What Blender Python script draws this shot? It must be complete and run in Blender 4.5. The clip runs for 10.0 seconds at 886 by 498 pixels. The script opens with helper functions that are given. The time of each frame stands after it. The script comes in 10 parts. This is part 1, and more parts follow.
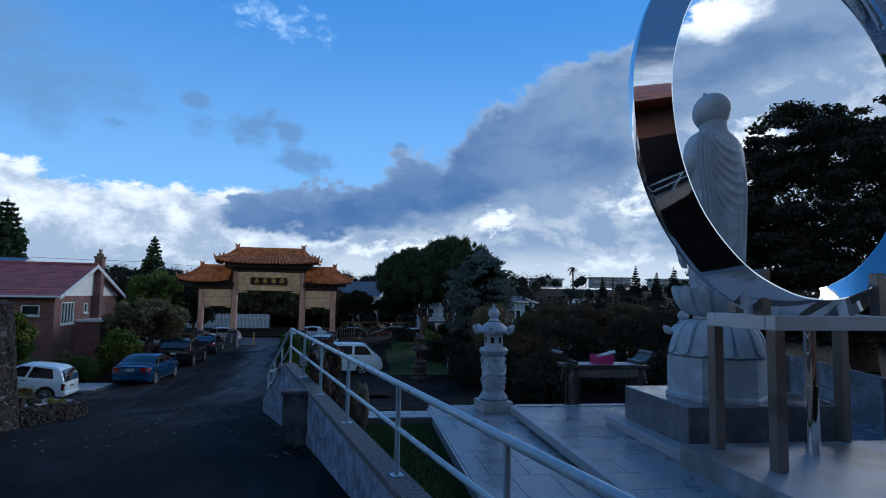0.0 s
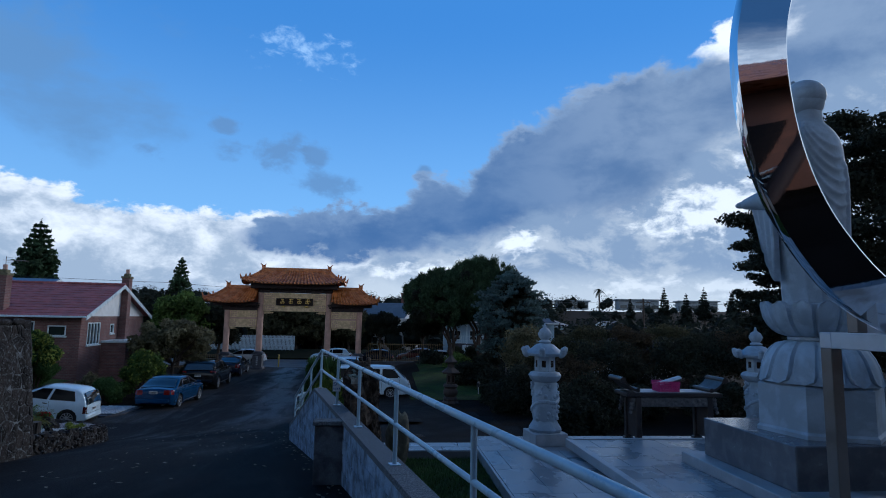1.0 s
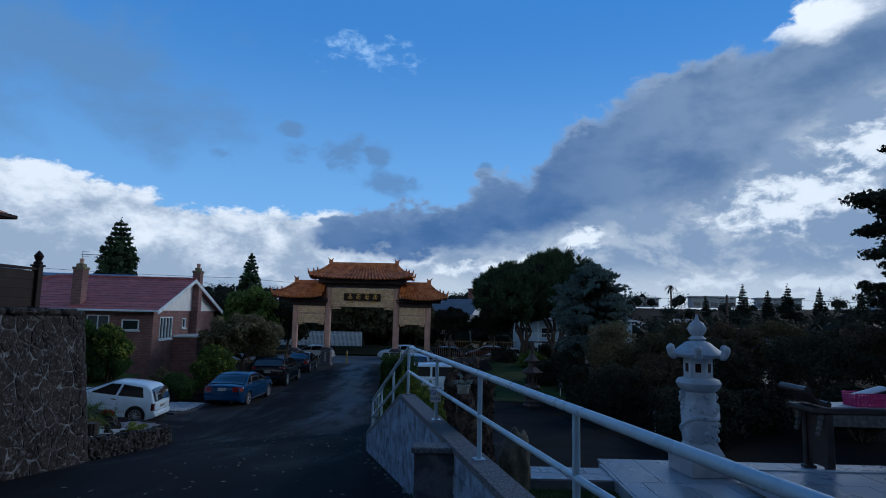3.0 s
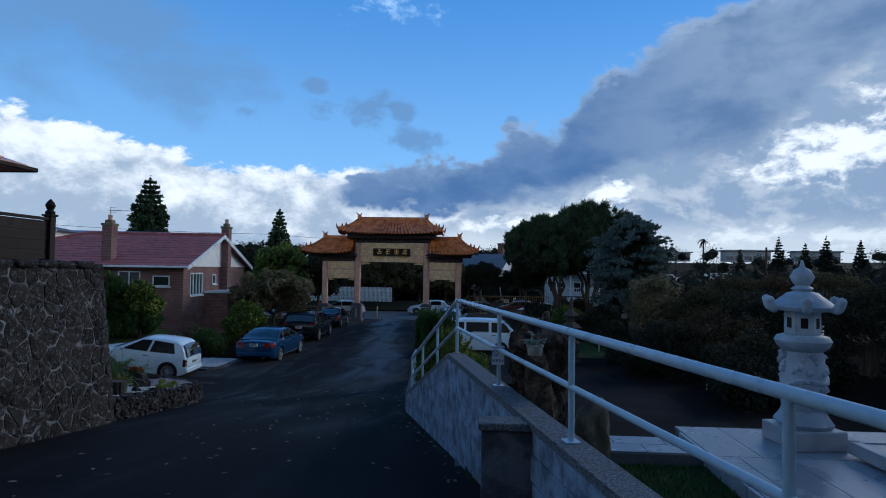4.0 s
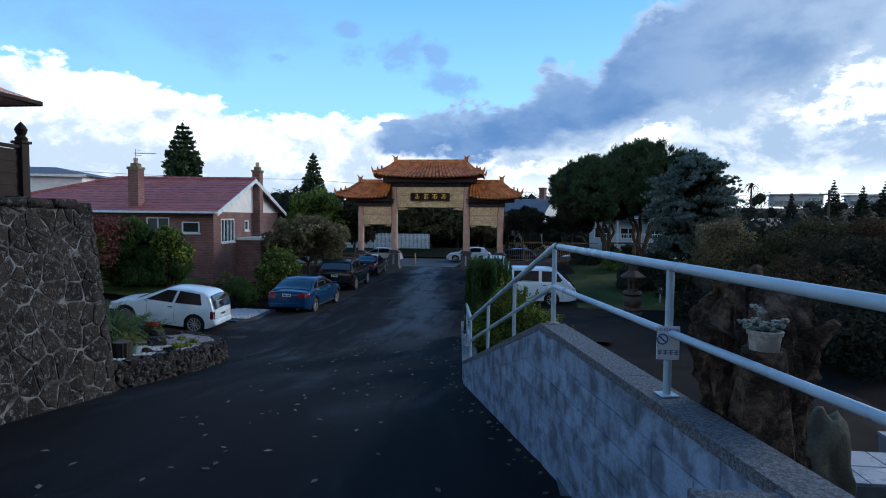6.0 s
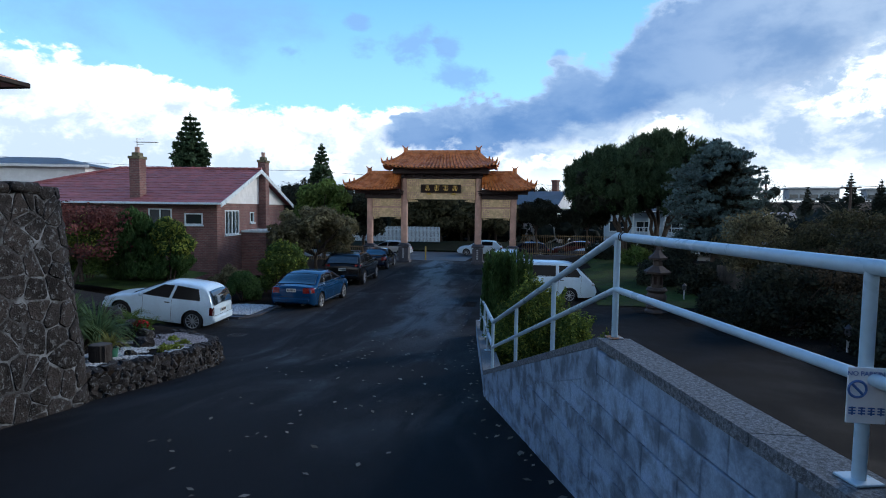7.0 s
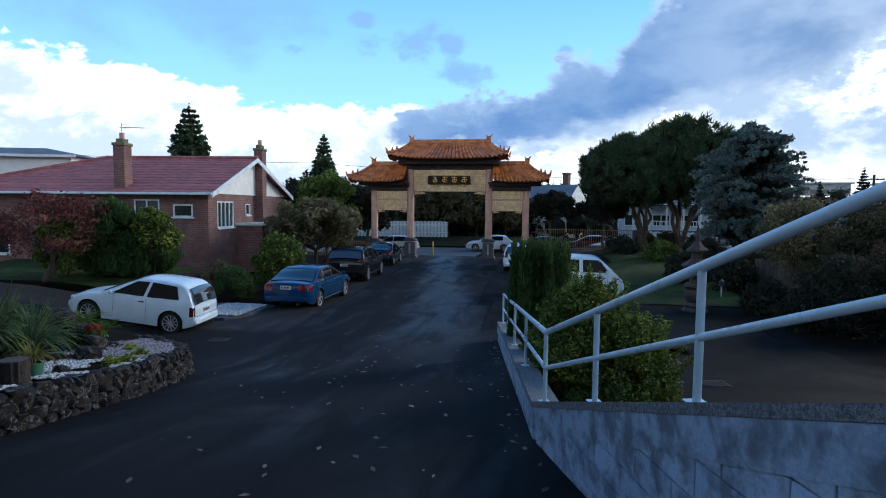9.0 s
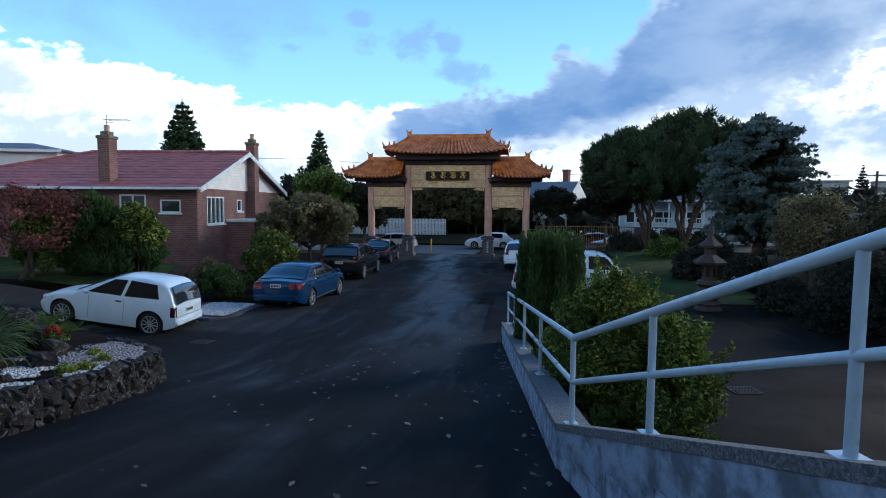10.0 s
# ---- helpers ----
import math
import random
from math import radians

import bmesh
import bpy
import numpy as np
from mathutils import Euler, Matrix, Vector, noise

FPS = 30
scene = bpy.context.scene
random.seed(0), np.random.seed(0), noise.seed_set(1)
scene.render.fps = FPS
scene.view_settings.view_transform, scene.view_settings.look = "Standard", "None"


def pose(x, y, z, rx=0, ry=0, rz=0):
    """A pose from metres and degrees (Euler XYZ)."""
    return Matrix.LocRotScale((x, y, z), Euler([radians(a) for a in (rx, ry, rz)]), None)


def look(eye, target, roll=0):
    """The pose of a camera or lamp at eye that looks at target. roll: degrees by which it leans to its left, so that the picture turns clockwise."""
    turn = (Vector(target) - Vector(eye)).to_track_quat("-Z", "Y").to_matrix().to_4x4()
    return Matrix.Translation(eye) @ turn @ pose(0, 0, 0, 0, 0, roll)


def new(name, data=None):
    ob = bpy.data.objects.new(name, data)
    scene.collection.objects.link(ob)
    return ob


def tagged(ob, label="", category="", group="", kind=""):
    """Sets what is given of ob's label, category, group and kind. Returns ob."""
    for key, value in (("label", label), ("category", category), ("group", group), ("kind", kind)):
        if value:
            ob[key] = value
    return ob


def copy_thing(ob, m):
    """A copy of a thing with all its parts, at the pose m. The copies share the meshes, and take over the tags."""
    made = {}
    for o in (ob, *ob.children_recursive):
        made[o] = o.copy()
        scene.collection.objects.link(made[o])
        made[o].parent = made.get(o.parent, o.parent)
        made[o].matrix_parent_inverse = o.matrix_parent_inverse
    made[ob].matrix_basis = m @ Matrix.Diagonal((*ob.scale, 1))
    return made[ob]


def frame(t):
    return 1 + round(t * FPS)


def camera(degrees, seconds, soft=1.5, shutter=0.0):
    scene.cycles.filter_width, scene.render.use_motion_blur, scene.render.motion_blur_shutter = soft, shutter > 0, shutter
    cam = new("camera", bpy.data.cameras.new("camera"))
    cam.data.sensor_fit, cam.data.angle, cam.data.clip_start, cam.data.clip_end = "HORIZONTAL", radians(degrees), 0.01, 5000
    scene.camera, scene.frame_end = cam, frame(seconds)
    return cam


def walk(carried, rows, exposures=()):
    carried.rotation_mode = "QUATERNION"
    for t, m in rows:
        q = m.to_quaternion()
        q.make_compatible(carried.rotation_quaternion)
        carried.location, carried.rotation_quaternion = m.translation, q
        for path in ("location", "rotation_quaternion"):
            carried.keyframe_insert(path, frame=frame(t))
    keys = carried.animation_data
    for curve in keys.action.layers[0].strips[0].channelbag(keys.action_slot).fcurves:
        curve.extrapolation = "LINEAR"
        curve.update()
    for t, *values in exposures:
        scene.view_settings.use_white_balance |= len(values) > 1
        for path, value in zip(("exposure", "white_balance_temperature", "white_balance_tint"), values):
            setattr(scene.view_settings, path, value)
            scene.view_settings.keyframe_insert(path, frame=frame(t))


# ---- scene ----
cam = camera(75.6, 10.0, soft=1.0)
PATH = [
    (0, (3.001, -11.841, 1.387), (3.278, -9.867, 1.552), 1.0),
    (0.5, (2.887, -11.292, 1.345), (3.134, -9.317, 1.535), 1.1),
    (1, (2.751, -10.737, 1.31), (2.945, -8.761, 1.55), 1.1),
    (1.5, (2.622, -10.129, 1.287), (2.751, -8.149, 1.54), 1.2),
    (2, (2.539, -9.497, 1.267), (2.618, -7.515, 1.521), 1.0),
    (2.5, (2.36, -8.964, 1.229), (2.389, -6.98, 1.484), 1.1),
    (4, (1.824, -7.259, 1.071), (1.712, -5.263, 1.143), 0.9),
    (4.5, (1.641, -6.582, 1.033), (1.495, -4.587, 1.022), 0.4),
    (5, (1.483, -6.073, 0.999), (1.314, -4.081, 0.917), 0.6),
    (5.5, (1.361, -5.452, 0.971), (1.16, -3.465, 0.865), 0.3),
    (6, (1.21, -4.928, 0.929), (0.979, -2.944, 0.814), 0.6),
    (7.5, (0.819, -3.116, 0.773), (0.546, -1.14, 0.63), 0.6),
    (8, (0.661, -2.538, 0.678), (0.381, -0.563, 0.537), 0.6),
    (8.5, (0.545, -2.017, 0.572), (0.264, -0.042, 0.43), 0.6),
    (9, (0.416, -1.477, 0.5), (0.134, 0.497, 0.352), 0.5),
    (9.5, (0.316, -1.008, 0.421), (0.039, 0.967, 0.272), 0.6),
    (10, (0.237, -0.473, 0.329), (-0.038, 1.502, 0.177), 0.4),
]
walk(cam, [(t, look(e, g, r)) for t, e, g, r in PATH], exposures=[(0, 0.38, 5900, 10), (1, 0.28, 5800, 10), (2.5, 0.05, 5800, 10), (4, 0.36, 6000, 10), (4.5, 0.56, 6200, 10), (5.5, 0.92, 6500, 10), (7.5, 1.15, 6600, 10), (10, 1.2, 6600, 10)])

# ---- world, sun ----
SUN_AZ, SUN_EL = radians(50), radians(20)
world = bpy.data.worlds.new("sky")
scene.world = world
world.use_nodes = True


class N:
    """A small helper to write node trees as expressions."""

    def __init__(self, tree):
        self.t = tree

    def node(self, kind):
        return self.t.nodes.new(kind)

    def put(self, sock, v):
        if isinstance(v, bpy.types.NodeSocket):
            self.t.links.new(v, sock)
        elif v is not None:
            if sock.type == "RGBA" and len(v) == 3:
                v = (*v, 1.0)
            sock.default_value = v

    def math(self, op, a, b=None, c=None, clamp=False):
        n = self.node("ShaderNodeMath")
        n.operation, n.use_clamp = op, clamp
        for s, v in zip(n.inputs, (a, b, c)):
            self.put(s, v)
        return n.outputs[0]

    def vmath(self, op, a, b=None):
        n = self.node("ShaderNodeVectorMath")
        n.operation = op
        self.put(n.inputs[0], a)
        if b is not None:
            self.put(n.inputs[1], b)
        return n.outputs[0]

    def mix(self, f, a, b, blend="MIX"):
        n = self.node("ShaderNodeMix")
        n.data_type, n.blend_type = "RGBA", blend
        self.put(n.inputs[0], f), self.put(n.inputs[6], a), self.put(n.inputs[7], b)
        return n.outputs[2]

    def noise(self, vec, scale, detail=4.0, rough=0.55, dist=0.0):
        n = self.node("ShaderNodeTexNoise")
        if vec is not None:
            self.put(n.inputs["Vector"], vec)
        self.put(n.inputs["Scale"], scale), self.put(n.inputs["Detail"], detail)
        self.put(n.inputs["Roughness"], rough), self.put(n.inputs["Distortion"], dist)
        return n.outputs[0]

    def ramp(self, f, lo, hi, a=0.0, b=1.0, smooth=True):
        n = self.node("ShaderNodeMapRange")
        n.interpolation_type = "SMOOTHSTEP" if smooth else "LINEAR"
        for s, v in zip(n.inputs, (f, lo, hi, a, b)):
            self.put(s, v)
        return n.outputs[0]

    def coord(self, which="Object"):
        return self.node("ShaderNodeTexCoord").outputs[which]

    def scaled(self, vec, s):
        n = self.node("ShaderNodeMapping")
        self.put(n.inputs["Vector"], vec)
        n.inputs["Scale"].default_value = s
        return n.outputs[0]


def build_sky():
    """Clear blue sky with a white cumulus band low on one side and a long grey bank rising to the other."""
    t = world.node_tree
    t.nodes.clear()
    n = N(t)
    sky = n.node("ShaderNodeTexSky")
    sky.sky_type, sky.sun_disc, sky.sun_elevation, sky.sun_rotation = "NISHITA", False, SUN_EL, SUN_AZ
    sky.ozone_density, sky.dust_density, sky.air_density = 3.0, 0.0, 1.0
    d = n.vmath("NORMALIZE", n.coord("Generated"))
    sep = n.node("ShaderNodeSeparateXYZ")
    n.put(sep.inputs[0], d)
    x, y, z = sep.outputs
    k = 180 / math.pi
    az = n.math("MULTIPLY", n.math("ARCTAN2", x, y), k)
    el = n.math("MULTIPLY", n.math("ARCSINE", z), k)
    soft = n.noise(n.scaled(d, (5.0, 5.0, 9.0)), 1.0, 8.0, 0.58, 0.15)
    puff = n.noise(n.scaled(d, (11.0, 11.0, 17.0)), 1.0, 9.0, 0.6, 0.25)
    fine = n.noise(n.scaled(d, (30.0, 30.0, 50.0)), 1.0, 6.0, 0.62, 0.3)
    c_soft, c_puff, c_fine = (n.math("SUBTRACT", q, 0.5) for q in (soft, puff, fine))

    def near(a0, e0, ra, re):
        """1 at the centre of an ellipse on the sky, 0 at its rim."""
        p = n.math("POWER", n.math("DIVIDE", n.math("SUBTRACT", az, a0), ra), 2.0)
        q = n.math("POWER", n.math("DIVIDE", n.math("SUBTRACT", el, e0), re), 2.0)
        return n.math("SUBTRACT", 1.0, n.math("SQRT", n.math("ADD", p, q)))

    def poly(pts):
        """A height over the horizon that runs from point to point (azimuth, elevation)."""
        v = pts[0][1]
        for (a, p), (b, q) in zip(pts, pts[1:]):
            v = n.math("ADD", v, n.ramp(az, a, b, 0.0, q - p, smooth=False))
        return v

    # clear sky, deeper blue overhead
    grad = n.mix(n.ramp(el, 3.0, 30.0), (0.22, 0.45, 0.74), (0.058, 0.222, 0.55))
    # zenith, out of view, dimmed so level ground gets less light
    grad = n.mix(n.ramp(el, 32.0, 55.0), grad, (0.010, 0.065, 0.19))
    clear = n.mix(0.15, grad, n.mix(1.0, sky.outputs[0], (0.05, 0.09, 0.12), "MULTIPLY"))
    col = clear
    # faint grey veils high on the left, small grey scraps lower down
    m = n.ramp(n.math("ADD", near(-31.0, 20.0, 17.0, 8.0), n.math("MULTIPLY", c_soft, 3.0)), 0.05, 0.9, 0.0, 0.75)
    col = n.mix(m, col, (0.12, 0.24, 0.42))
    for a0, e0, ra, re in ((-15.5, 15.2, 2.0, 1.2), (-11.2, 15.2, 2.8, 2.6), (-6.6, 12.8, 3.4, 1.6), (-7.5, 15.5, 1.6, 1.2), (-16.0, 17.4, 2.4, 0.9), (-23.0, 14.6, 2.4, 1.2), (3.6, 14.6, 0.7, 1.0)):
        m = n.ramp(n.math("ADD", near(a0, e0, ra, re), n.math("ADD", n.math("MULTIPLY", c_puff, 3.0), n.math("MULTIPLY", c_fine, 1.4))), 0.1, 0.9, 0.0, 0.8)
        col = n.mix(m, col, (0.12, 0.235, 0.42))
    # thin white wisp
    streak = n.math("ADD", n.math("MULTIPLY", c_fine, 2.6), n.math("MULTIPLY", c_puff, 2.2))
    m = n.ramp(n.math("ADD", near(-8.3, 25.2, 5.2, 2.6), streak), 0.25, 1.1, 0.0, 0.7)
    col = n.mix(m, col, (0.42, 0.62, 0.86))
    # pale broken cloud under the bank, thinning towards the horizon
    edge = n.math("ADD", n.math("MULTIPLY", c_puff, 7.0), n.math("ADD", n.math("MULTIPLY", c_soft, 5.0), n.math("MULTIPLY", c_fine, 2.2)))
    hi = poly(((-20, 7.0), (-14, 8.6), (-7, 10.6), (0.5, 11.2), (3, 13.4), (8, 14.8), (10.5, 17.8), (16, 20.4), (18, 22.2), (25, 23.8), (30, 24.4), (36, 27.5), (50, 36.0)))
    lo = poly(((-20, 7.2), (-14, 5.8), (-5, 5.2), (2, 5.8), (8, 6.8), (14, 8.6), (20, 9.2), (25, 9.6), (28, 12.0), (32, 15.6), (40, 18.5), (60, 22.0)))
    below = n.math("MULTIPLY", n.ramp(n.math("ADD", n.math("SUBTRACT", hi, el), edge), 0.0, 2.0), n.ramp(az, -14.0, -4.0))
    tone = n.mix(n.ramp(n.math("ADD", puff, n.math("MULTIPLY", c_soft, 0.8)), 0.44, 0.62), (0.22, 0.305, 0.43), (0.41, 0.475, 0.55))
    tone = n.mix(n.ramp(n.math("ADD", el, n.math("MULTIPLY", c_puff, 5.0)), 5.5, 2.0, 0.0, 0.75), tone, (0.56, 0.62, 0.66))
    col = n.mix(below, col, tone)
    # bright ragged openings low in it, and the white heads under the bank
    for a0, e0, ra, re, s in ((33.0, 10.6, 9.0, 3.4, 0.85), (38.0, 13.5, 6.0, 3.0, 0.85), (13.2, 7.6, 2.6, 1.6, 0.9), (2.5, 4.7, 10.0, 1.3, 0.75), (30.0, 3.4, 16.0, 1.2, 0.5)):
        tear = n.math("ADD", n.math("MULTIPLY", c_puff, 3.4), n.math("MULTIPLY", c_fine, 2.4))
        m = n.ramp(n.math("ADD", near(a0, e0, ra, re), tear), 0.15, 0.9, 0.0, s)
        col = n.mix(m, col, (0.82, 0.86, 0.88))
    # white cumulus band, billowed tops and grey feet
    top = n.math("ADD", poly(((-70, 17.0), (-38, 11.6), (-30, 11.2), (-24, 9.8), (-14, 10.0), (-7, 9.6), (4, 6.0))), n.math("ADD", n.math("MULTIPLY", c_puff, 6.0), n.math("ADD", n.math("MULTIPLY", c_soft, 3.0), n.math("MULTIPLY", c_fine, 2.0))))
    up_ = n.math("SUBTRACT", top, el)
    cum = n.math("MULTIPLY", n.ramp(up_, 0.0, 0.8), n.ramp(n.math("ADD", az, n.math("MULTIPLY", c_soft, 12.0)), 2.0, -6.0))
    lit = n.ramp(n.math("ADD", n.math("ADD", n.math("MULTIPLY", c_puff, 3.0), n.math("MULTIPLY", c_fine, 1.2)), n.math("MULTIPLY", n.math("SUBTRACT", 3.2, up_), 0.085)), -0.42, 0.50)
    col = n.mix(cum, col, n.mix(lit, (0.31, 0.39, 0.49), (0.76, 0.80, 0.83)))
    # the long grey bank rising to the right, crisp above and ragged below, its far rim lit
    over = n.math("ADD", n.math("SUBTRACT", hi, el), edge)
    under = n.math("ADD", n.math("SUBTRACT", el, lo), n.math("MULTIPLY", edge, 0.8))
    bank = n.math("MULTIPLY", n.math("MULTIPLY", n.ramp(over, 0.0, n.ramp(az, -10.0, 25.0, 0.9, 2.4)), n.ramp(under, 0.0, n.ramp(az, -10.0, 25.0, 1.2, 3.2))), n.ramp(n.math("ADD", az, n.math("MULTIPLY", c_puff, 10.0)), -16.0, -12.0))
    shade = n.mix(n.ramp(soft, 0.36, 0.64), (0.062, 0.140, 0.30), (0.115, 0.200, 0.355))
    shade = n.mix(n.ramp(az, 5.0, 32.0, 0.0, 0.85), shade, n.mix(n.ramp(soft, 0.38, 0.64), (0.115, 0.19, 0.32), (0.23, 0.31, 0.43)))
    shade = n.mix(n.ramp(over, 2.6, 0.2, 0.0, 0.5), shade, (0.26, 0.36, 0.50))
    col = n.mix(bank, col, shade)
    rim = n.math("MULTIPLY", n.ramp(n.math("ADD", near(33.5, 25.2, 6.0, 3.0), n.math("MULTIPLY", edge, 0.16)), 0.1, 0.7), n.ramp(over, -0.6, 0.4))
    col = n.mix(rim, col, (0.84, 0.87, 0.88))
    # rest of the sky, unseen: pale band added behind to light upright faces, dark above
    behind = n.math("SUBTRACT", 1.0, n.ramp(y, -0.25, 0.25))
    low = n.mix(n.ramp(puff, 0.35, 0.65), (0.36, 0.46, 0.58), (0.74, 0.82, 0.90))
    low = n.mix(n.ramp(n.math("ADD", el, n.math("MULTIPLY", c_soft, 20.0)), 20.0, 38.0), low, (0.03, 0.085, 0.20))
    col = n.mix(behind, col, low)
    col = n.mix(1.0, col, (10.0, 10.0, 10.0), "MULTIPLY")
    bg = n.node("ShaderNodeBackground")
    n.put(bg.inputs[0], col)
    bg.inputs[1].default_value = 0.1
    out = n.node("ShaderNodeOutputWorld")
    t.links.new(bg.outputs[0], out.inputs[0])


build_sky()
sun_data = bpy.data.lights.new("sun", "SUN")
sun_data.energy, sun_data.angle, sun_data.color = 1.0, radians(22), (1.0, 0.97, 0.93)
sun = new("sun", sun_data)
sun.matrix_world = look((0, 0, 60), (-math.sin(SUN_AZ) * 100, -math.cos(SUN_AZ) * 100, 60 - 100 * math.tan(SUN_EL)))

# ---- materials ----
MATS = {}


def material(name, col, rough=0.6, metal=0.0, var=0.25, scale=6.0, fine=60.0, bump=0.15, col2=None, spec=0.5, island=0.0, coat=0.0, patch=(0.42, 0.62), depth=0.02, placed_by_world=False):
    """A surface with two scales of colour variation, a fine relief and its own roughness."""
    m = bpy.data.materials.new(name)
    m.use_nodes = True
    t = m.node_tree
    t.nodes.clear()
    n = N(t)
    b = n.node("ShaderNodeBsdfPrincipled")
    o = n.node("ShaderNodeOutputMaterial")
    t.links.new(b.outputs[0], o.inputs[0])
    p = n.node("ShaderNodeNewGeometry").outputs["Position"] if placed_by_world else n.coord("Object")
    big = n.noise(p, scale, 5.0, 0.6, 0.3)
    small = n.noise(p, fine, 3.0, 0.6)
    dark = tuple(c * (1 - var) for c in col) if col2 is None else col2
    f = n.ramp(big, *patch)
    c = n.mix(f, dark, col)
    c = n.mix(n.math("MULTIPLY", n.ramp(small, 0.35, 0.7), var), c, tuple(x * 0.45 for x in col))
    if island:
        rnd = n.node("ShaderNodeObjectInfo").outputs["Random"]
        isl = n.node("ShaderNodeNewGeometry").outputs["Random Per Island"]
        s = n.math("FRACT", n.math("ADD", n.math("MULTIPLY", rnd, 7.31), n.math("MULTIPLY", isl, 3.7)))
        k = n.ramp(s, 0.0, 1.0, 1 - island, 1 + island, smooth=False)
        hsv = n.node("ShaderNodeHueSaturation")
        n.put(hsv.inputs["Value"], k)
        n.put(hsv.inputs["Color"], c)
        c = hsv.outputs[0]
    n.put(b.inputs["Base Color"], c)
    n.put(b.inputs["Roughness"], n.ramp(big, 0.3, 0.7, max(0.02, rough - 0.12 * (rough > 0.1)), min(1.0, rough + 0.08 * (rough > 0.1))))
    b.inputs["Metallic"].default_value = metal
    b.inputs["Specular IOR Level"].default_value = spec
    b.inputs["Coat Weight"].default_value = coat
    b.inputs["Coat Roughness"].default_value = 0.06
    if bump:
        h = n.node("ShaderNodeBump")
        h.inputs["Strength"].default_value = bump
        h.inputs["Distance"].default_value = depth
        n.put(h.inputs["Height"], n.math("ADD", n.math("MULTIPLY", big, 0.6), n.math("MULTIPLY", small, 0.4)))
        t.links.new(h.outputs[0], b.inputs["Normal"])
    MATS[name] = m
    return m


def glass(name, tint=(0.02, 0.03, 0.035), rough=0.04):
    """Dark glazing seen from outside: what is behind it is unlit."""
    return material(name, tint, rough, var=0.1, bump=0.0, spec=0.55)


def build_asphalt():
    """Dark damp asphalt: fine stone, worn paler areas and damp bands running down the slope."""
    m = bpy.data.materials.new("asphalt")
    m.use_nodes = True
    t = m.node_tree
    t.nodes.clear()
    n = N(t)
    b, o = n.node("ShaderNodeBsdfPrincipled"), n.node("ShaderNodeOutputMaterial")
    t.links.new(b.outputs[0], o.inputs[0])
    p = n.coord("Object")
    big = n.noise(p, 0.35, 6.0, 0.62, 0.6)
    runs = n.noise(n.scaled(p, (1.1, 0.22, 1.0)), 1.0, 6.0, 0.6, 0.8)
    grit = n.noise(p, 130.0, 3.0, 0.65)
    c = n.mix(n.ramp(big, 0.36, 0.66), (0.0056, 0.0060, 0.0074), (0.0104, 0.0108, 0.0128))
    c = n.mix(n.ramp(grit, 0.58, 0.75, 0.0, 0.45), c, (0.042, 0.042, 0.044))
    sep = n.node("ShaderNodeSeparateXYZ")
    n.put(sep.inputs[0], p)
    x, y = sep.outputs[0], sep.outputs[1]
    # older, paler strip where the cars are parked
    off = n.math("ADD", n.math("ADD", x, n.math("MULTIPLY", y, 0.055)), n.math("MULTIPLY", n.math("SUBTRACT", runs, 0.5), 0.3))
    old = n.math("MULTIPLY", n.ramp(off, -5.25, -5.32), n.ramp(y, 12.9, 13.3))
    c = n.mix(n.math("MULTIPLY", old, 0.7), c, (0.036, 0.034, 0.033))
    # the wheel track down the middle keeps a film of water
    lane = n.math("ABSOLUTE", n.math("ADD", n.math("ADD", x, 0.35), n.math("MULTIPLY", y, 0.125)))
    film_ = n.math("MULTIPLY", n.math("MULTIPLY", n.ramp(n.math("ADD", lane, n.math("MULTIPLY", n.math("SUBTRACT", big, 0.5), 3.0)), 1.9, 0.5), n.ramp(y, 6.0, 17.0)), n.ramp(runs, 0.30, 0.58))
    damp = n.math("MULTIPLY", n.ramp(runs, 0.42, 0.72), n.ramp(big, 0.68, 0.36))
    damp = n.math("MAXIMUM", n.math("MULTIPLY", damp, n.ramp(y, 2.0, 9.0, 0.35, 0.7)), film_)
    n.put(b.inputs["Base Color"], n.mix(n.math("MULTIPLY", damp, 0.6), c, (0.008, 0.009, 0.0105)))
    n.put(b.inputs["Roughness"], n.math("SUBTRACT", n.ramp(grit, 0.3, 0.7, 0.78, 0.95), n.math("MULTIPLY", damp, 0.36)))
    n.put(b.inputs["Specular IOR Level"], n.math("MULTIPLY_ADD", damp, 0.34, 0.10))
    h = n.node("ShaderNodeBump")
    h.inputs["Strength"].default_value, h.inputs["Distance"].default_value = 0.45, 0.01
    n.put(h.inputs["Height"], grit)
    t.links.new(h.outputs[0], b.inputs["Normal"])
    return m


asphalt = build_asphalt()
street_asphalt = material("street_asphalt", (0.055, 0.057, 0.06), 0.6, spec=0.4, var=0.3, scale=0.6, fine=110, bump=0.4, col2=(0.035, 0.037, 0.04), depth=0.012)
asphalt_wet = material("asphalt_worn", (0.0105, 0.0090, 0.0085), 0.75, spec=0.05, var=0.3, scale=0.8, fine=120, bump=0.5, col2=(0.0066, 0.0057, 0.0054), depth=0.012)
soil = material("soil", (0.020, 0.015, 0.012), 0.95, spec=0.05, var=0.5, scale=1.5, fine=30, bump=0.8, depth=0.05)
grass = material("grass", (0.045, 0.078, 0.02), 0.95, var=0.4, scale=1.2, fine=50, bump=0.8, spec=0.1, col2=(0.024, 0.04, 0.012), depth=0.03)
block = material("concrete_block", (0.34, 0.46, 0.60), 0.9, spec=0.2, var=0.35, scale=5.5, fine=60, bump=0.4, patch=(0.34, 0.62), col2=(0.125, 0.16, 0.195), island=0.10, placed_by_world=True)
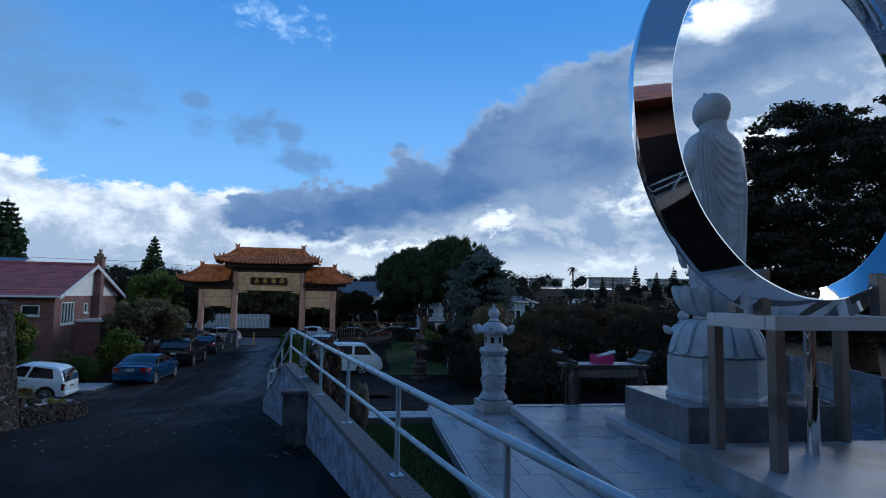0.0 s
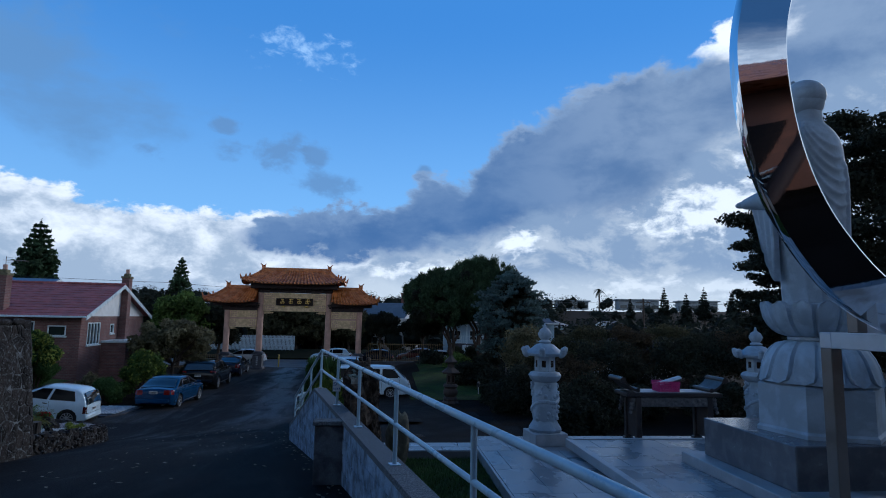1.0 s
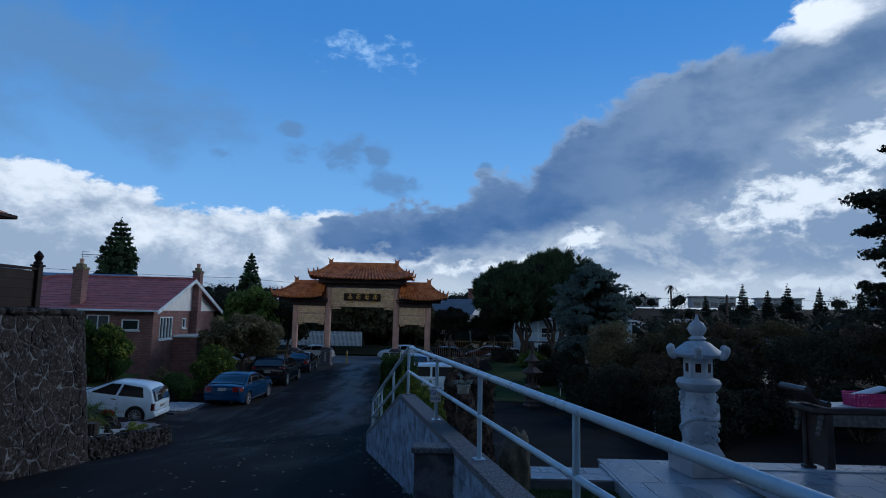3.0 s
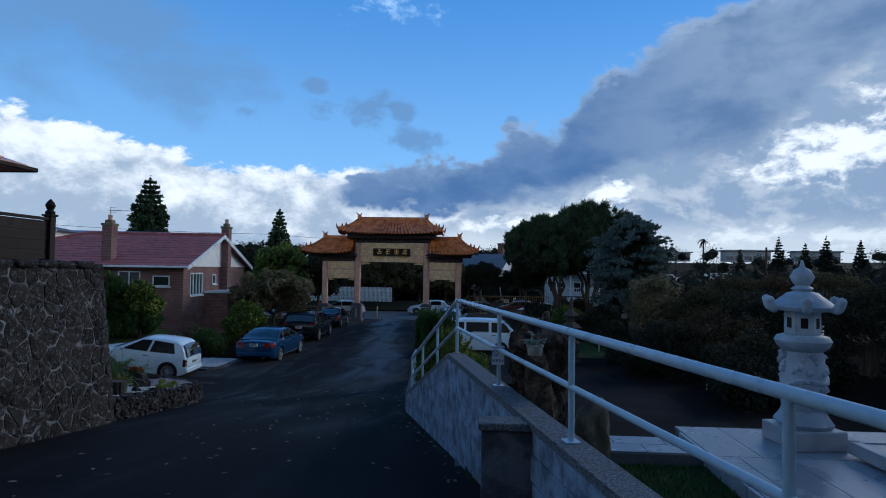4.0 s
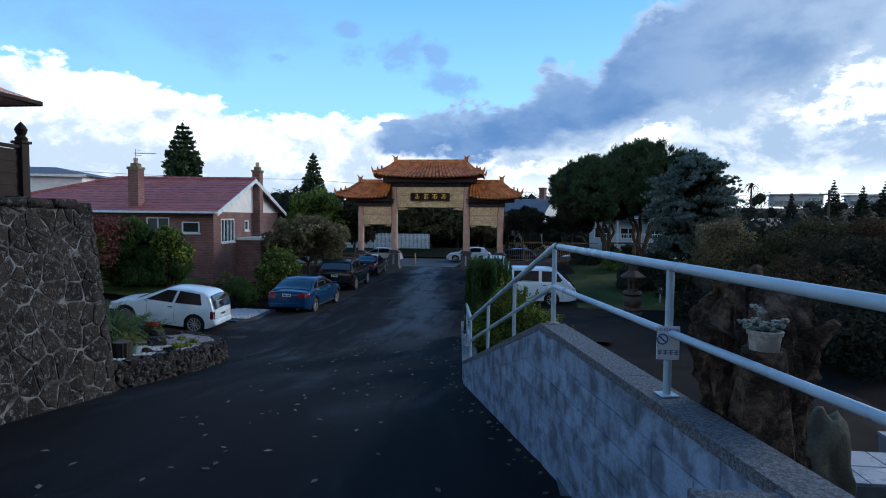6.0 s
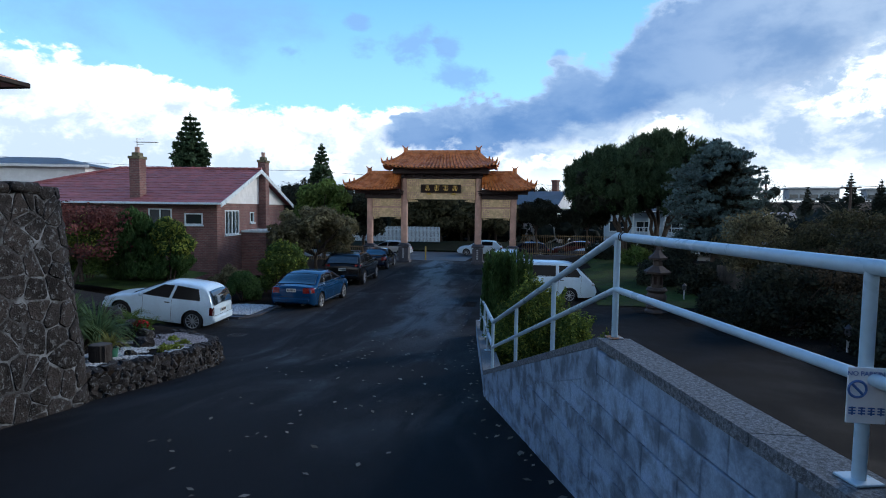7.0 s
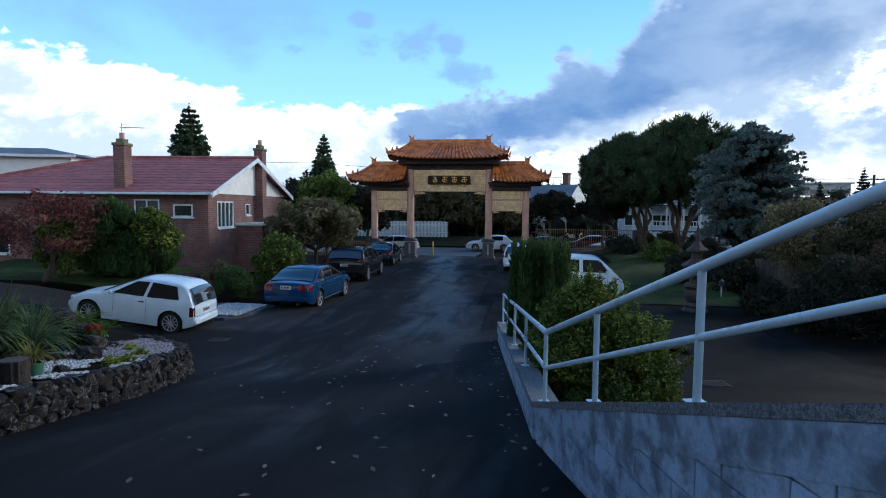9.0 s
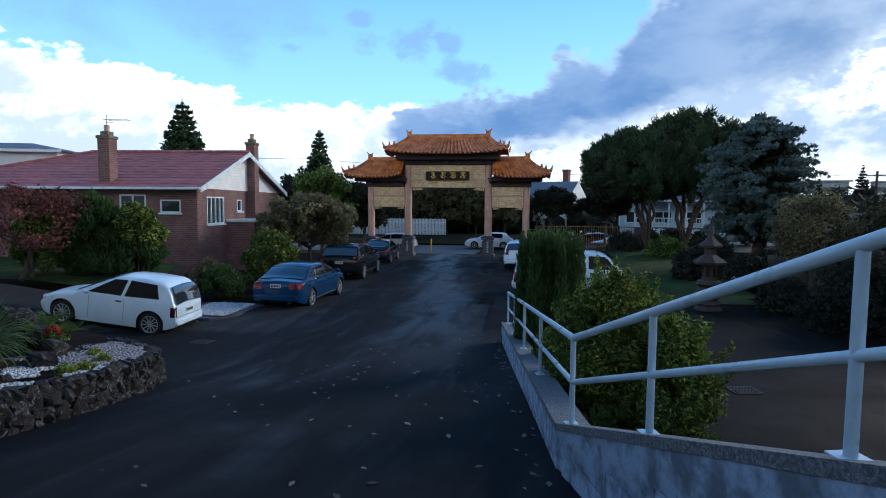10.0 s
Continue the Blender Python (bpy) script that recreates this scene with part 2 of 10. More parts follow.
stained_block = material("stained_block", (0.20, 0.215, 0.235), 0.9, spec=0.15, var=0.5, scale=4.0, fine=60, bump=0.4, patch=(0.34, 0.62), col2=(0.075, 0.075, 0.075))
mortar = material("mortar", (0.24, 0.24, 0.235), 0.9, var=0.3, scale=4, fine=60, bump=0.3)
exposed = material("exposed_aggregate", (0.265, 0.29, 0.31), 0.9, spec=0.2, var=0.85, scale=55, fine=140, bump=1.0, col2=(0.085, 0.095, 0.102), depth=0.014, patch=(0.38, 0.62))
white_paint = material("white_gloss_paint", (0.66, 0.77, 0.82), 0.32, var=0.06, scale=3, fine=40, bump=0.04)
rail_paint = material("pale_blue_white_paint", (0.46, 0.63, 0.73), 0.35, var=0.1, scale=3, fine=40, bump=0.04)
trim_dark = material("black_band", (0.02, 0.02, 0.02), 0.6, var=0.1, bump=0)
rust = material("rust", (0.34, 0.15, 0.06), 0.85, var=0.4, scale=14, fine=90, col2=(0.34, 0.36, 0.36), patch=(0.42, 0.56))
granite = material("grey_granite", (0.46, 0.48, 0.50), 0.42, var=0.25, scale=3, fine=220, bump=0.08, col2=(0.36, 0.38, 0.40))
granite_dark = material("polished_granite", (0.16, 0.17, 0.19), 0.2, var=0.3, scale=4, fine=200, bump=0.03)
paving = material("granite_paving", (0.35, 0.37, 0.39), 0.3, var=0.25, scale=1.1, fine=180, bump=0.06, col2=(0.25, 0.27, 0.29), island=0.08, placed_by_world=True)
joint = material("joint", (0.16, 0.165, 0.17), 0.9, var=0.2)
marble = material("carved_white_stone", (0.44, 0.54, 0.62), 0.6, var=0.2, scale=2.5, fine=90, bump=0.12, col2=(0.31, 0.38, 0.44))
pad_concrete = material("stained_concrete", (0.38, 0.43, 0.46), 0.45, var=0.3, scale=0.9, fine=60, bump=0.2, col2=(0.19, 0.18, 0.165), patch=(0.36, 0.58))
steel = material("polished_steel", (0.82, 0.83, 0.85), 0.035, metal=1.0, var=0.03, scale=1.2, fine=8, bump=0.012, depth=0.05)
steel_beam = material("bright_steel", (0.60, 0.63, 0.66), 0.5, metal=0.35, var=0.08, scale=4, fine=90, bump=0.03)
steel_brushed = material("brushed_steel", (0.26, 0.24, 0.225), 0.42, metal=0.9, var=0.1, scale=6, fine=120, bump=0.05)
brick_red = material("brick", (0.175, 0.085, 0.072), 0.85, var=0.35, scale=2.0, fine=55, bump=0.4, col2=(0.13, 0.06, 0.05), island=0.18)
roof_red = material("red_roof_tile", (0.42, 0.14, 0.14), 0.62, var=0.25, scale=1.6, fine=60, bump=0.2, col2=(0.29, 0.085, 0.08), island=0.10)
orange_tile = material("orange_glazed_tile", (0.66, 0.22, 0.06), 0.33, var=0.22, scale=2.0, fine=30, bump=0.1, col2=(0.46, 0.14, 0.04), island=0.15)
# darker orange under the cover tiles: valley shade put into the colour
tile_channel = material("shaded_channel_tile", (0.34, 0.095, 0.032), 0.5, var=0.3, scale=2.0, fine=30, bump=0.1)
gate_stone = material("pink_stone_column", (0.60, 0.36, 0.28), 0.6, var=0.2, scale=2.5, fine=60, bump=0.15)
gate_cream = material("cream_carved_stone", (0.80, 0.59, 0.34), 0.7, var=0.3, scale=4.0, fine=40, bump=0.4, col2=(0.58, 0.41, 0.23))
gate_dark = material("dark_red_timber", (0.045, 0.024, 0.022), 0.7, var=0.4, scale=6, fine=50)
plinth_stone = material("blue_grey_plinth", (0.075, 0.077, 0.095), 0.6, var=0.4, scale=5, fine=60, bump=0.4)
gold = material("gold_leaf", (0.75, 0.50, 0.14), 0.35, metal=0.7, var=0.2)
lacquer_hollow_black = material("lacquer_hollow_black", (0.022, 0.011, 0.008), 0.7, var=0.3, spec=0.2)
white_board = material("white_weatherboard", (0.74, 0.76, 0.76), 0.55, var=0.12, scale=2, fine=30, bump=0.1)
def build_basalt():
    """Rough dark volcanic stone with pits and scattered pale lichen."""
    m = bpy.data.materials.new("basalt_stone")
    m.use_nodes = True
    t = m.node_tree
    t.nodes.clear()
    n = N(t)
    b, o = n.node("ShaderNodeBsdfPrincipled"), n.node("ShaderNodeOutputMaterial")
    t.links.new(b.outputs[0], o.inputs[0])
    p = n.coord("Object")
    w = n.node("ShaderNodeNewGeometry").outputs["Position"]
    big, mid, small = n.noise(w, 3.0, 5.0, 0.6, 0.4), n.noise(w, 14.0, 5.0, 0.65, 0.6), n.noise(w, 55.0, 3.0, 0.65)
    rnd = n.math("FRACT", n.math("ADD", n.math("MULTIPLY", n.node("ShaderNodeObjectInfo").outputs["Random"], 7.31), n.math("MULTIPLY", n.node("ShaderNodeNewGeometry").outputs["Random Per Island"], 3.7)))
    c = n.mix(n.ramp(big, 0.35, 0.65), (0.010, 0.0085, 0.0085), (0.050, 0.044, 0.043))
    c = n.mix(n.ramp(rnd, 0.6, 1.0, 0.0, 0.55), c, (0.058, 0.048, 0.044))
    c = n.mix(n.ramp(mid, 0.53, 0.64, 0.0, 0.75), c, (0.19, 0.205, 0.215))
    c = n.mix(n.ramp(small, 0.56, 0.42, 0.0, 0.6), c, (0.012, 0.011, 0.010))
    n.put(b.inputs["Base Color"], c)
    b.inputs["Roughness"].default_value = 0.9
    b.inputs["Specular IOR Level"].default_value = 0.2
    h = n.node("ShaderNodeBump")
    h.inputs["Strength"].default_value, h.inputs["Distance"].default_value = 1.0, 0.06
    n.put(h.inputs["Height"], n.math("ADD", n.math("MULTIPLY", mid, 0.7), n.math("MULTIPLY", small, 0.35)))
    t.links.new(h.outputs[0], b.inputs["Normal"])
    return m


basalt = build_basalt()
basalt_mortar = material("light_mortar", (0.20, 0.217, 0.232), 0.95, spec=0.1, var=0.6, scale=4, fine=22, bump=0.8, col2=(0.035, 0.033, 0.033), patch=(0.42, 0.62))
bark = material("bark", (0.09, 0.065, 0.05), 0.95, var=0.4, scale=6, fine=30, bump=0.9, depth=0.04)
window_glass = glass("window_glass")

# ---- helpers for meshes ----


def part(name, bm, mat, parent=None, label="", smooth=None):
    me = bpy.data.meshes.new(name)
    bm.to_mesh(me)
    bm.free()
    for q in (mat if isinstance(mat, (list, tuple)) else [mat]):
        me.materials.append(q)
    if smooth is not None:
        me.shade_smooth()
        me.set_sharp_from_angle(angle=radians(smooth))
    ob = new(name, me)
    ob.parent = parent
    if label:
        ob["label"] = label
    return ob


def empty(name, m=None):
    ob = new(name)
    ob.empty_display_size = 0.1
    if m is not None:
        ob.matrix_world = m
    return ob


def box(bm, c, s, m=None, bevel=0.0, rz=0.0):
    """A box of size s about c, turned by rz degrees, into bm."""
    mat = Matrix.LocRotScale(Vector(c), Euler((0, 0, radians(rz))), Vector(s))
    if m is not None:
        mat = m @ mat
    r = bmesh.ops.create_cube(bm, size=1.0, matrix=mat)
    if bevel:
        es = list({e for v in r["verts"] for e in v.link_edges})
        bmesh.ops.bevel(bm, geom=es, offset=bevel, segments=1, affect="EDGES", clamp_overlap=True)
    return bm


def settle(ob, base):
    """Moves a thing's origin to its base, leaving its parts where they are."""
    ob.location = base
    for c in ob.children:
        c.matrix_parent_inverse = Matrix.Translation(base).inverted()
    return ob


def B():
    return bmesh.new()


def tube(bm, a, b, r, r2=None, seg=12, caps=True):
    a, b = Vector(a), Vector(b)
    d = b - a
    q = d.to_track_quat("Z", "Y").to_matrix().to_4x4()
    bmesh.ops.create_cone(bm, cap_ends=caps, segments=seg, radius1=r, radius2=r if r2 is None else r2, depth=d.length, matrix=Matrix.Translation((a + b) / 2) @ q)
    return bm


def lathe(bm, rows, seg=24, m=None, ripple=0, amp=0.0, caps=True):
    """Turned body: rows of (radius, z). ripple, amp: lobes round it."""
    m = m or Matrix()
    rings = []
    for r, z in rows:
        ring = []
        for i in range(seg):
            a = 2 * math.pi * (i + 0.5) / seg
            k = 1 + amp * math.cos(ripple * a) if ripple else 1
            ring.append(bm.verts.new(m @ Vector((r * k * math.cos(a), r * k * math.sin(a), z))))
        rings.append(ring)
    for p, q in zip(rings, rings[1:]):
        for i in range(seg):
            bm.faces.new((p[i], p[(i + 1) % seg], q[(i + 1) % seg], q[i]))
    if caps:
        bm.faces.new(rings[0][::-1]), bm.faces.new(rings[-1])
    return bm


def loft(bm, rings, close=True):
    vs = [[bm.verts.new(p) for p in r] for r in rings]
    k = len(vs[0])
    for p, q in zip(vs, vs[1:]):
        for i in range(k if close else k - 1):
            bm.faces.new((p[i], p[(i + 1) % k], q[(i + 1) % k], q[i]))
    if close:
        bm.faces.new(vs[0][::-1]), bm.faces.new(vs[-1])
    return bm


def slab(bm, pts, z0, z1):
    """A prism over the polygon pts, counter-clockwise, from z0 to z1 (numbers or functions of x, y)."""
    f0 = z0 if callable(z0) else (lambda x, y: z0)
    f1 = z1 if callable(z1) else (lambda x, y: z1)
    lo = [bm.verts.new((x, y, f0(x, y))) for x, y in pts]
    hi = [bm.verts.new((x, y, f1(x, y))) for x, y in pts]
    k = len(pts)
    for i in range(k):
        bm.faces.new((lo[i], lo[(i + 1) % k], hi[(i + 1) % k], hi[i]))
    bm.faces.new(hi), bm.faces.new(lo[::-1])
    return bm


# ---- ground and driveway ----
ROAD = ((-40, 1.2), (-14, -0.05), (-11.8, -0.2), (-7, -0.52), (-3, -0.82), (-0.45, -1.2), (2, -1.48), (5.6, -1.89), (9, -2.32), (12, -2.66), (15, -2.9), (18, -3.0), (25, -3.12), (34, -3.25), (41, -3.37), (60, -3.5), (5000, -3.5))
YARD = ((-40, -2.6), (8, -2.72), (12, -2.78), (20, -3.0), (30, -3.15), (41, -3.4), (60, -3.5), (5000, -3.5))


def line(table, y):
    for (a, p), (b, q) in zip(table, table[1:]):
        if y <= b:
            f = min(1, max(0, (y - a) / (b - a)))
            return p + (q - p) * f
    return table[-1][1]


def road_z(x, y):
    z = (line(ROAD, y - 0.8) + line(ROAD, y) + line(ROAD, y + 0.8)) / 3
    fade = min(1, max(0, (16 - y) / 6))
    z += 0.06 * fade * max(-7.0, min(0.0, x))
    if x < -9.0:
        z += 0.12 * min(-9.0 - x, 7) * min(1, max(0, (17 - y) / 2.0)) * min(1, max(0, (y + 2) / 3))
    return z


def ground_z(x, y):
    z = line(YARD, y)
    if x < 0.5 - 0.08 * max(0, y):
        z = min(z, road_z(x, y) - 0.12)
        if x < -9:
            z = road_z(x, y) - 0.06
    if x > 2:
        z += 0.9 * min(1, max(0, (y - 22) / 14)) * min(1, max(0, (x - 2) / 4)) * min(1, max(0, (60 - y) / 14))
    r = math.hypot(x, y - 20)
    if r > 70:
        f = min(1, max(0, (r - 170) / 230))
        z += -6 * min(1, (r - 70) / 120) + 19 * f * f * (3 - 2 * f)
    return z


def grid_sheet(name, xs, ys, zf, mat, lift=0.0, test=None):
    bm = B()
    vs = {}
    for i, x in enumerate(xs):
        for j, y in enumerate(ys):
            vs[i, j] = bm.verts.new((x, y, zf(x, y) + lift))
    for i in range(len(xs) - 1):
        for j in range(len(ys) - 1):
            cx, cy = (xs[i] + xs[i + 1]) / 2, (ys[j] + ys[j + 1]) / 2
            if test is None or test(cx, cy):
                bm.faces.new((vs[i, j], vs[i + 1, j], vs[i + 1, j + 1], vs[i, j + 1]))
    for v in [v for v in bm.verts if not v.link_faces]:
        bm.verts.remove(v)
    return part(name, bm, mat, smooth=60)


far = [2.0 ** k for k in range(6, 12)]
xs = [-q for q in far[::-1]] + [-64 + 1.0 * i for i in range(1, 128)] + far
ys = [-q for q in far[::-1]] + [-64 + 1.0 * i for i in range(1, 144)] + [90, 100, 120, 150, 200, 260, 340, 460, 640, 900, 1400, 2100]
ground = grid_sheet("ground", xs, ys, ground_z, soil)
tagged(ground, "dark bare soil and far land reaching the horizon", "ground", kind="structure")

# wall line beside the driveway: top of coping at the foot of each post
BEND, FOOT = 0.18, 3.879     # where the wall starts to fall and where its slope ends


def wall_x(y):
    if y <= FOOT:
        return line(((-40, 10.98), (BEND, 1.6075), (FOOT, 0.633)), y)
    return 0.633 - 0.0865 * (y - FOOT)


def wall_z(y):
    if y <= BEND:
        return line(((-40, -0.16), (-9, -0.05), (-3.48, -0.03), (BEND, -0.012)), y)
    if y <= FOOT:
        return -0.012 - 1.32 * (y - BEND) / (FOOT - BEND)
    return -1.332 - 0.109 * (y - FOOT)


def drive_left(y):
    return line(((-60, -9), (-2, -9), (3, -16), (9.5, -18), (16.5, -18), (16.6, -7.9), (41, -9.2), (43, -14)), y)


def drive_right(y):
    return wall_x(y) - 0.02 if y < 11.7 else line(((11.7, -0.06), (12.5, -0.2), (24, -0.9), (41, -1.4), (43, 4)), y)


def build_drive():
    bm = B()
    rows = []
    y = -40.0
    while y <= 43.0:
        a, b = drive_left(y), drive_right(y)
        rows.append([bm.verts.new((a + (b - a) * i / 14, y, road_z(a + (b - a) * i / 14, y))) for i in range(15)])
        y += 0.5
    for p, q in zip(rows, rows[1:]):
        for i in range(14):
            bm.faces.new((p[i], p[i + 1], q[i + 1], q[i]))
    ob = part("road", bm, asphalt, smooth=60)
    tagged(ob, "dark damp asphalt driveway sloping down to the gate", "driveway", kind="structure")


build_drive()

# ---- boundary wall and handrail ----


def strip(bm, y0, y1, off0, off1, zlo, zhi, n=1):
    """A run of wall between two stations, off0..off1 sideways from the post line."""
    ys = [y0 + (y1 - y0) * i / n for i in range(n + 1)]
    rings = []
    for y in ys:
        x = wall_x(y)
        rings.append([(x + off0, y, zlo(y)), (x + off1, y, zlo(y)), (x + off1, y, zhi(y)), (x + off0, y, zhi(y))])
    return loft(bm, rings)


def build_wall():
    w = empty("wall_drive")
    tagged(w, "grey concrete block retaining wall with exposed aggregate coping", "wall", kind="structure")
    low = lambda y: -3.3
    for name, a, b, l, r in (("wall_core", -16, -3.0, -0.095, 0.07), ("wall_core", -3.0, BEND, -0.095, 0.07), ("wall_core", BEND, FOOT, -0.105, 0.08), ("wall_core", FOOT, 12.0, -0.10, 0.10)):
        part(name, strip(B(), a, b, l + 0.012, r, low, lambda y: wall_z(y) - 0.05, 6), mortar, w)
    for a, b, l, r in ((-16, -5.6, -0.115, 0.10), (-5.592, -2.9, -0.115, 0.10), (-2.892, -1.42, -0.115, 0.10), (-1.412, BEND, -0.115, 0.10), (BEND, FOOT, -0.118, 0.11), (FOOT, 12.0, -0.122, 0.14)):
        part("coping", strip(B(), a, b, l, r, lambda y: wall_z(y) - 0.06, wall_z, 6), exposed, w)
    for a, b, o in ((BEND, FOOT, -0.114), (FOOT, 12.0, -0.117)):
        part("bond_beam", strip(B(), a, b, o, 0.05, lambda y: wall_z(y) - 0.27, lambda y: wall_z(y) - 0.062, 6), block, w, "smooth rendered beam under the coping")
    # stub pier that steps out on the driveway side
    for nm, mat, c, s in (("pier", stained_block, (2.09, -2.93, -0.815), (0.40, 0.17, 1.44)), ("pier_cap", exposed, (2.08, -2.93, -0.071), (0.43, 0.23, 0.055))):
        part(nm, box(B(), c, s, bevel=0.008, rz=0), mat, w)
    return w


drive_wall = build_wall()
POSTS = [(-14.0, 0), (-12.3, 0), (-10.7, 0), (-8.98, 0), (-7.15, 0), (-5.27, 0), (-3.48, 0), (-1.78, 0), (BEND, 0), (1.44, 0), (2.70, 0), (FOOT, 0), (5.9, 0), (7.9, 0), (9.8, 0), (11.65, 0)]


def build_rail():
    r = empty("handrail")
    tagged(r, "pale bluish-white painted tubular steel handrail bolted to the wall", "handrail")
    line_z = lambda y: 0.008 if y <= BEND else wall_z(y) + 0.012 * (1 - min(1.0, (y - BEND) / 3.0))
    top = lambda y: Vector((wall_x(y), y, line_z(y) + 0.667))
    mid = lambda y: Vector((wall_x(y), y, line_z(y) + line(((-16, 0.318), (-5, 0.312), (BEND, 0.312), (3.9, 0.328), (12, 0.328)), y)))
    for y, _ in POSTS:
        p = top(y)
        foot = wall_z(y)
        part("post", tube(B(), (p.x, p.y, foot), p, 0.021, seg=14), rail_paint, r, smooth=40)
        bm = box(B(), (p.x, p.y, foot + 0.005), (0.10, 0.10, 0.008), bevel=0.002, rz=13)
        part("base_plate", bm, rust if y == BEND else rail_paint, r)
    for f, nm, rad in ((top, "top_rail", 0.027), (mid, "mid_rail", 0.021)):
        for a, b in ((-16, BEND), (BEND, FOOT), (FOOT, 11.65)):
            part(nm, tube(B(), f(a), f(b), rad, seg=16), rail_paint, r, smooth=40)

    for y in (BEND - 0.07, BEND - 0.10):
        a, b = top(y), top(y - 0.012)
        part("cable_tie", tube(B(), a, b, 0.0305, seg=16), trim_dark, r, "black band round the rail", 40)


build_rail()

# ---- gate ----
GY = 40.8


def tiled_slope(bm, a0, a1, b0, b1, n, lift=0.0, curve=0.25, r=0.10, seg=6):
    """Rows of round cover tiles from the ridge line a0..a1 down to the eave line b0..b1, with the sag and upturned ends of the eave."""
    a0, a1, b0, b1 = map(Vector, (a0, a1, b0, b1))
    for i in range(n):
        u = (i + 0.5) / n
        p, q = a0.lerp(a1, u), b0.lerp(b1, u)
        up = abs(2 * u - 1) ** 4 * lift
        prev = None
        for k in range(seg + 1):
            f = k / seg
            c = p.lerp(q, f)
            c.z -= curve * math.sin(math.pi * f) * 0.5
            c.z += up * f * f
            ring = []
            for s in range(5):
                a = math.pi * s / 4
                side = (b1 - b0).normalized()
                ring.append(bm.verts.new(c + side * (r * math.cos(a)) + Vector((0, 0, r * math.sin(a)))))
            if prev:
                for s in range(4):
                    bm.faces.new((prev[s], prev[s + 1], ring[s + 1], ring[s]))
            prev = ring
        bm.faces.new(prev)
    return bm


def slope_sheet(bm, a0, a1, b0, b1, n=12, lift=0.0, curve=0.25, seg=6, thick=0.12):
    a0, a1, b0, b1 = map(Vector, (a0, a1, b0, b1))
    for dz in (0, -thick):
        rows = []
        for k in range(seg + 1):
            f = k / seg
            row = []
            for i in range(n + 1):
                u = i / n
                c = a0.lerp(a1, u).lerp(b0.lerp(b1, u), f)
                c.z += -curve * math.sin(math.pi * f) * 0.5 + abs(2 * u - 1) ** 4 * lift * f * f + dz
                row.append(bm.verts.new(c))
            rows.append(row)
        for p, q in zip(rows, rows[1:]):
            for i in range(n):
                bm.faces.new((p[i], p[i + 1], q[i + 1], q[i]))
    return bm


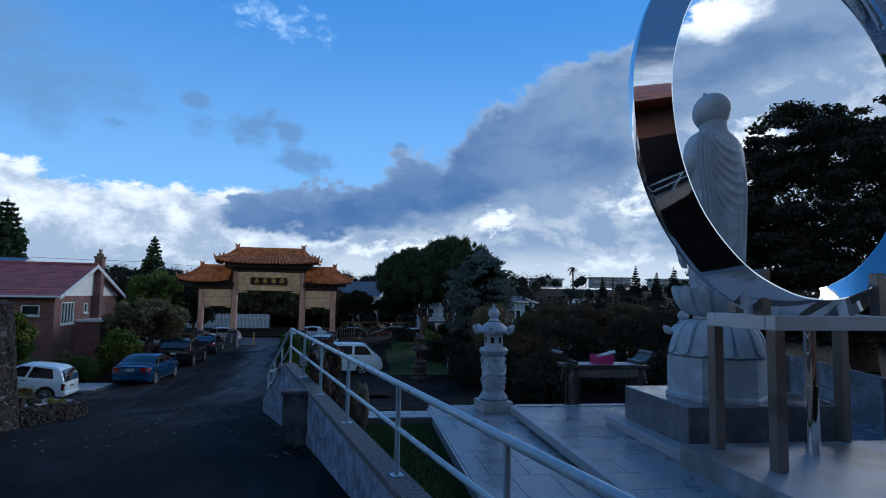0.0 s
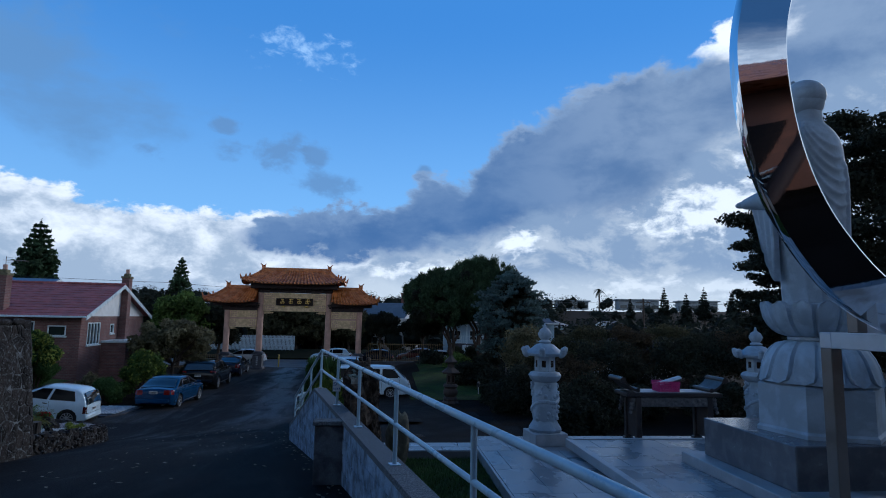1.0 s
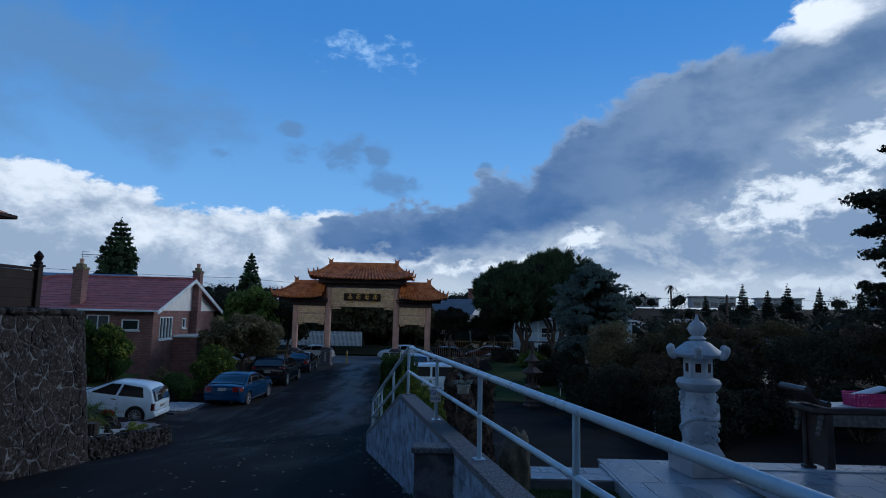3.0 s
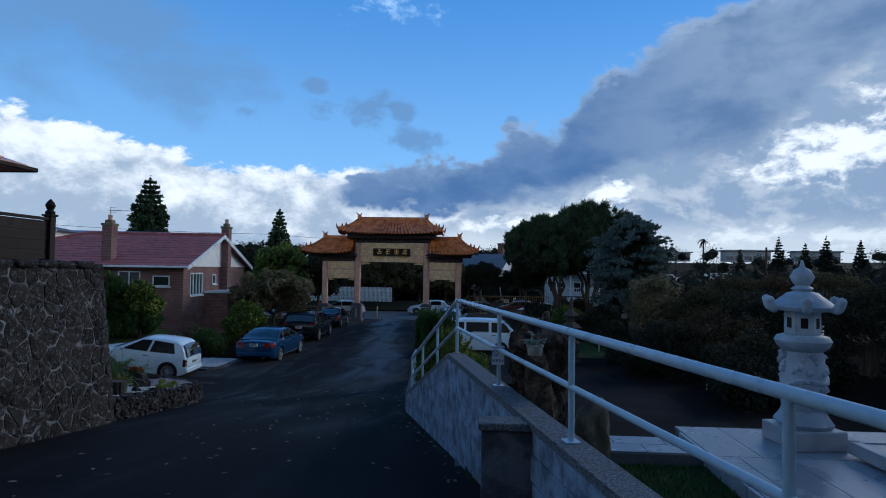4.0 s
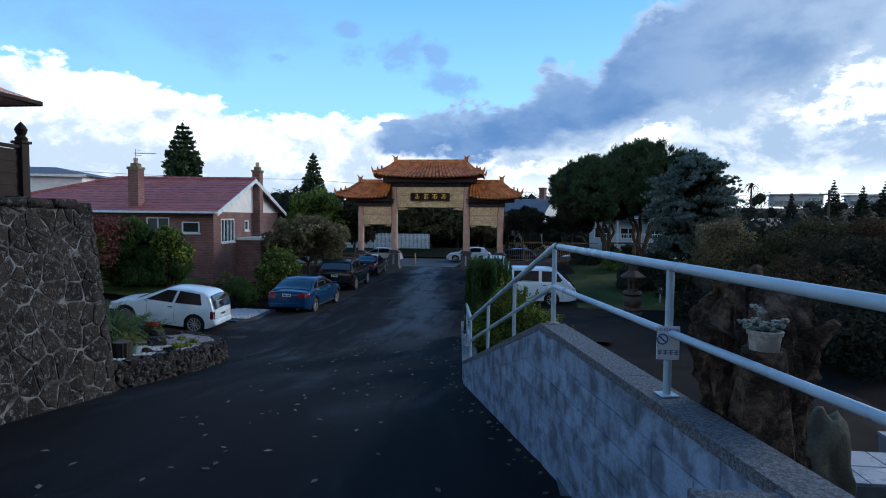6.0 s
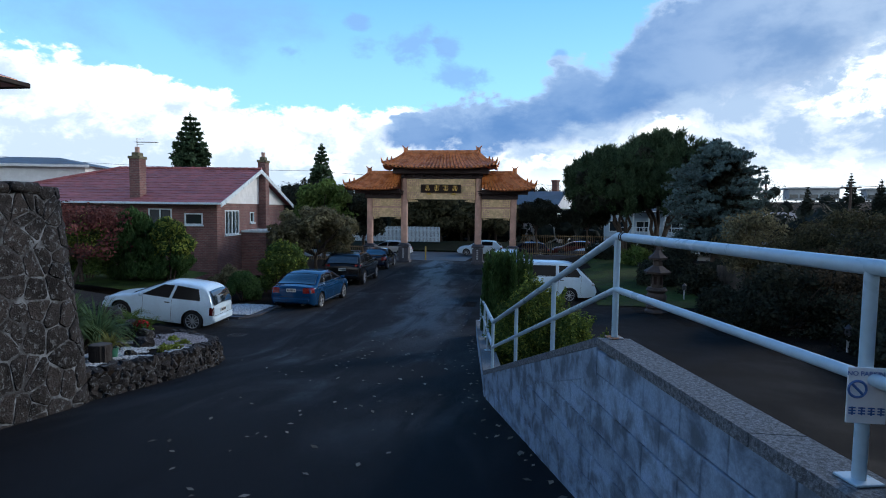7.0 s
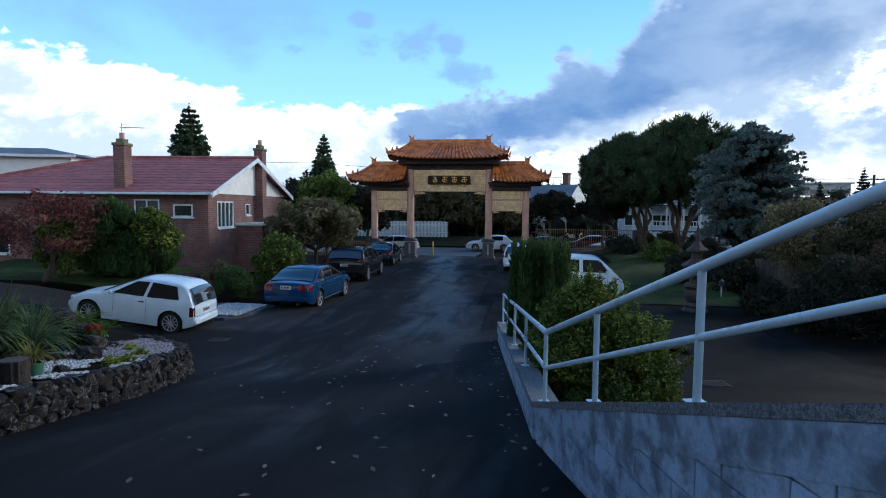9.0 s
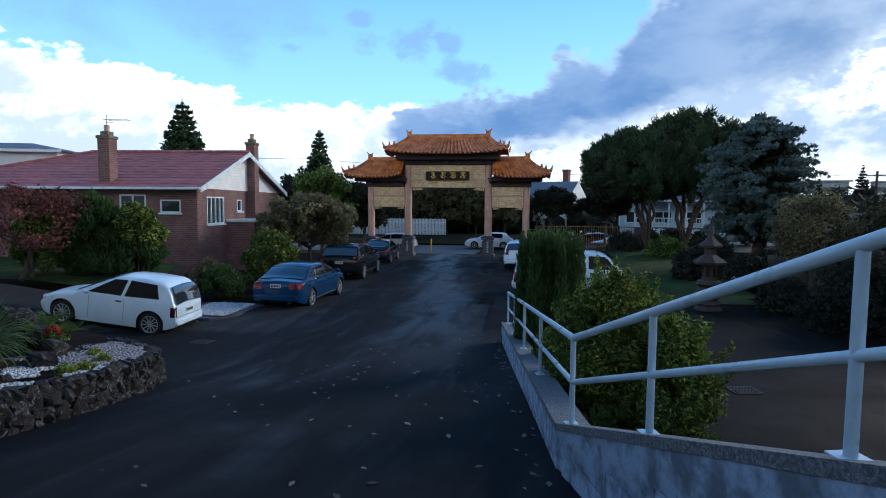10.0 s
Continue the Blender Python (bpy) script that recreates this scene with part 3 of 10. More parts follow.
def gate_roof(name, parent, cx, half_e, half_r, ze, zr, depth, n, endn, left=True, right=True, lift=0.32):
    """A hipped roof with upturned corners: half_e, half_r: half length of eave and ridge."""
    l_e, r_e = (cx - half_e if left else cx - half_r), (cx + half_e if right else cx + half_r)
    l_r, r_r = cx - half_r, cx + half_r
    d = depth / 2
    base, tiles, eaves = B(), B(), []
    for s in (-1, 1):
        A = ((l_r, GY, zr), (r_r, GY, zr), (l_e, GY + s * d, ze), (r_e, GY + s * d, ze))
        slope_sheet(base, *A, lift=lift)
        tiled_slope(tiles, *A, n=n, lift=lift)
        # round end tiles along the eave
        for i in range(n):
            u = (i + 0.5) / n
            c = Vector(A[2]).lerp(Vector(A[3]), u) + Vector((0, s * 0.01, abs(2 * u - 1) ** 4 * lift + 0.02))
            eaves.append(c)
    for on, xr, xe in ((left, l_r, l_e), (right, r_r, r_e)):
        if on:
            A = ((xr, GY, zr), (xr, GY, zr), (xe, GY - d, ze), (xe, GY + d, ze))
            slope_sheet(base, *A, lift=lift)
            tiled_slope(tiles, (xr, GY - 0.15, zr), (xr, GY + 0.15, zr), *A[2:], n=endn, lift=lift)
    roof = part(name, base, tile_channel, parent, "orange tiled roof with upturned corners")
    part("cover_tiles", tiles, orange_tile, roof, smooth=50)
    bm = bmesh.new()
    bmesh.ops.create_cone(bm, cap_ends=True, segments=8, radius1=0.095, radius2=0.095, depth=0.05, matrix=Matrix.Rotation(radians(90), 4, "X"))
    first = part("eave_tile", bm, orange_tile, roof)
    first.location = eaves[0]
    for c in eaves[1:]:
        ob = new("eave_tile", first.data)
        ob.parent, ob.location = roof, c
    # ridge and hip ridges, with upturned ends and small ridge figures
    part("ridge", box(B(), (cx, GY, zr + 0.1), (2 * half_r + 0.1, 0.22, 0.3), bevel=0.05), orange_tile, roof)
    for on, xr, xe in ((left, l_r, l_e), (right, r_r, r_e)):
        if not on:
            continue
        bm = box(B(), (xr, GY, zr + 0.25), (0.34, 0.26, 0.42), bevel=0.08)
        sx = -1 if xr < cx else 1
        tube(bm, (xr + sx * 0.1, GY, zr + 0.42), (xr + sx * 0.28, GY, zr + 0.62), 0.07, 0.02, 6)
        tube(bm, (xr - sx * 0.1, GY, zr + 0.42), (xr - sx * 0.2, GY, zr + 0.58), 0.06, 0.02, 6)
        part("ridge_end", bm, orange_tile, roof)
        for s in (-1, 1):
            bm = B()
            pts = []
            for k in range(9):
                f = k / 8
                c = Vector((xr, GY, zr)).lerp(Vector((xe, GY + s * d, ze)), f)
                c.z += -0.125 * math.sin(math.pi * f) + lift * f * f + 0.1
                pts.append(c)
            tip = pts[-1]
            pts += [tip + Vector((sx * 0.05, s * 0.02, 0.16)), tip + Vector((sx * 0.12, s * 0.05, 0.38))]
            side = Vector((0, 0, 1)).cross(pts[4] - pts[0]).normalized()
            rings = []
            for k, c in enumerate(pts):
                up = side.cross(pts[min(k + 1, len(pts) - 1)] - pts[max(k - 1, 0)]).normalized()
                w = 0.11 if k < 9 else (0.07, 0.02)[k - 9]
                rings.append([c + (side * math.cos(a * math.pi / 4) + up * math.sin(a * math.pi / 4)) * w for a in range(8)])
            loft(bm, rings)
            part("hip_ridge", bm, orange_tile, roof)
            for f in (0.62, 0.8):
                c = Vector((xr, GY, zr)).lerp(Vector((xe, GY + s * d, ze)), f)
                c.z += -0.125 * math.sin(math.pi * f) + lift * f * f + 0.2
                bm = lathe(B(), ((0.07, 0), (0.085, 0.07), (0.05, 0.13), (0.065, 0.18), (0.02, 0.24)), 8, Matrix.Translation(c))
                part("ridge_ornament", bm, orange_tile, roof)
    return roof


def fretwork(bm, x0, x1, z0, z1, y, t=0.03):
    """Raised key-pattern blocks on a panel's end."""
    n = max(2, round((x1 - x0) / 0.16))
    for i in range(n):
        for j in range(max(2, round((z1 - z0) / 0.16))):
            w, h = (x1 - x0) / n, (z1 - z0) / max(2, round((z1 - z0) / 0.16))
            cx, cz = x0 + (i + 0.5) * w, z0 + (j + 0.5) * h
            box(bm, (cx, y, cz), (w * 0.62, t, h * 0.3 if (i + j) % 2 else h * 0.62))
    return bm


def build_gate():
    g = empty("temple_gate")
    tagged(g, "ornamental temple gate with orange glazed tile roofs and stone columns", "gate")

    def P(name, bm, mat, label="", smooth=None, parent=None):
        return part(name, bm, mat, parent or g, label, smooth)

    cols = ((-10.88, -1.98, 2.1, -3.4, 0.25), (-8.10, -1.9, 3.35, -3.4, 0.265), (-2.24, -1.9, 3.35, -3.4, 0.265), (0.46, -1.98, 2.1, -3.4, 0.25))
    for x, zp, zt, zb, r in cols:
        P("column", lathe(B(), ((r, zp), (r, zt)), 20, Matrix.Translation((x, GY, 0))), gate_stone, "round pink stone column", 40)
        bm = box(B(), (x, GY, (zb + zp) / 2 - 0.1), (0.8, 0.8, zp - zb - 0.35), bevel=0.04)
        box(bm, (x, GY, zb + 0.12), (1.0, 1.0, 0.24), bevel=0.04)
        box(bm, (x, GY, zp - 0.14), (0.95, 0.95, 0.14), bevel=0.04)
        lathe(bm, ((0.42, zp - 0.07), (0.44, zp - 0.02), (0.33, zp + 0.06)), 20, Matrix.Translation((x, GY, 0)))
        P("plinth", bm, plinth_stone, "carved blue-grey stone plinth")
        bm = B()
        for k in range(5):
            box(bm, (x, GY - 0.41, zb + 0.45 + k * 0.16), (0.14, 0.03, 0.1))
        P("plinth_inlay", bm, granite, "pale carved bars on the plinth")
    xl, xr = -7.85, -2.49
    for nm, z0, z1, dy in (("upper_beam", 2.56, 3.22, 0.0), ("lower_beam", 1.62, 2.28, 0.0)):
        P(nm, box(B(), ((xl + xr) / 2, GY, (z0 + z1) / 2), (xr - xl, 0.42, z1 - z0), bevel=0.02), gate_cream, "cream carved lintel beam")
        bm = B()
        for a, b in ((xl + 0.05, xl + 0.95), (xr - 0.95, xr - 0.05)):
            fretwork(bm, a, b, z0 + 0.08, z1 - 0.08, GY - 0.22)
        P("beam_carving", bm, gate_stone)["kind"] = "stuff"
    P("lintel_panel", box(B(), ((xl + xr) / 2, GY, 2.42), (xr - xl, 0.3, 0.3)), gate_cream)
    # name board with four gilt characters, read as plain strokes
    P("name_board", box(B(), (-5.17, GY - 0.3, 2.46), (3.1, 0.1, 0.58), bevel=0.02), lacquer_hollow_black, "dark lacquered name board")
    for s in (-1, 1):
        P("board_frame", box(B(), (-5.17, GY - 0.33, 2.46 + s * 0.29), (3.15, 0.14, 0.05), bevel=0.015), gate_dark)
        P("board_frame", box(B(), (-5.17 + s * 1.555, GY - 0.33, 2.46), (0.05, 0.14, 0.53), bevel=0.015), gate_dark)
    rngc = random.Random(4)
    for i in range(4):
        bm = B()
        cx = -6.2 + 0.715 * i
        for k in range(3):
            box(bm, (cx + rngc.uniform(-0.04, 0.04), GY - 0.36, 2.66 - 0.15 * k), (rngc.uniform(0.22, 0.4), 0.03, 0.045))
        box(bm, (cx + rngc.uniform(-0.03, 0.03), GY - 0.358, 2.5), (0.05, 0.026, 0.4))
        for sg in (-1, 1):
            box(bm, (cx + sg * 0.12, GY - 0.356, 2.36), (0.05, 0.024, 0.2), Matrix.Translation((cx + sg * 0.12, 0, 2.36)) @ Matrix.Rotation(radians(38 * sg), 4, "Y") @ Matrix.Translation((-cx - sg * 0.12, 0, -2.36)))
        P("gilt_character", bm, gold, "gilt character drawn as plain bars")
    for i in range(2):
        bm = box(B(), (-6.1 + i * 1.95, GY - 0.36, 2.05), (0.34, 0.14, 0.16), bevel=0.05)
        P("board_bracket", bm, gold)
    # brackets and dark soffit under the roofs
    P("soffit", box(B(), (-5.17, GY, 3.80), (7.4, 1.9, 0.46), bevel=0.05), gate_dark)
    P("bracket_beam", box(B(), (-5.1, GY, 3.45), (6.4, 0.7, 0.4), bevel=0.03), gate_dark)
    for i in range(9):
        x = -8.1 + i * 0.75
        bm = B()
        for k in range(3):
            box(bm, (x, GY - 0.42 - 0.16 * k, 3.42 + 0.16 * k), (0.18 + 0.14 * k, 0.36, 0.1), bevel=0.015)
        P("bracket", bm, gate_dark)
    gate_roof("main_roof", g, -5.17, 4.32, 2.86, 4.02, 5.2, 3.4, 28, 9, lift=0.26)
    for s, cx, xi, xo in ((-1, -9.2, -8.36, -10.64), (1, -1.0, -1.98, 0.22)):
        a, b = min(xi, xo), max(xi, xo)
        for nm, z0, z1 in (("side_beam", 1.06, 1.66), ("side_beam", 0.2, 0.92)):
            P(nm, box(B(), ((a + b) / 2, GY, (z0 + z1) / 2), (b - a, 0.36, z1 - z0), bevel=0.02), gate_cream, "cream carved side beam")
            bm = B()
            for p, q in ((a + 0.06, a + 0.6), (b - 0.6, b - 0.06)):
                fretwork(bm, p, q, z0 + 0.07, z1 - 0.07, GY - 0.19)
            P("beam_carving", bm, gate_stone)["kind"] = "stuff"
        P("side_panel", box(B(), ((a + b) / 2, GY, 1.0), (b - a, 0.24, 0.2)), gate_stone)
        for x, sg in ((a, 1), (b, -1)):
            bm = B()
            for k in range(4):
                box(bm, (x + sg * (0.12 + 0.12 * k), GY, 0.14 - 0.01 * k), (0.1, 0.14, 0.2 - 0.045 * k), bevel=0.01)
            P("corner_bracket", bm, gate_cream)
        so, si = ((-11.95, -8.37) if s < 0 else (-1.97, 1.55))
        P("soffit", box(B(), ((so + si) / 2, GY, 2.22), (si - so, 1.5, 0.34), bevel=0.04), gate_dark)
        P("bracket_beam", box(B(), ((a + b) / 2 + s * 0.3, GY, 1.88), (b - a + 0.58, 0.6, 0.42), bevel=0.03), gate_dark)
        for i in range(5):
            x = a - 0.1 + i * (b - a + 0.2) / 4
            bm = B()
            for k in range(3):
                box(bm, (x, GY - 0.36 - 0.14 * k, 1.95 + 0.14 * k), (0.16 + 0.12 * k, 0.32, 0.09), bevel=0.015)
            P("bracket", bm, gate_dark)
        # the side roofs start at the inner columns and hip only at their outer end
        c0, he, hr_ = (-9.66, 2.90, 1.28) if s < 0 else (-0.73, 2.80, 1.24)
        gate_roof("side_roof", g, c0, he, hr_, 2.38, 3.60, 2.9, 15, 8, left=s < 0, right=s > 0, lift=0.24)
    for x0, sg in ((-7.83, 1), (-2.51, -1)):
        bm = B()
        for k in range(6):
            box(bm, (x0 + sg * (0.1 + 0.13 * k), GY, 1.55 - 0.012 * k), (0.11, 0.16, 0.3 - 0.04 * k), bevel=0.012)
        P("corner_bracket", bm, gate_cream)
    return settle(g, (-5.1, GY, -3.4))


gate = build_gate()

# ---- terrace beside the driveway ----
PZ = -0.92      # lower paving
UZ = -0.76      # raised pad


def tiles(parent, x0, x1, y0, y1, z, nx, ny, gap=0.008, thick=0.03, stagger=0.0, cache={}):
    """Separate paving slabs that share one mesh for each size."""
    w, d = (x1 - x0) / nx, (y1 - y0) / ny
    for j in range(ny):
        for i in range(nx + (1 if stagger and j % 2 else 0)):
            a = x0 + i * w - (stagger * w if j % 2 else 0)
            b = a + w
            a, b = max(a, x0), min(b, x1)
            key = (round(b - a, 3), round(d, 3), thick)
            if key not in cache:
                bm = box(B(), (0, 0, -thick / 2), (b - a - gap, d - gap, thick), bevel=0.003)
                me = bpy.data.meshes.new("paving_slab")
                bm.to_mesh(me)
                bm.free()
                me.materials.append(paving)
                cache[key] = me
            ob = new("paving_slab", cache[key])
            ob.parent = parent
            ob.location = ((a + b) / 2, y0 + (j + 0.5) * d, z)


def build_terrace():
    t = empty("terrace")
    tagged(t, "raised terrace paved with pale grey granite slabs", "terrace", kind="structure")
    # retained earth under the terrace, with the slab joints showing at its top
    part("terrace_core", slab(B(), [(1.7, -16), (14.5, -16), (14.5, 0.42), (4.45, 0.42), (4.45, 0.30), (2.3, 0.30), (1.62, 0.0)][::1], -3.3, PZ - 0.24), joint, t)
    part("lower_bed", slab(B(), [(4.46, -8.0), (14.4, -8.0), (14.4, 0.40), (4.46, 0.40)], PZ - 0.25, PZ - 0.02), joint, t)
    part("upper_bed", slab(B(), [(6.08, -7.97), (14.3, -7.97), (14.3, -0.72), (6.08, -0.72)], PZ - 0.05, UZ - 0.02), joint, t)
    part("strip_bed", slab(B(), [(1.9, -0.63), (4.44, -0.63), (4.44, 0.02), (1.9, 0.02)], PZ - 0.25, PZ - 0.05), joint, t)
    tiles(t, 4.45, 6.06, -7.99, 0.42, PZ, 3, 7, stagger=0.5)
    tiles(t, 6.06, 14.4, -0.62, 0.42, PZ, 11, 2, stagger=0.5)
    tiles(t, 6.06, 14.3, -7.95, -0.70, UZ, 14, 12, stagger=0.5)
    tiles(t, 1.95, 4.43, -0.62, 0.0, PZ - 0.03, 4, 2, stagger=0.5)
    part("pad_kerb", box(B(), (6.02, -4.3, UZ - 0.055), (0.11, 7.3, 0.14), bevel=0.006), granite, t, "grey granite kerb")
    part("pad_kerb", box(B(), (10.2, -0.66, UZ - 0.055), (8.45, 0.09, 0.14), bevel=0.006), granite, t, "grey granite kerb")
    for y in np.arange(-7.6, 0.3, 0.9):
        part("edge_slab", box(B(), (4.43, float(y) + 0.1, PZ - 0.16), (0.04, 0.885, 0.31), bevel=0.004), granite, t)
    # out of view: dark ground added to darken the ring's lower reflection
    part("forecourt", slab(B(), [(4.46, -16.0), (14.4, -16.0), (14.4, -8.01), (4.46, -8.01)], PZ - 0.25, PZ - 0.02), asphalt_wet, t, "dark asphalt ground out of view, added for the ring's reflection")
    lawn = part("lawn", slab(B(), [(1.75, -16), (4.41, -16), (4.41, -0.65), (1.75, -0.65)], PZ - 0.25, PZ - 0.16), grass)
    tagged(lawn, "narrow strip of wet green lawn beside the path", "lawn", kind="structure")
    return t


terrace = build_terrace()


def grass_blades(name, n, fx, fy, fz, mat, h=0.05, seed=3):
    """Blades over a patch; one mesh."""
    rng = np.random.default_rng(seed)
    x, y = fx[0] + rng.random(n) * (fx[1] - fx[0]), fy[0] + rng.random(n) * (fy[1] - fy[0])
    z = np.array([fz(a, b) for a, b in zip(x, y)])
    ang, lean, hh = rng.random(n) * 6.283, rng.random(n) * 0.6, h * (0.5 + rng.random(n))
    c, s = np.cos(ang), np.sin(ang)
    w = 0.004 + 0.004 * rng.random(n)
    v = np.empty((n, 3, 3))
    v[:, 0] = np.stack([x - s * w, y + c * w, z], 1)
    v[:, 1] = np.stack([x + s * w, y - c * w, z], 1)
    v[:, 2] = np.stack([x + c * lean * hh, y + s * lean * hh, z + hh], 1)
    me = bpy.data.meshes.new(name)
    me.from_pydata(v.reshape(-1, 3).tolist(), [], np.arange(3 * n).reshape(-1, 3).tolist())
    me.materials.append(mat)
    return new(name, me)


blade = material("grass_blade", (0.07, 0.14, 0.028), 0.8, var=0.3, scale=2, bump=0, island=0.4)
tagged(grass_blades("grass", 42000, (1.8, 4.40), (-8.5, -0.67), lambda a, b: PZ - 0.165, blade), "short green grass blades of the lawn strip", "grass", kind="stuff")


def lotus(name, prof, n, m, mat, parent, half_k=1.0):
    """A ring of rounded, raised petals; prof: (radius, z) from the foot of a petal to its tip. Each petal is a part."""
    for i in range(n):
        a = 2 * math.pi * (i + 0.5) / n
        half = math.pi / n * half_k
        bm = B()
        grid = []
        rows = len(prof) - 1
        for k, (r, z) in enumerate(prof):
            f = k / rows
            wid = half * (1.0 if f < 0.7 else max(0.12, math.sqrt(max(0.0, 1 - ((f - 0.7) / 0.3) ** 2))))
            row = []
            for q in range(9):
                u = q / 4 - 1
                bulge = 0.05 * (1 - u * u) * math.sin(math.pi * min(1, 0.25 + 0.75 * f)) + (0.022 if abs(u) > 0.6 and abs(u) < 0.9 else 0.0) + 0.01 - 0.03 * (abs(u) > 0.99)
                row.append(bm.verts.new(m @ Vector(((r + bulge) * math.cos(a + u * wid), (r + bulge) * math.sin(a + u * wid), z))))
            grid.append(row)
        for p, q in zip(grid, grid[1:]):
            for c in range(8):
                bm.faces.new((p[c], p[c + 1], q[c + 1], q[c]))
        part("petal", bm, mat, parent, smooth=70)


def ease(a, b, x):
    f = min(1.0, max(0.0, (x - a) / (b - a)))
    return f * f * (3 - 2 * f)


def ridge(x):
    """A fold: sharp crests, wide hollows, one to each unit of x."""
    return 1 - abs(math.sin(math.pi * x)) ** 0.7


def build_statue():
    c = Vector((8.5, -3.55, 0))
    m = Matrix.Translation(c)
    base = empty("statue_pedestal")
    tagged(base, "tiered stone pedestal with lotus petals on a dark granite platform", "pedestal")
    part("step", box(B(), (8.72, -3.42, UZ + 0.075), (2.95, 2.35, 0.15), bevel=0.01), granite, base, "low grey granite step")
    part("platform", box(B(), (8.72, -3.42, (UZ + 0.15 - 0.08) / 2), (2.45, 1.92, -0.08 - UZ - 0.15), bevel=0.012), granite_dark, base, "dark polished granite platform")
    part("hexagonal_block", lathe(B(), ((0.77, -0.08), (0.77, -0.03), (0.74, 0.0), (0.74, 0.53), (0.71, 0.55)), 6, m @ pose(0, 0, 0, 0, 0, 10)), marble, base, "pale stone hexagonal block")
    lower = ((0.32, 1.10), (0.42, 1.07), (0.50, 1.00), (0.565, 0.90), (0.61, 0.79), (0.645, 0.69), (0.675, 0.61), (0.70, 0.565))
    ob = part("lower_lotus", lathe(B(), lower[::-1], 32, m), marble, base, "bell of downturned lotus petals", 60)
    lotus("petal", lower, 14, m, marble, ob)
    part("waist", lathe(B(), ((0.31, 1.09), (0.34, 1.11), (0.34, 1.15), (0.31, 1.17)), 32, m), marble, base, smooth=40)
    upper = ((0.32, 1.16), (0.40, 1.19), (0.47, 1.25), (0.53, 1.33), (0.575, 1.42), (0.60, 1.50), (0.615, 1.57), (0.61, 1.62))
    ob = part("upper_lotus", lathe(B(), (*upper[:-1], (0.52, 1.585)), 32, m), marble, base, "bowl of upturned lotus petals", 60)
    lotus("petal", upper, 14, m, marble, ob)
    settle(base, (8.72, -3.42, UZ))
    # standing robed figure, one plain mesh, back towards the driveway and turned a little
    s = B()
    turn = Matrix.Translation(c + Vector((-0.02, -0.05, 0))) @ pose(0, 0, 0, 0, 0, 16)
    rows = ((1.56, .42, .36), (1.75, .44, .37), (2.1, .46, .37), (2.5, .50, .38), (2.9, .54, .39), (3.2, .575, .385), (3.45, .59, .36), (3.70, .585, .34), (3.84, .56, .31), (3.93, .50, .28), (4.0, .41, .25), (4.05, .30, .22), (4.10, .235, .205), (4.2, .21, .205), (4.28, .20, .205))
    seg, nz = 168, 128
    rings = []
    for k in range(nz + 1):
        z = 1.56 + (4.28 - 1.56) * k / nz
        for (z0, a0, b0), (z1, a1, b1) in zip(rows, rows[1:]):
            if z <= z1 + 1e-6:
                f = ease(z0, z1, z) * 0.4 + 0.6 * (z - z0) / (z1 - z0)
                a, b = a0 + (a1 - a0) * f, b0 + (b1 - b0) * f
                break
        ring = []
        for i in range(seg):
            t = 2 * math.pi * i / seg
            ph = (t + math.pi / 2 + 0.75 + math.pi) % (2 * math.pi) - math.pi
            # a band of upright pleats, swags that hang from it round the back, faint long pleats below
            band = 0.030 * ridge(ph * 6.5 + 0.25 * z) * ease(-0.66, -0.46, ph) * ease(0.12, -0.05, ph) * ease(2.4, 3.0, z)
            drop = 0.70 * (1 - math.exp(-max(0.0, ph + 0.12) / 0.45)) - 0.30 * max(0.0, ph - 0.80)
            swag = 0.034 * ridge((z + drop) / 0.165) * ease(-0.12, 0.1, ph) * ease(1.35, 0.95, ph) * ease(2.5, 3.0, z) * ease(4.1, 3.85, z + 0.25 * ph)
            side = 0.032 * ridge((z - 0.75 * ph + 0.3 * ph * ph) / 0.26) * ease(-0.7, -0.95, ph) * ease(-1.6, -1.3, ph) * ease(2.3, 2.7, z) * ease(3.5, 3.2, z)
            long_ = 0.018 * ridge(ph * 2.1 + 0.12 * math.sin(2.2 * z + 1.3)) * ease(2.9, 2.5, z)
            hem = 0.03 * ease(1.10, 1.18, ph) * ease(1.36, 1.28, ph) * ease(3.6, 3.4, z)
            fold = (band + swag + side + long_ + hem) * ease(4.12, 3.92, z)
            ca, sa = math.cos(t), math.sin(t)
            ring.append(turn @ Vector(((0.9 * a + fold) * math.copysign(abs(ca) ** 0.85, ca), (0.94 * b + fold) * math.copysign(abs(sa) ** 0.85, sa), z)))
        rings.append(ring)
    loft(s, rings)
    # arms reach forward under hanging sleeves with waved edges
    for sx, wz, dy in ((-1, 3.06, 0.78), (1, 3.0, 0.5)):
        sh, el, wr = Vector((sx * 0.42, 0.02, 3.54)), Vector((sx * 0.47, 0.26, 3.02)), Vector((sx * 0.28, dy, wz))
        for p, q, r1, r2 in ((sh, el, 0.19, 0.16), (el, wr, 0.16, 0.075)):
            tube(s, turn @ p, turn @ q, r1, r2, 18)
        bmesh.ops.create_uvsphere(s, u_segments=16, v_segments=10, radius=0.19, matrix=turn @ Matrix.Translation(sh))
        bmesh.ops.create_uvsphere(s, u_segments=14, v_segments=8, radius=0.16, matrix=turn @ Matrix.Translation(el))
        bmesh.ops.create_uvsphere(s, u_segments=10, v_segments=8, radius=0.085, matrix=turn @ Matrix.Translation(wr + Vector((0, 0.05, 0.0))) @ Matrix.Diagonal((0.7, 1.5, 0.6, 1)))
        cols = []
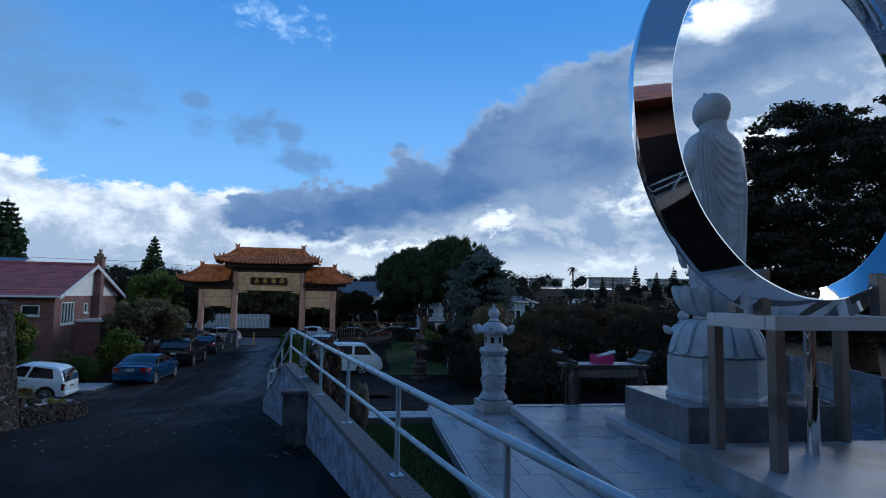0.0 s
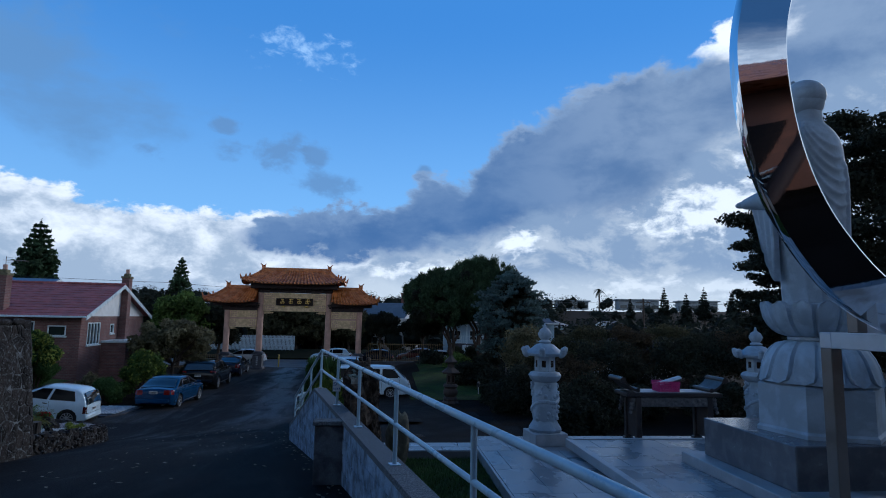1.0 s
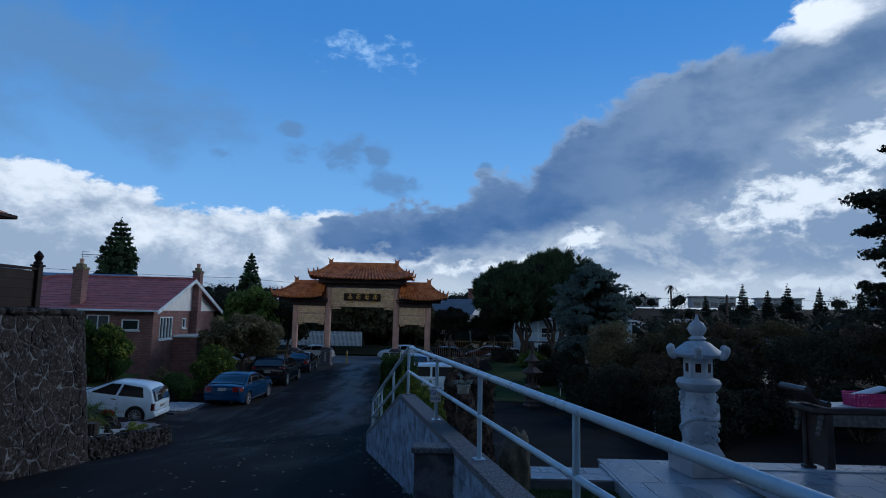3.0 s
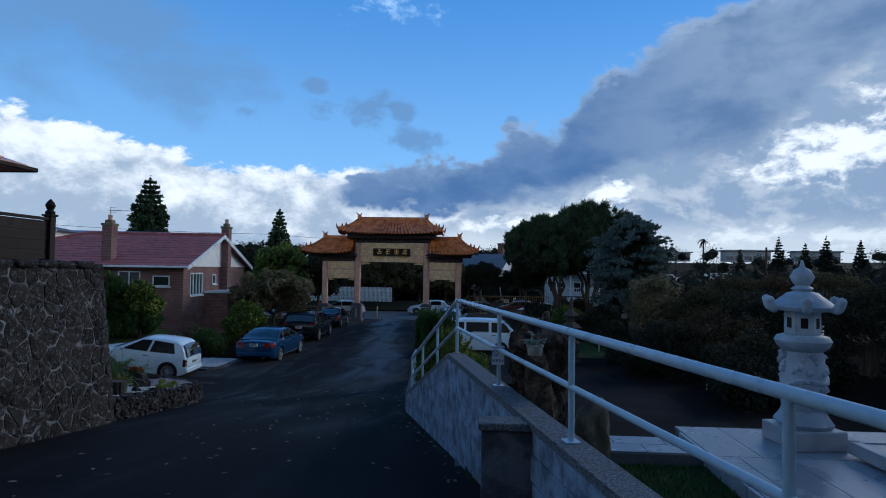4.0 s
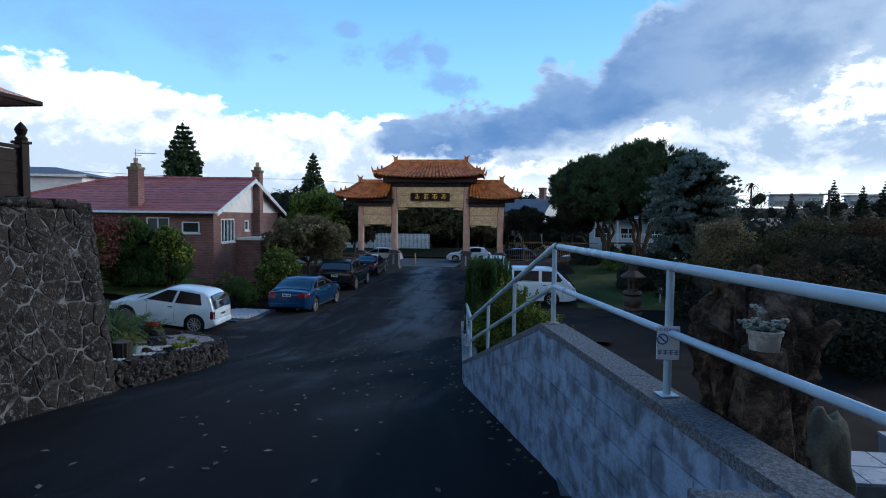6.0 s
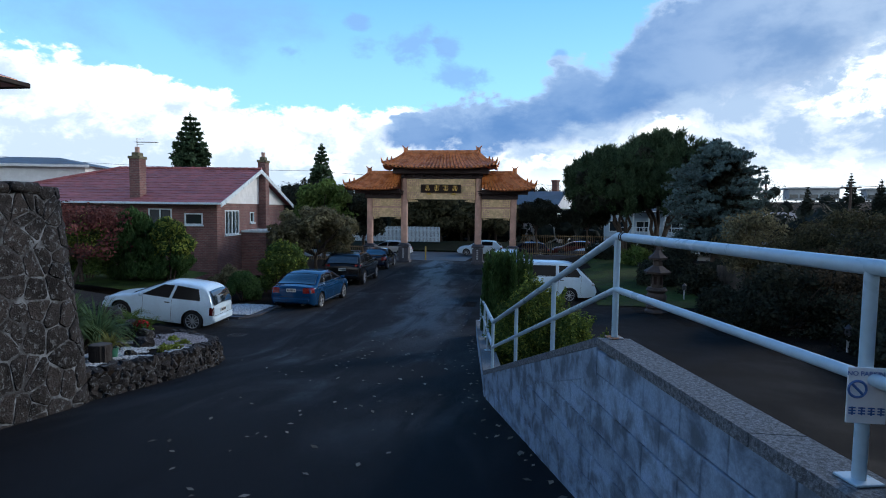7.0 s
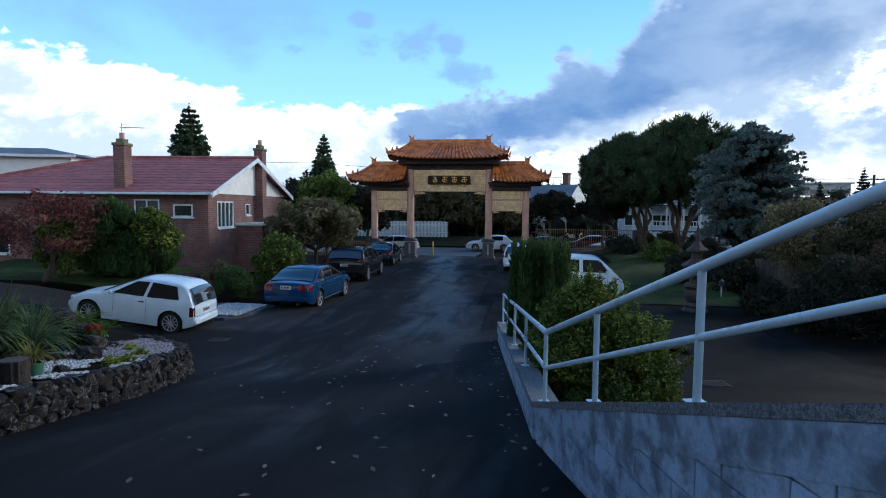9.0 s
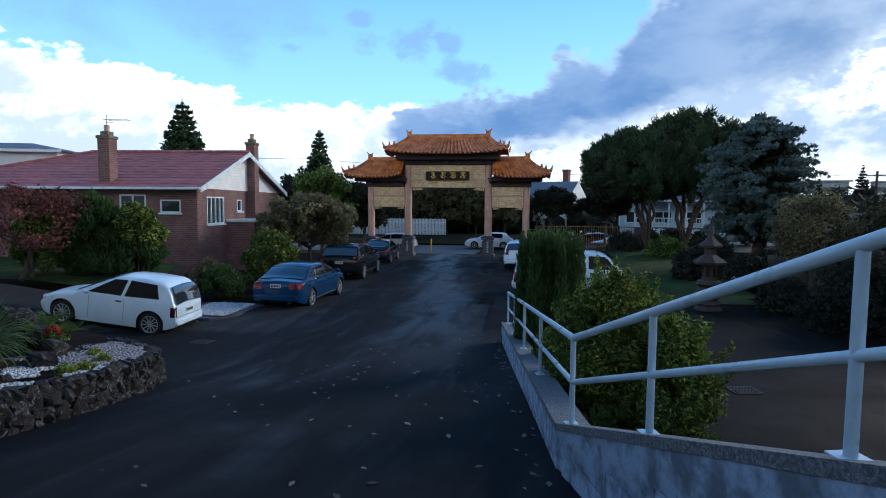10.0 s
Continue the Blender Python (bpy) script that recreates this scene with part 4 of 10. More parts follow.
        for i in range(25):
            f = i / 24
            top = el.lerp(wr, f * 0.93 - 0.25)
            low = 1.88 + 0.55 * f ** 1.6 + 0.05 * math.sin(f * 19)
            wav = 0.035 * math.sin(f * 21)
            th = 0.05
            col = []
            for v in range(9):
                g = v / 8
                z = top.z + (low - top.z) * g
                col.append(turn @ Vector((top.x + sx * (th + wav * g), top.y - 0.16 * g * f, z)))
            for v in range(8, -1, -1):
                g = v / 8
                z = top.z + (low - top.z) * g
                col.append(turn @ Vector((top.x - sx * (th - wav * g), top.y - 0.16 * g * f, z)))
            cols.append(col)
        loft(s, cols)
    # head with long ears and a small crown
    bmesh.ops.create_uvsphere(s, u_segments=32, v_segments=22, radius=1.0, matrix=turn @ Matrix.Translation((0, 0.04, 4.40)) @ Matrix.Diagonal((0.262, 0.29, 0.305, 1)))
    bmesh.ops.create_uvsphere(s, u_segments=20, v_segments=12, radius=1.0, matrix=turn @ Matrix.Translation((0, 0.0, 4.46)) @ Matrix.Diagonal((0.262, 0.275, 0.24, 1)))
    tube(s, turn @ Vector((0, 0.14, 4.6)), turn @ Vector((0, 0.15, 4.75)), 0.03, seg=6)
    for sx in (-1, 1):
        bmesh.ops.create_uvsphere(s, u_segments=10, v_segments=10, radius=1.0, matrix=turn @ Matrix.Translation((sx * 0.258, 0.08, 4.34)) @ Matrix.Diagonal((0.03, 0.055, 0.13, 1)))
    ob = part("standing_statue", s, marble, smooth=60)
    tagged(ob, "pale carved stone standing robed figure seen from behind", "statue")


build_statue()


def build_ring():
    cx, cy, cz, R = 8.52, -5.40, 3.69, 2.60
    r = empty("steel_ring_sculpture")
    tagged(r, "large mirror-polished steel ring on a brushed steel stand", "sculpture")
    bm = B()
    seg = 128
    turn = Matrix.Translation((cx, cy, cz)) @ pose(0, 0, 0, 0, 0, 12)
    # a ridged face: a broad outer slope, a narrower inner slope, flat behind
    sec = [(-0.455, 0.14), (-0.46, 0.10), (-0.345, -0.21), (-0.33, -0.213), (0.0, 0.02), (0.005, 0.06), (-0.03, 0.15), (-0.42, 0.16)]
    rings = []
    for i in range(seg):
        a = 2 * math.pi * i / seg
        wob = 0.003 * math.sin(7 * a) + 0.002 * math.sin(17 * a)
        rings.append([bm.verts.new(turn @ Vector(((R + p + wob) * math.cos(a), q + 0.004 * math.sin(11 * a + 2 * p), (R + p + wob) * math.sin(a)))) for p, q in sec])
    for i in range(seg):
        p, q = rings[i], rings[(i + 1) % seg]
        for k in range(8):
            bm.faces.new((p[k], p[(k + 1) % 8], q[(k + 1) % 8], q[k]))
    bmesh.ops.recalc_face_normals(bm, faces=bm.faces)
    part("ring", bm, steel, r, "mirror-polished steel ring", smooth=30)
    legs = ((7.58, -4.90), (7.69, -5.86), (9.62, -4.66), (9.74, -5.62))
    zt = 1.235
    for x, y in legs:
        part("leg", box(B(), (x, y, (zt - 0.17 - 0.5) / 2), (0.14, 0.14, zt - 0.17 + 0.5), bevel=0.008, rz=7), steel_brushed, r)
    for a, b in ((0, 1), (1, 3), (3, 2), (2, 0)):
        (ax, ay), (bx, by) = legs[a], legs[b]
        d = math.hypot(bx - ax, by - ay)
        c = ((ax + bx) / 2, (ay + by) / 2, zt - 0.085)
        part("beam", box(B(), c, (d + (0.14 if a + b != 3 and (a, b) in ((1, 3), (2, 0)) else -0.15), 0.15, 0.17), bevel=0.008, rz=math.degrees(math.atan2(by - ay, bx - ax))), steel_beam, r, "bright steel cross beam")
    for x, y, h in ((7.72, -5.62, 0.54), (9.50, -5.40, 0.54), (7.80, -5.02, 0.34), (9.44, -4.82, 0.34)):
        part("upright", box(B(), (x, y, zt + h / 2), (0.13, 0.13, h), bevel=0.008, rz=7), steel_brushed, r)
    part("cradle_bar", box(B(), (8.62, -4.92, zt + 0.05), (1.6, 0.08, 0.10), bevel=0.006, rz=7), steel_beam, r)
    part("support_pole", tube(tube(B(), (8.67, -5.22, -0.5), (8.67, -5.22, 0.35), 0.085, seg=20), (8.67, -5.22, 0.34), (8.67, -5.22, 1.1), 0.07, seg=20), steel, r, "chrome centre pole", 40)
    settle(r, (8.64, -5.44, -0.5))
    slab_ob = part("concrete_pad", slab(B(), [(7.2, -7.6), (14, -7.6), (14, -4.66), (7.2, -4.66)], UZ, -0.5), pad_concrete, None)
    tagged(slab_ob, "weathered pale concrete pad under the ring sculpture", "plinth", kind="structure")


build_ring()


def lantern_parts(top):
    """A carved garden lantern about 2.1 m high on its square base."""
    L = empty("stone_lantern")
    P = lambda *a, **k: part(*a, **k)
    P("base", box(B(), (0, 0, 0.11), (0.62, 0.62, 0.22), bevel=0.012), granite, L, "square grey granite base")
    bm = lathe(B(), ((0.27, 0.22), (0.30, 0.27), (0.24, 0.36), (0.215, 0.42)), 20, ripple=8, amp=0.06)
    P("foot", bm, marble, L, smooth=50)
    # column with a coiled relief
    bm = lathe(B(), ((0.215, 0.40), (0.23, 0.5), (0.235, 0.75), (0.225, 1.0), (0.21, 1.1)), 28, ripple=5, amp=0.02)
    rng = random.Random(5)
    prev = None
    for i in range(60):
        f = i / 59
        a = f * 9.5
        p = Vector((0.235 * math.cos(a), 0.235 * math.sin(a), 0.46 + 0.6 * f + 0.05 * math.sin(a * 2)))
        if prev is not None:
            tube(bm, prev, p, 0.034, 0.034, 6)
        prev = p
    for i in range(70):
        a, z = rng.random() * 6.283, 0.45 + rng.random() * 0.62
        bmesh.ops.create_icosphere(bm, subdivisions=1, radius=0.02 + 0.03 * rng.random(), matrix=Matrix.Translation((0.225 * math.cos(a), 0.225 * math.sin(a), z)))
    P("carved_column", bm, marble, L, "column carved with coiling relief", 60)
    bm = lathe(B(), ((0.2, 1.09), (0.27, 1.15), (0.30, 1.22), (0.27, 1.27), (0.2, 1.29)), 24, ripple=12, amp=0.05)
    P("collar", bm, marble, L, smooth=50)
    fb = lathe(B(), ((0.18, 1.28), (0.19, 1.3), (0.19, 1.55), (0.18, 1.57)), 6)
    P("light_box", fb, marble, L, "hexagonal fire box with dark openings")
    for k in range(6):
        a = math.pi * 2 * (k + 0.5) / 6 + math.pi / 6
        # black plate on each face for the unlit hollow inside
        P("opening", box(B(), (0.163 * math.cos(a), 0.163 * math.sin(a), 1.43), (0.01, 0.075, 0.12), rz=math.degrees(a)), lacquer_hollow_black, L)
    rf = lathe(B(), ((0.2, 1.56), (0.34, 1.58), (0.36, 1.62), (0.26, 1.7), (0.16, 1.78), (0.1, 1.8)), 24)
    for k in range(6):
        a = math.pi * 2 * k / 6
        cb = B()
        for q in range(6):
            t1 = q / 5
            bmesh.ops.create_icosphere(cb, subdivisions=2, radius=0.055, matrix=Matrix.Translation(((0.36 + 0.05 * t1) * math.cos(a), (0.36 + 0.05 * t1) * math.sin(a), 1.60 + 0.09 * t1 * t1)))
        P("roof_curl", cb, marble, L, smooth=60)
    P("roof", rf, marble, L, "hexagonal roof with curled corners", 50)
    P("finial", lathe(B(), ((0.08, 1.79), (0.12, 1.83), (0.07, 1.87), (0.1, 1.9), (0.13, 1.97), (0.09, 2.05), (0.03, 2.09), (0.012, 2.17)), 16), marble, L, smooth=50)
    return L


lan = tagged(lantern_parts(0), "tall carved grey stone lantern on a square base", "lantern", "stone lanterns beside the altar table")
lan.matrix_world = pose(5.72, -0.22, PZ, 0, 0, 8)
copy_thing(lan, pose(10.1, 0.08, PZ, 0, 0, 8))


def build_table():
    t = empty("altar_table")
    tagged(t, "dark wooden altar table with upturned ends and carved apron", "table")
    m = Matrix.Translation((8.19, 0.0, PZ - 0.02))
    P = lambda nm, bm, mat, lb="", sm=None: part(nm, bm, mat, t, lb, sm)
    wood = material("dark_stained_wood", (0.055, 0.04, 0.035), 0.45, var=0.35, scale=5, fine=50)
    carved = material("grey_carved_panel", (0.17, 0.16, 0.155), 0.6, var=0.4, scale=14, fine=60, bump=0.8)
    top = material("pale_table_top", (0.42, 0.42, 0.42), 0.4, var=0.2, scale=4)
    P("tabletop", box(B(), (0, 0, 0.90), (1.86, 0.62, 0.075), m, bevel=0.012), wood)
    P("top_panel", box(B(), (0, 0, 0.945), (1.36, 0.52, 0.012), m, bevel=0.003), top, "pale grey inset top")
    for s in (-1, 1):
        bm = B()
        rows = []
        for k in range(9):
            f = k / 8
            a = f * 2.2
            rows.append((s * (0.70 + 0.30 * f), 0.95 + 0.22 * f * f))
        rings = []
        for i, (x, z) in enumerate(rows):
            th = 0.05
            rings.append([m @ Vector((x, -0.3, z)), m @ Vector((x, 0.3, z)), m @ Vector((x, 0.3, z + th)), m @ Vector((x, -0.3, z + th))])
        loft(bm, rings)
        tube(bm, m @ Vector((s * 1.0, -0.31, 1.17)), m @ Vector((s * 1.0, 0.31, 1.17)), 0.055, seg=12)
        tube(bm, m @ Vector((s * 0.72, -0.31, 0.99)), m @ Vector((s * 0.72, 0.31, 0.99)), 0.04, seg=12)
        bmesh.ops.recalc_face_normals(bm, faces=bm.faces)
        P("scroll_end", bm, wood, "upturned scrolled end", 40)
        for y in (-0.24, 0.24):
            bm = box(B(), (s * 0.70, y, 0.43), (0.11, 0.09, 0.86), m, bevel=0.012)
            box(bm, (s * 0.70, y, 0.03), (0.17, 0.13, 0.06), m, bevel=0.012)
            P("leg", bm, wood)
            bm = B()
            for k in range(4):
                bmesh.ops.create_icosphere(bm, subdivisions=2, radius=0.055 - 0.006 * k, matrix=m @ Matrix.Translation((s * (0.79 + 0.02 * k), y, 0.80 - 0.075 * k)) @ Matrix.Diagonal((1, 0.5, 1, 1)))
            P("leg_carving", bm, carved, "grey carved scroll bracket", 60)
        P("side_panel", box(B(), (s * 0.70, 0, 0.46), (0.04, 0.42, 0.7), m, bevel=0.006), wood)
    for y in (-0.26, 0.26):
        P("apron", box(B(), (0, y, 0.77), (1.3, 0.035, 0.17), m, bevel=0.008), carved, "grey carved apron")
        bm = B()
        for k in range(12):
            bmesh.ops.create_icosphere(bm, subdivisions=1, radius=0.045, matrix=m @ Matrix.Translation((-0.58 + 0.105 * k, y * 1.07, 0.77 + 0.025 * (-1) ** k)) @ Matrix.Diagonal((1, 0.4, 1, 1)))
        P("apron_carving", bm, carved, "", 60)["kind"] = "stuff"
    settle(t, (8.19, 0.0, PZ))
    # pink basket
    b = empty("plastic_basket")
    tagged(b, "bright pink woven plastic basket on the table", "basket")
    pink = material("pink_plastic", (0.65, 0.05, 0.22), 0.35, var=0.1)
    bm = B()
    x0, y0, z0 = 8.12, -0.08, PZ + 0.932
    for k in range(5):
        z = z0 + 0.02 + k * 0.032
        w = 0.19 + 0.006 * k
        for s in (-1, 1):
            box(bm, (x0, y0 + s * 0.14, z), (2 * w, 0.012, 0.02))
            box(bm, (x0 + s * w, y0, z), (0.012, 0.28, 0.02))
    for k in range(9):
        for s in (-1, 1):
            box(bm, (x0 - 0.19 + k * 0.0475, y0 + s * 0.14, z0 + 0.085), (0.014, 0.016, 0.17))
    for k in range(6):
        for s in (-1, 1):
            box(bm, (x0 + s * 0.2, y0 - 0.12 + k * 0.048, z0 + 0.085), (0.016, 0.014, 0.17))
    box(bm, (x0, y0, z0 + 0.008), (0.38, 0.27, 0.014))
    part("basket_body", bm, pink, b)
    part("basket_rim", box(box(B(), (x0, y0 - 0.145, z0 + 0.18), (0.43, 0.02, 0.018), bevel=0.004), (x0, y0 + 0.145, z0 + 0.18), (0.43, 0.02, 0.018), bevel=0.004), pink, b)
    settle(b, (x0, y0, z0))
    cl = part("folded_cloth", loft(B(), [[(x0 - 0.15 + 0.42 * i / 6, y0 + 0.11 * math.cos(a), z0 + 0.13 + 0.12 * i / 6 + 0.035 * math.sin(a)) for a in [2 * math.pi * k / 10 for k in range(10)]] for i in range(7)]), white_board, b, smooth=60)
    cl["label"] = "white folded paper bag"
    cl.matrix_parent_inverse = Matrix.Translation((x0, y0, z0)).inverted()


build_table()


def board_wall():
    """Low wall of sawn boards behind the terrace."""
    w = empty("board_wall")
    tagged(w, "low grey weathered board wall behind the terrace", "wall")
    a, b = Vector((10.93, -5.36, 0)), Vector((13.69, 2.43, 0))
    d = b - a
    rz = math.degrees(math.atan2(d.y, d.x))
    grey = material("grey_sawn_timber", (0.24, 0.27, 0.30), 0.85, var=0.4, scale=2.0, fine=40, bump=0.5, col2=(0.11, 0.12, 0.135), island=0.15)
    z0, z1, n = PZ - 0.1, 0.17, 5
    c = (a + b) / 2
    for k in range(n):
        h = (z1 - z0) / n
        part("board", box(B(), (c.x, c.y, z0 + h * (k + 0.5)), (d.length, 0.05, h - 0.012), bevel=0.006, rz=rz), grey, w)
    for k in range(6):
        p = a + d * ((k + 0.5) / 6)
        nrm = Vector((-d.y, d.x, 0)).normalized() * 0.06
        part("post", box(B(), (p.x + nrm.x, p.y + nrm.y, (z0 + z1) / 2), (0.1, 0.08, z1 - z0), bevel=0.006, rz=rz), grey, w)
    settle(w, (c.x, c.y, z0))


board_wall()


def build_stump():
    st = empty("driftwood_stump")
    tagged(st, "gnarled dark driftwood stump standing beside the wall", "stump")
    wood = material("weathered_driftwood", (0.25, 0.185, 0.14), 0.95, spec=0.15, var=0.6, scale=9, fine=45, bump=1.0, col2=(0.040, 0.029, 0.023), depth=0.06, patch=(0.42, 0.66))
    seg, rows = 132, 84
    z0, z1 = PZ - 0.04, 0.60
    nz_ = lambda x, y, z: noise.noise(Vector((x, y, z)))

    def spine(f):
        """The trunk leans over the wall as it rises."""
        return Vector((2.62 - 0.22 * f - 0.05 * math.sin(3 * f), -1.86 - 0.06 * f, z0 + (z1 - z0) * f))

    bm = B()
    rings = []
    for k in range(rows + 1):
        f = k / rows
        c = spine(f)
        base = 0.195 + 0.05 * (1 - f) ** 4 + 0.055 * ease(0.5, 0.8, f)
        ring = []
        for i in range(seg):
            a = 2 * math.pi * i / seg
            ca, sa = math.cos(a), math.sin(a)
            tw = a + 0.7 * f
            ct, sn = math.cos(tw), math.sin(tw)
            r = base * (1 + 0.26 * nz_(1.6 * ct, 1.6 * sn, 0.9 * c.z + 4) + 0.22 * nz_(5 * ct, 5 * sn, 1.5 * c.z) + 0.13 * ridge(tw * 2.6 + 0.9 * c.z + 1.4 * nz_(2 * ct, 2 * sn, c.z)) + 0.17 * nz_(12 * ct, 12 * sn, 3.5 * c.z) + 0.11 * nz_(26 * ct, 26 * sn, 8 * c.z))
            # the hollow in front that holds the pot, and a ragged broken top
            near = math.exp(-((a - 4.35) / 0.42) ** 2) * math.exp(-((c.z - 0.46) / 0.13) ** 2)
            r *= 1 - 0.42 * near
            top = ease(0.86, 1.0, f)
            r *= 1 - 0.62 * top * top
            z = c.z + 0.13 * nz_(2.4 * ca, 2.4 * sa, 9) * ease(0.6, 1.0, f) + 0.05 * nz_(7 * ca, 7 * sa, 3) * top
            ring.append(Vector((c.x + r * ca, c.y + 0.92 * r * sa, z)))
        rings.append(ring)
    loft(bm, rings)
    part("trunk", bm, wood, st, smooth=70)
    for p, q, r0, r1 in (((2.38, -1.98, 0.30), (2.19, -2.05, 0.42), 0.10, 0.035), ((2.36, -1.9, 0.50), (2.24, -1.95, 0.64), 0.08, 0.03), ((2.58, -2.02, 0.30), (2.70, -2.12, 0.46), 0.09, 0.03), ((2.48, -1.75, 0.5), (2.52, -1.72, 0.68), 0.07, 0.025)):
        p, q = Vector(p), Vector(q)
        rr, kb = [], B()
        for k in range(9):
            f = k / 8
            c = p.lerp(q, f)
            rr.append([c + Vector((math.cos(a) * 1.0, math.sin(a) * 1.0, 0.35 * math.sin(2 * a))) * (r0 + (r1 - r0) * f) * (1 + 0.45 * noise.noise(Vector((3 * math.cos(a), 3 * math.sin(a), 6 * f + p.x * 9)))) for a in [2 * math.pi * i / 20 for i in range(20)]])
        loft(kb, rr)
        part("knot", kb, wood, st, smooth=70)
    settle(st, (2.60, -1.86, z0))
    pot = empty("succulent_pot")
    tagged(pot, "weathered white pot with grey-green succulents on the stump", "potted plant")
    px, py, pz = 2.355, -2.24, 0.31
    prof = ((0.05, pz), (0.058, pz + 0.012), (0.067, pz + 0.10), (0.074, pz + 0.104), (0.076, pz + 0.122), (0.070, pz + 0.126), (0.062, pz + 0.122), (0.058, pz + 0.10))
    part("pot", lathe(B(), prof, 24, Matrix.Translation((px, py, 0))), material("weathered_white_pot", (0.52, 0.51, 0.45), 0.85, var=0.45, scale=14, fine=60), pot, smooth=40)
    succ = material("succulent", (0.26, 0.33, 0.29), 0.6, var=0.2, island=0.25)
    rng = random.Random(2)
    spots = [(rng.uniform(-0.075, 0.075), rng.uniform(-0.05, 0.05), 0.13 + 0.03 * rng.random()) for _ in range(17)] + [(-0.085, -0.01, 0.135), (-0.10, 0.0, 0.155), (-0.03, 0.0, 0.215), (-0.045, 0.01, 0.225), (-0.02, -0.01, 0.20), (0.08, 0.0, 0.165)]
    for i, (dx, dy, dz) in enumerate(spots):
        q = Vector((px + dx, py + dy, pz + dz))
        bm = B()
        for k in range(9):
            b = k * 0.7 + i
            w = 0.013 if k < 6 else 0.007
            bmesh.ops.create_icosphere(bm, subdivisions=2, radius=0.0085, matrix=Matrix.Translation(q + Vector((w * math.cos(b), w * math.sin(b), 0.004 * (k % 3)))) @ Matrix.Diagonal((1, 1, 0.75, 1)))
        part("rosette", bm, succ, pot, smooth=60)
    for a, b in (((-0.01, 0, 0.11), (-0.035, 0.0, 0.21)), ((-0.03, 0, 0.11), (-0.095, 0.0, 0.145))):
        part("stalk", tube(B(), Vector((px, py, pz)) + Vector(a), Vector((px, py, pz)) + Vector(b), 0.005, 0.004, 6), succ, pot)
    part("soil", lathe(B(), ((0.060, pz + 0.09), (0.060, pz + 0.112)), 14, Matrix.Translation((px, py, 0))), soil, pot)
    settle(pot, (px, py, pz))
    lb = B()
    rr = []
    for k in range(11):
        f = k / 10
        c = Vector((2.45, -2.03, -0.25)).lerp(Vector((px + 0.01, py + 0.025, pz + 0.035)), f)
        rr.append([c + Vector((math.cos(a), math.sin(a), 0)) * (0.15 - 0.06 * f) * (1 + 0.4 * noise.noise(Vector((2.2 * math.cos(a), 2.2 * math.sin(a), 2.5 * f))) * (1.15 - f)) for a in [2 * math.pi * i / 24 for i in range(24)]])
    loft(lb, rr)
    shelf = part("ledge", lb, wood, st, smooth=60)
    shelf.matrix_parent_inverse = Matrix.Translation((2.60, -1.86, z0)).inverted()
    rk = B()
    bmesh.ops.create_icosphere(rk, subdivisions=4, radius=1.0)
    for v in rk.verts:
        d = 1 + 0.3 * noise.noise(v.co * 1.6) + 0.12 * noise.noise(v.co * 4)
        v.co = Vector((v.co.x * 0.19, v.co.y * 0.17, v.co.z * 0.42)) * d + Vector((3.02, -1.45, -0.60))
    tagged(part("garden_rock", rk, material("mossy_rock", (0.22, 0.195, 0.13), 0.95, var=0.5, scale=5, fine=40, bump=0.9), smooth=70), "pale mossy upright rock beside the stump", "rock")


build_stump()


def build_sign():
    s = empty("parking_sign")
    tagged(s, "small white sign with blue lettering fixed to the handrail post", "sign")
    x, y, z = wall_x(-1.78), -1.78, 0.27
    m = Matrix.Translation((x - 0.01, y - 0.032, z))
    blue = material("blue_ink", (0.05, 0.16, 0.42), 0.5, var=0.05, bump=0)
    part("plate", box(B(), (0, 0, 0), (0.118, 0.006, 0.18), m, bevel=0.002), material("sign_white", (0.80, 0.86, 0.90), 0.4, var=0.05, bump=0), s)
    cu = bpy.data.curves.new("lettering", "FONT")
    cu.body, cu.size, cu.align_x, cu.align_y, cu.extrude = "NO PARKING", 0.0205, "CENTER", "CENTER", 0.0005
    ob = new("lettering", cu)
    dg = bpy.context.evaluated_depsgraph_get()
    me = bpy.data.meshes.new_from_object(ob.evaluated_get(dg))
    bpy.data.objects.remove(ob)
    me.materials.append(blue)
    lo = new("lettering", me)
    lo.parent = s
    lo.matrix_local = m @ pose(0, -0.005, 0.07, 90, 0, 0)
    bm = B()
    for i in range(24):
        a, b = 2 * math.pi * i / 24, 2 * math.pi * (i + 1) / 24
        tube(bm, m @ Vector((-0.03 + 0.026 * math.cos(a), -0.004, 0.02 + 0.026 * math.sin(a))), m @ Vector((-0.03 + 0.026 * math.cos(b), -0.004, 0.02 + 0.026 * math.sin(b))), 0.004, seg=4)
    tube(bm, m @ Vector((-0.048, -0.004, 0.038)), m @ Vector((-0.012, -0.004, 0.002)), 0.004, seg=4)
    part("prohibition_mark", bm, blue, s)
    for k in range(4):
        bm = B()
        for q in range(3):
            box(bm, (-0.042 + 0.028 * k, -0.004, -0.04 - 0.009 * q), (0.02, 0.002, 0.004), m)
        box(bm, (-0.042 + 0.028 * k, -0.004, -0.05), (0.004, 0.002, 0.026), m)
        part("character_bars", bm, blue, s)


build_sign()

# ---- stone retaining wall with a timber fence ----


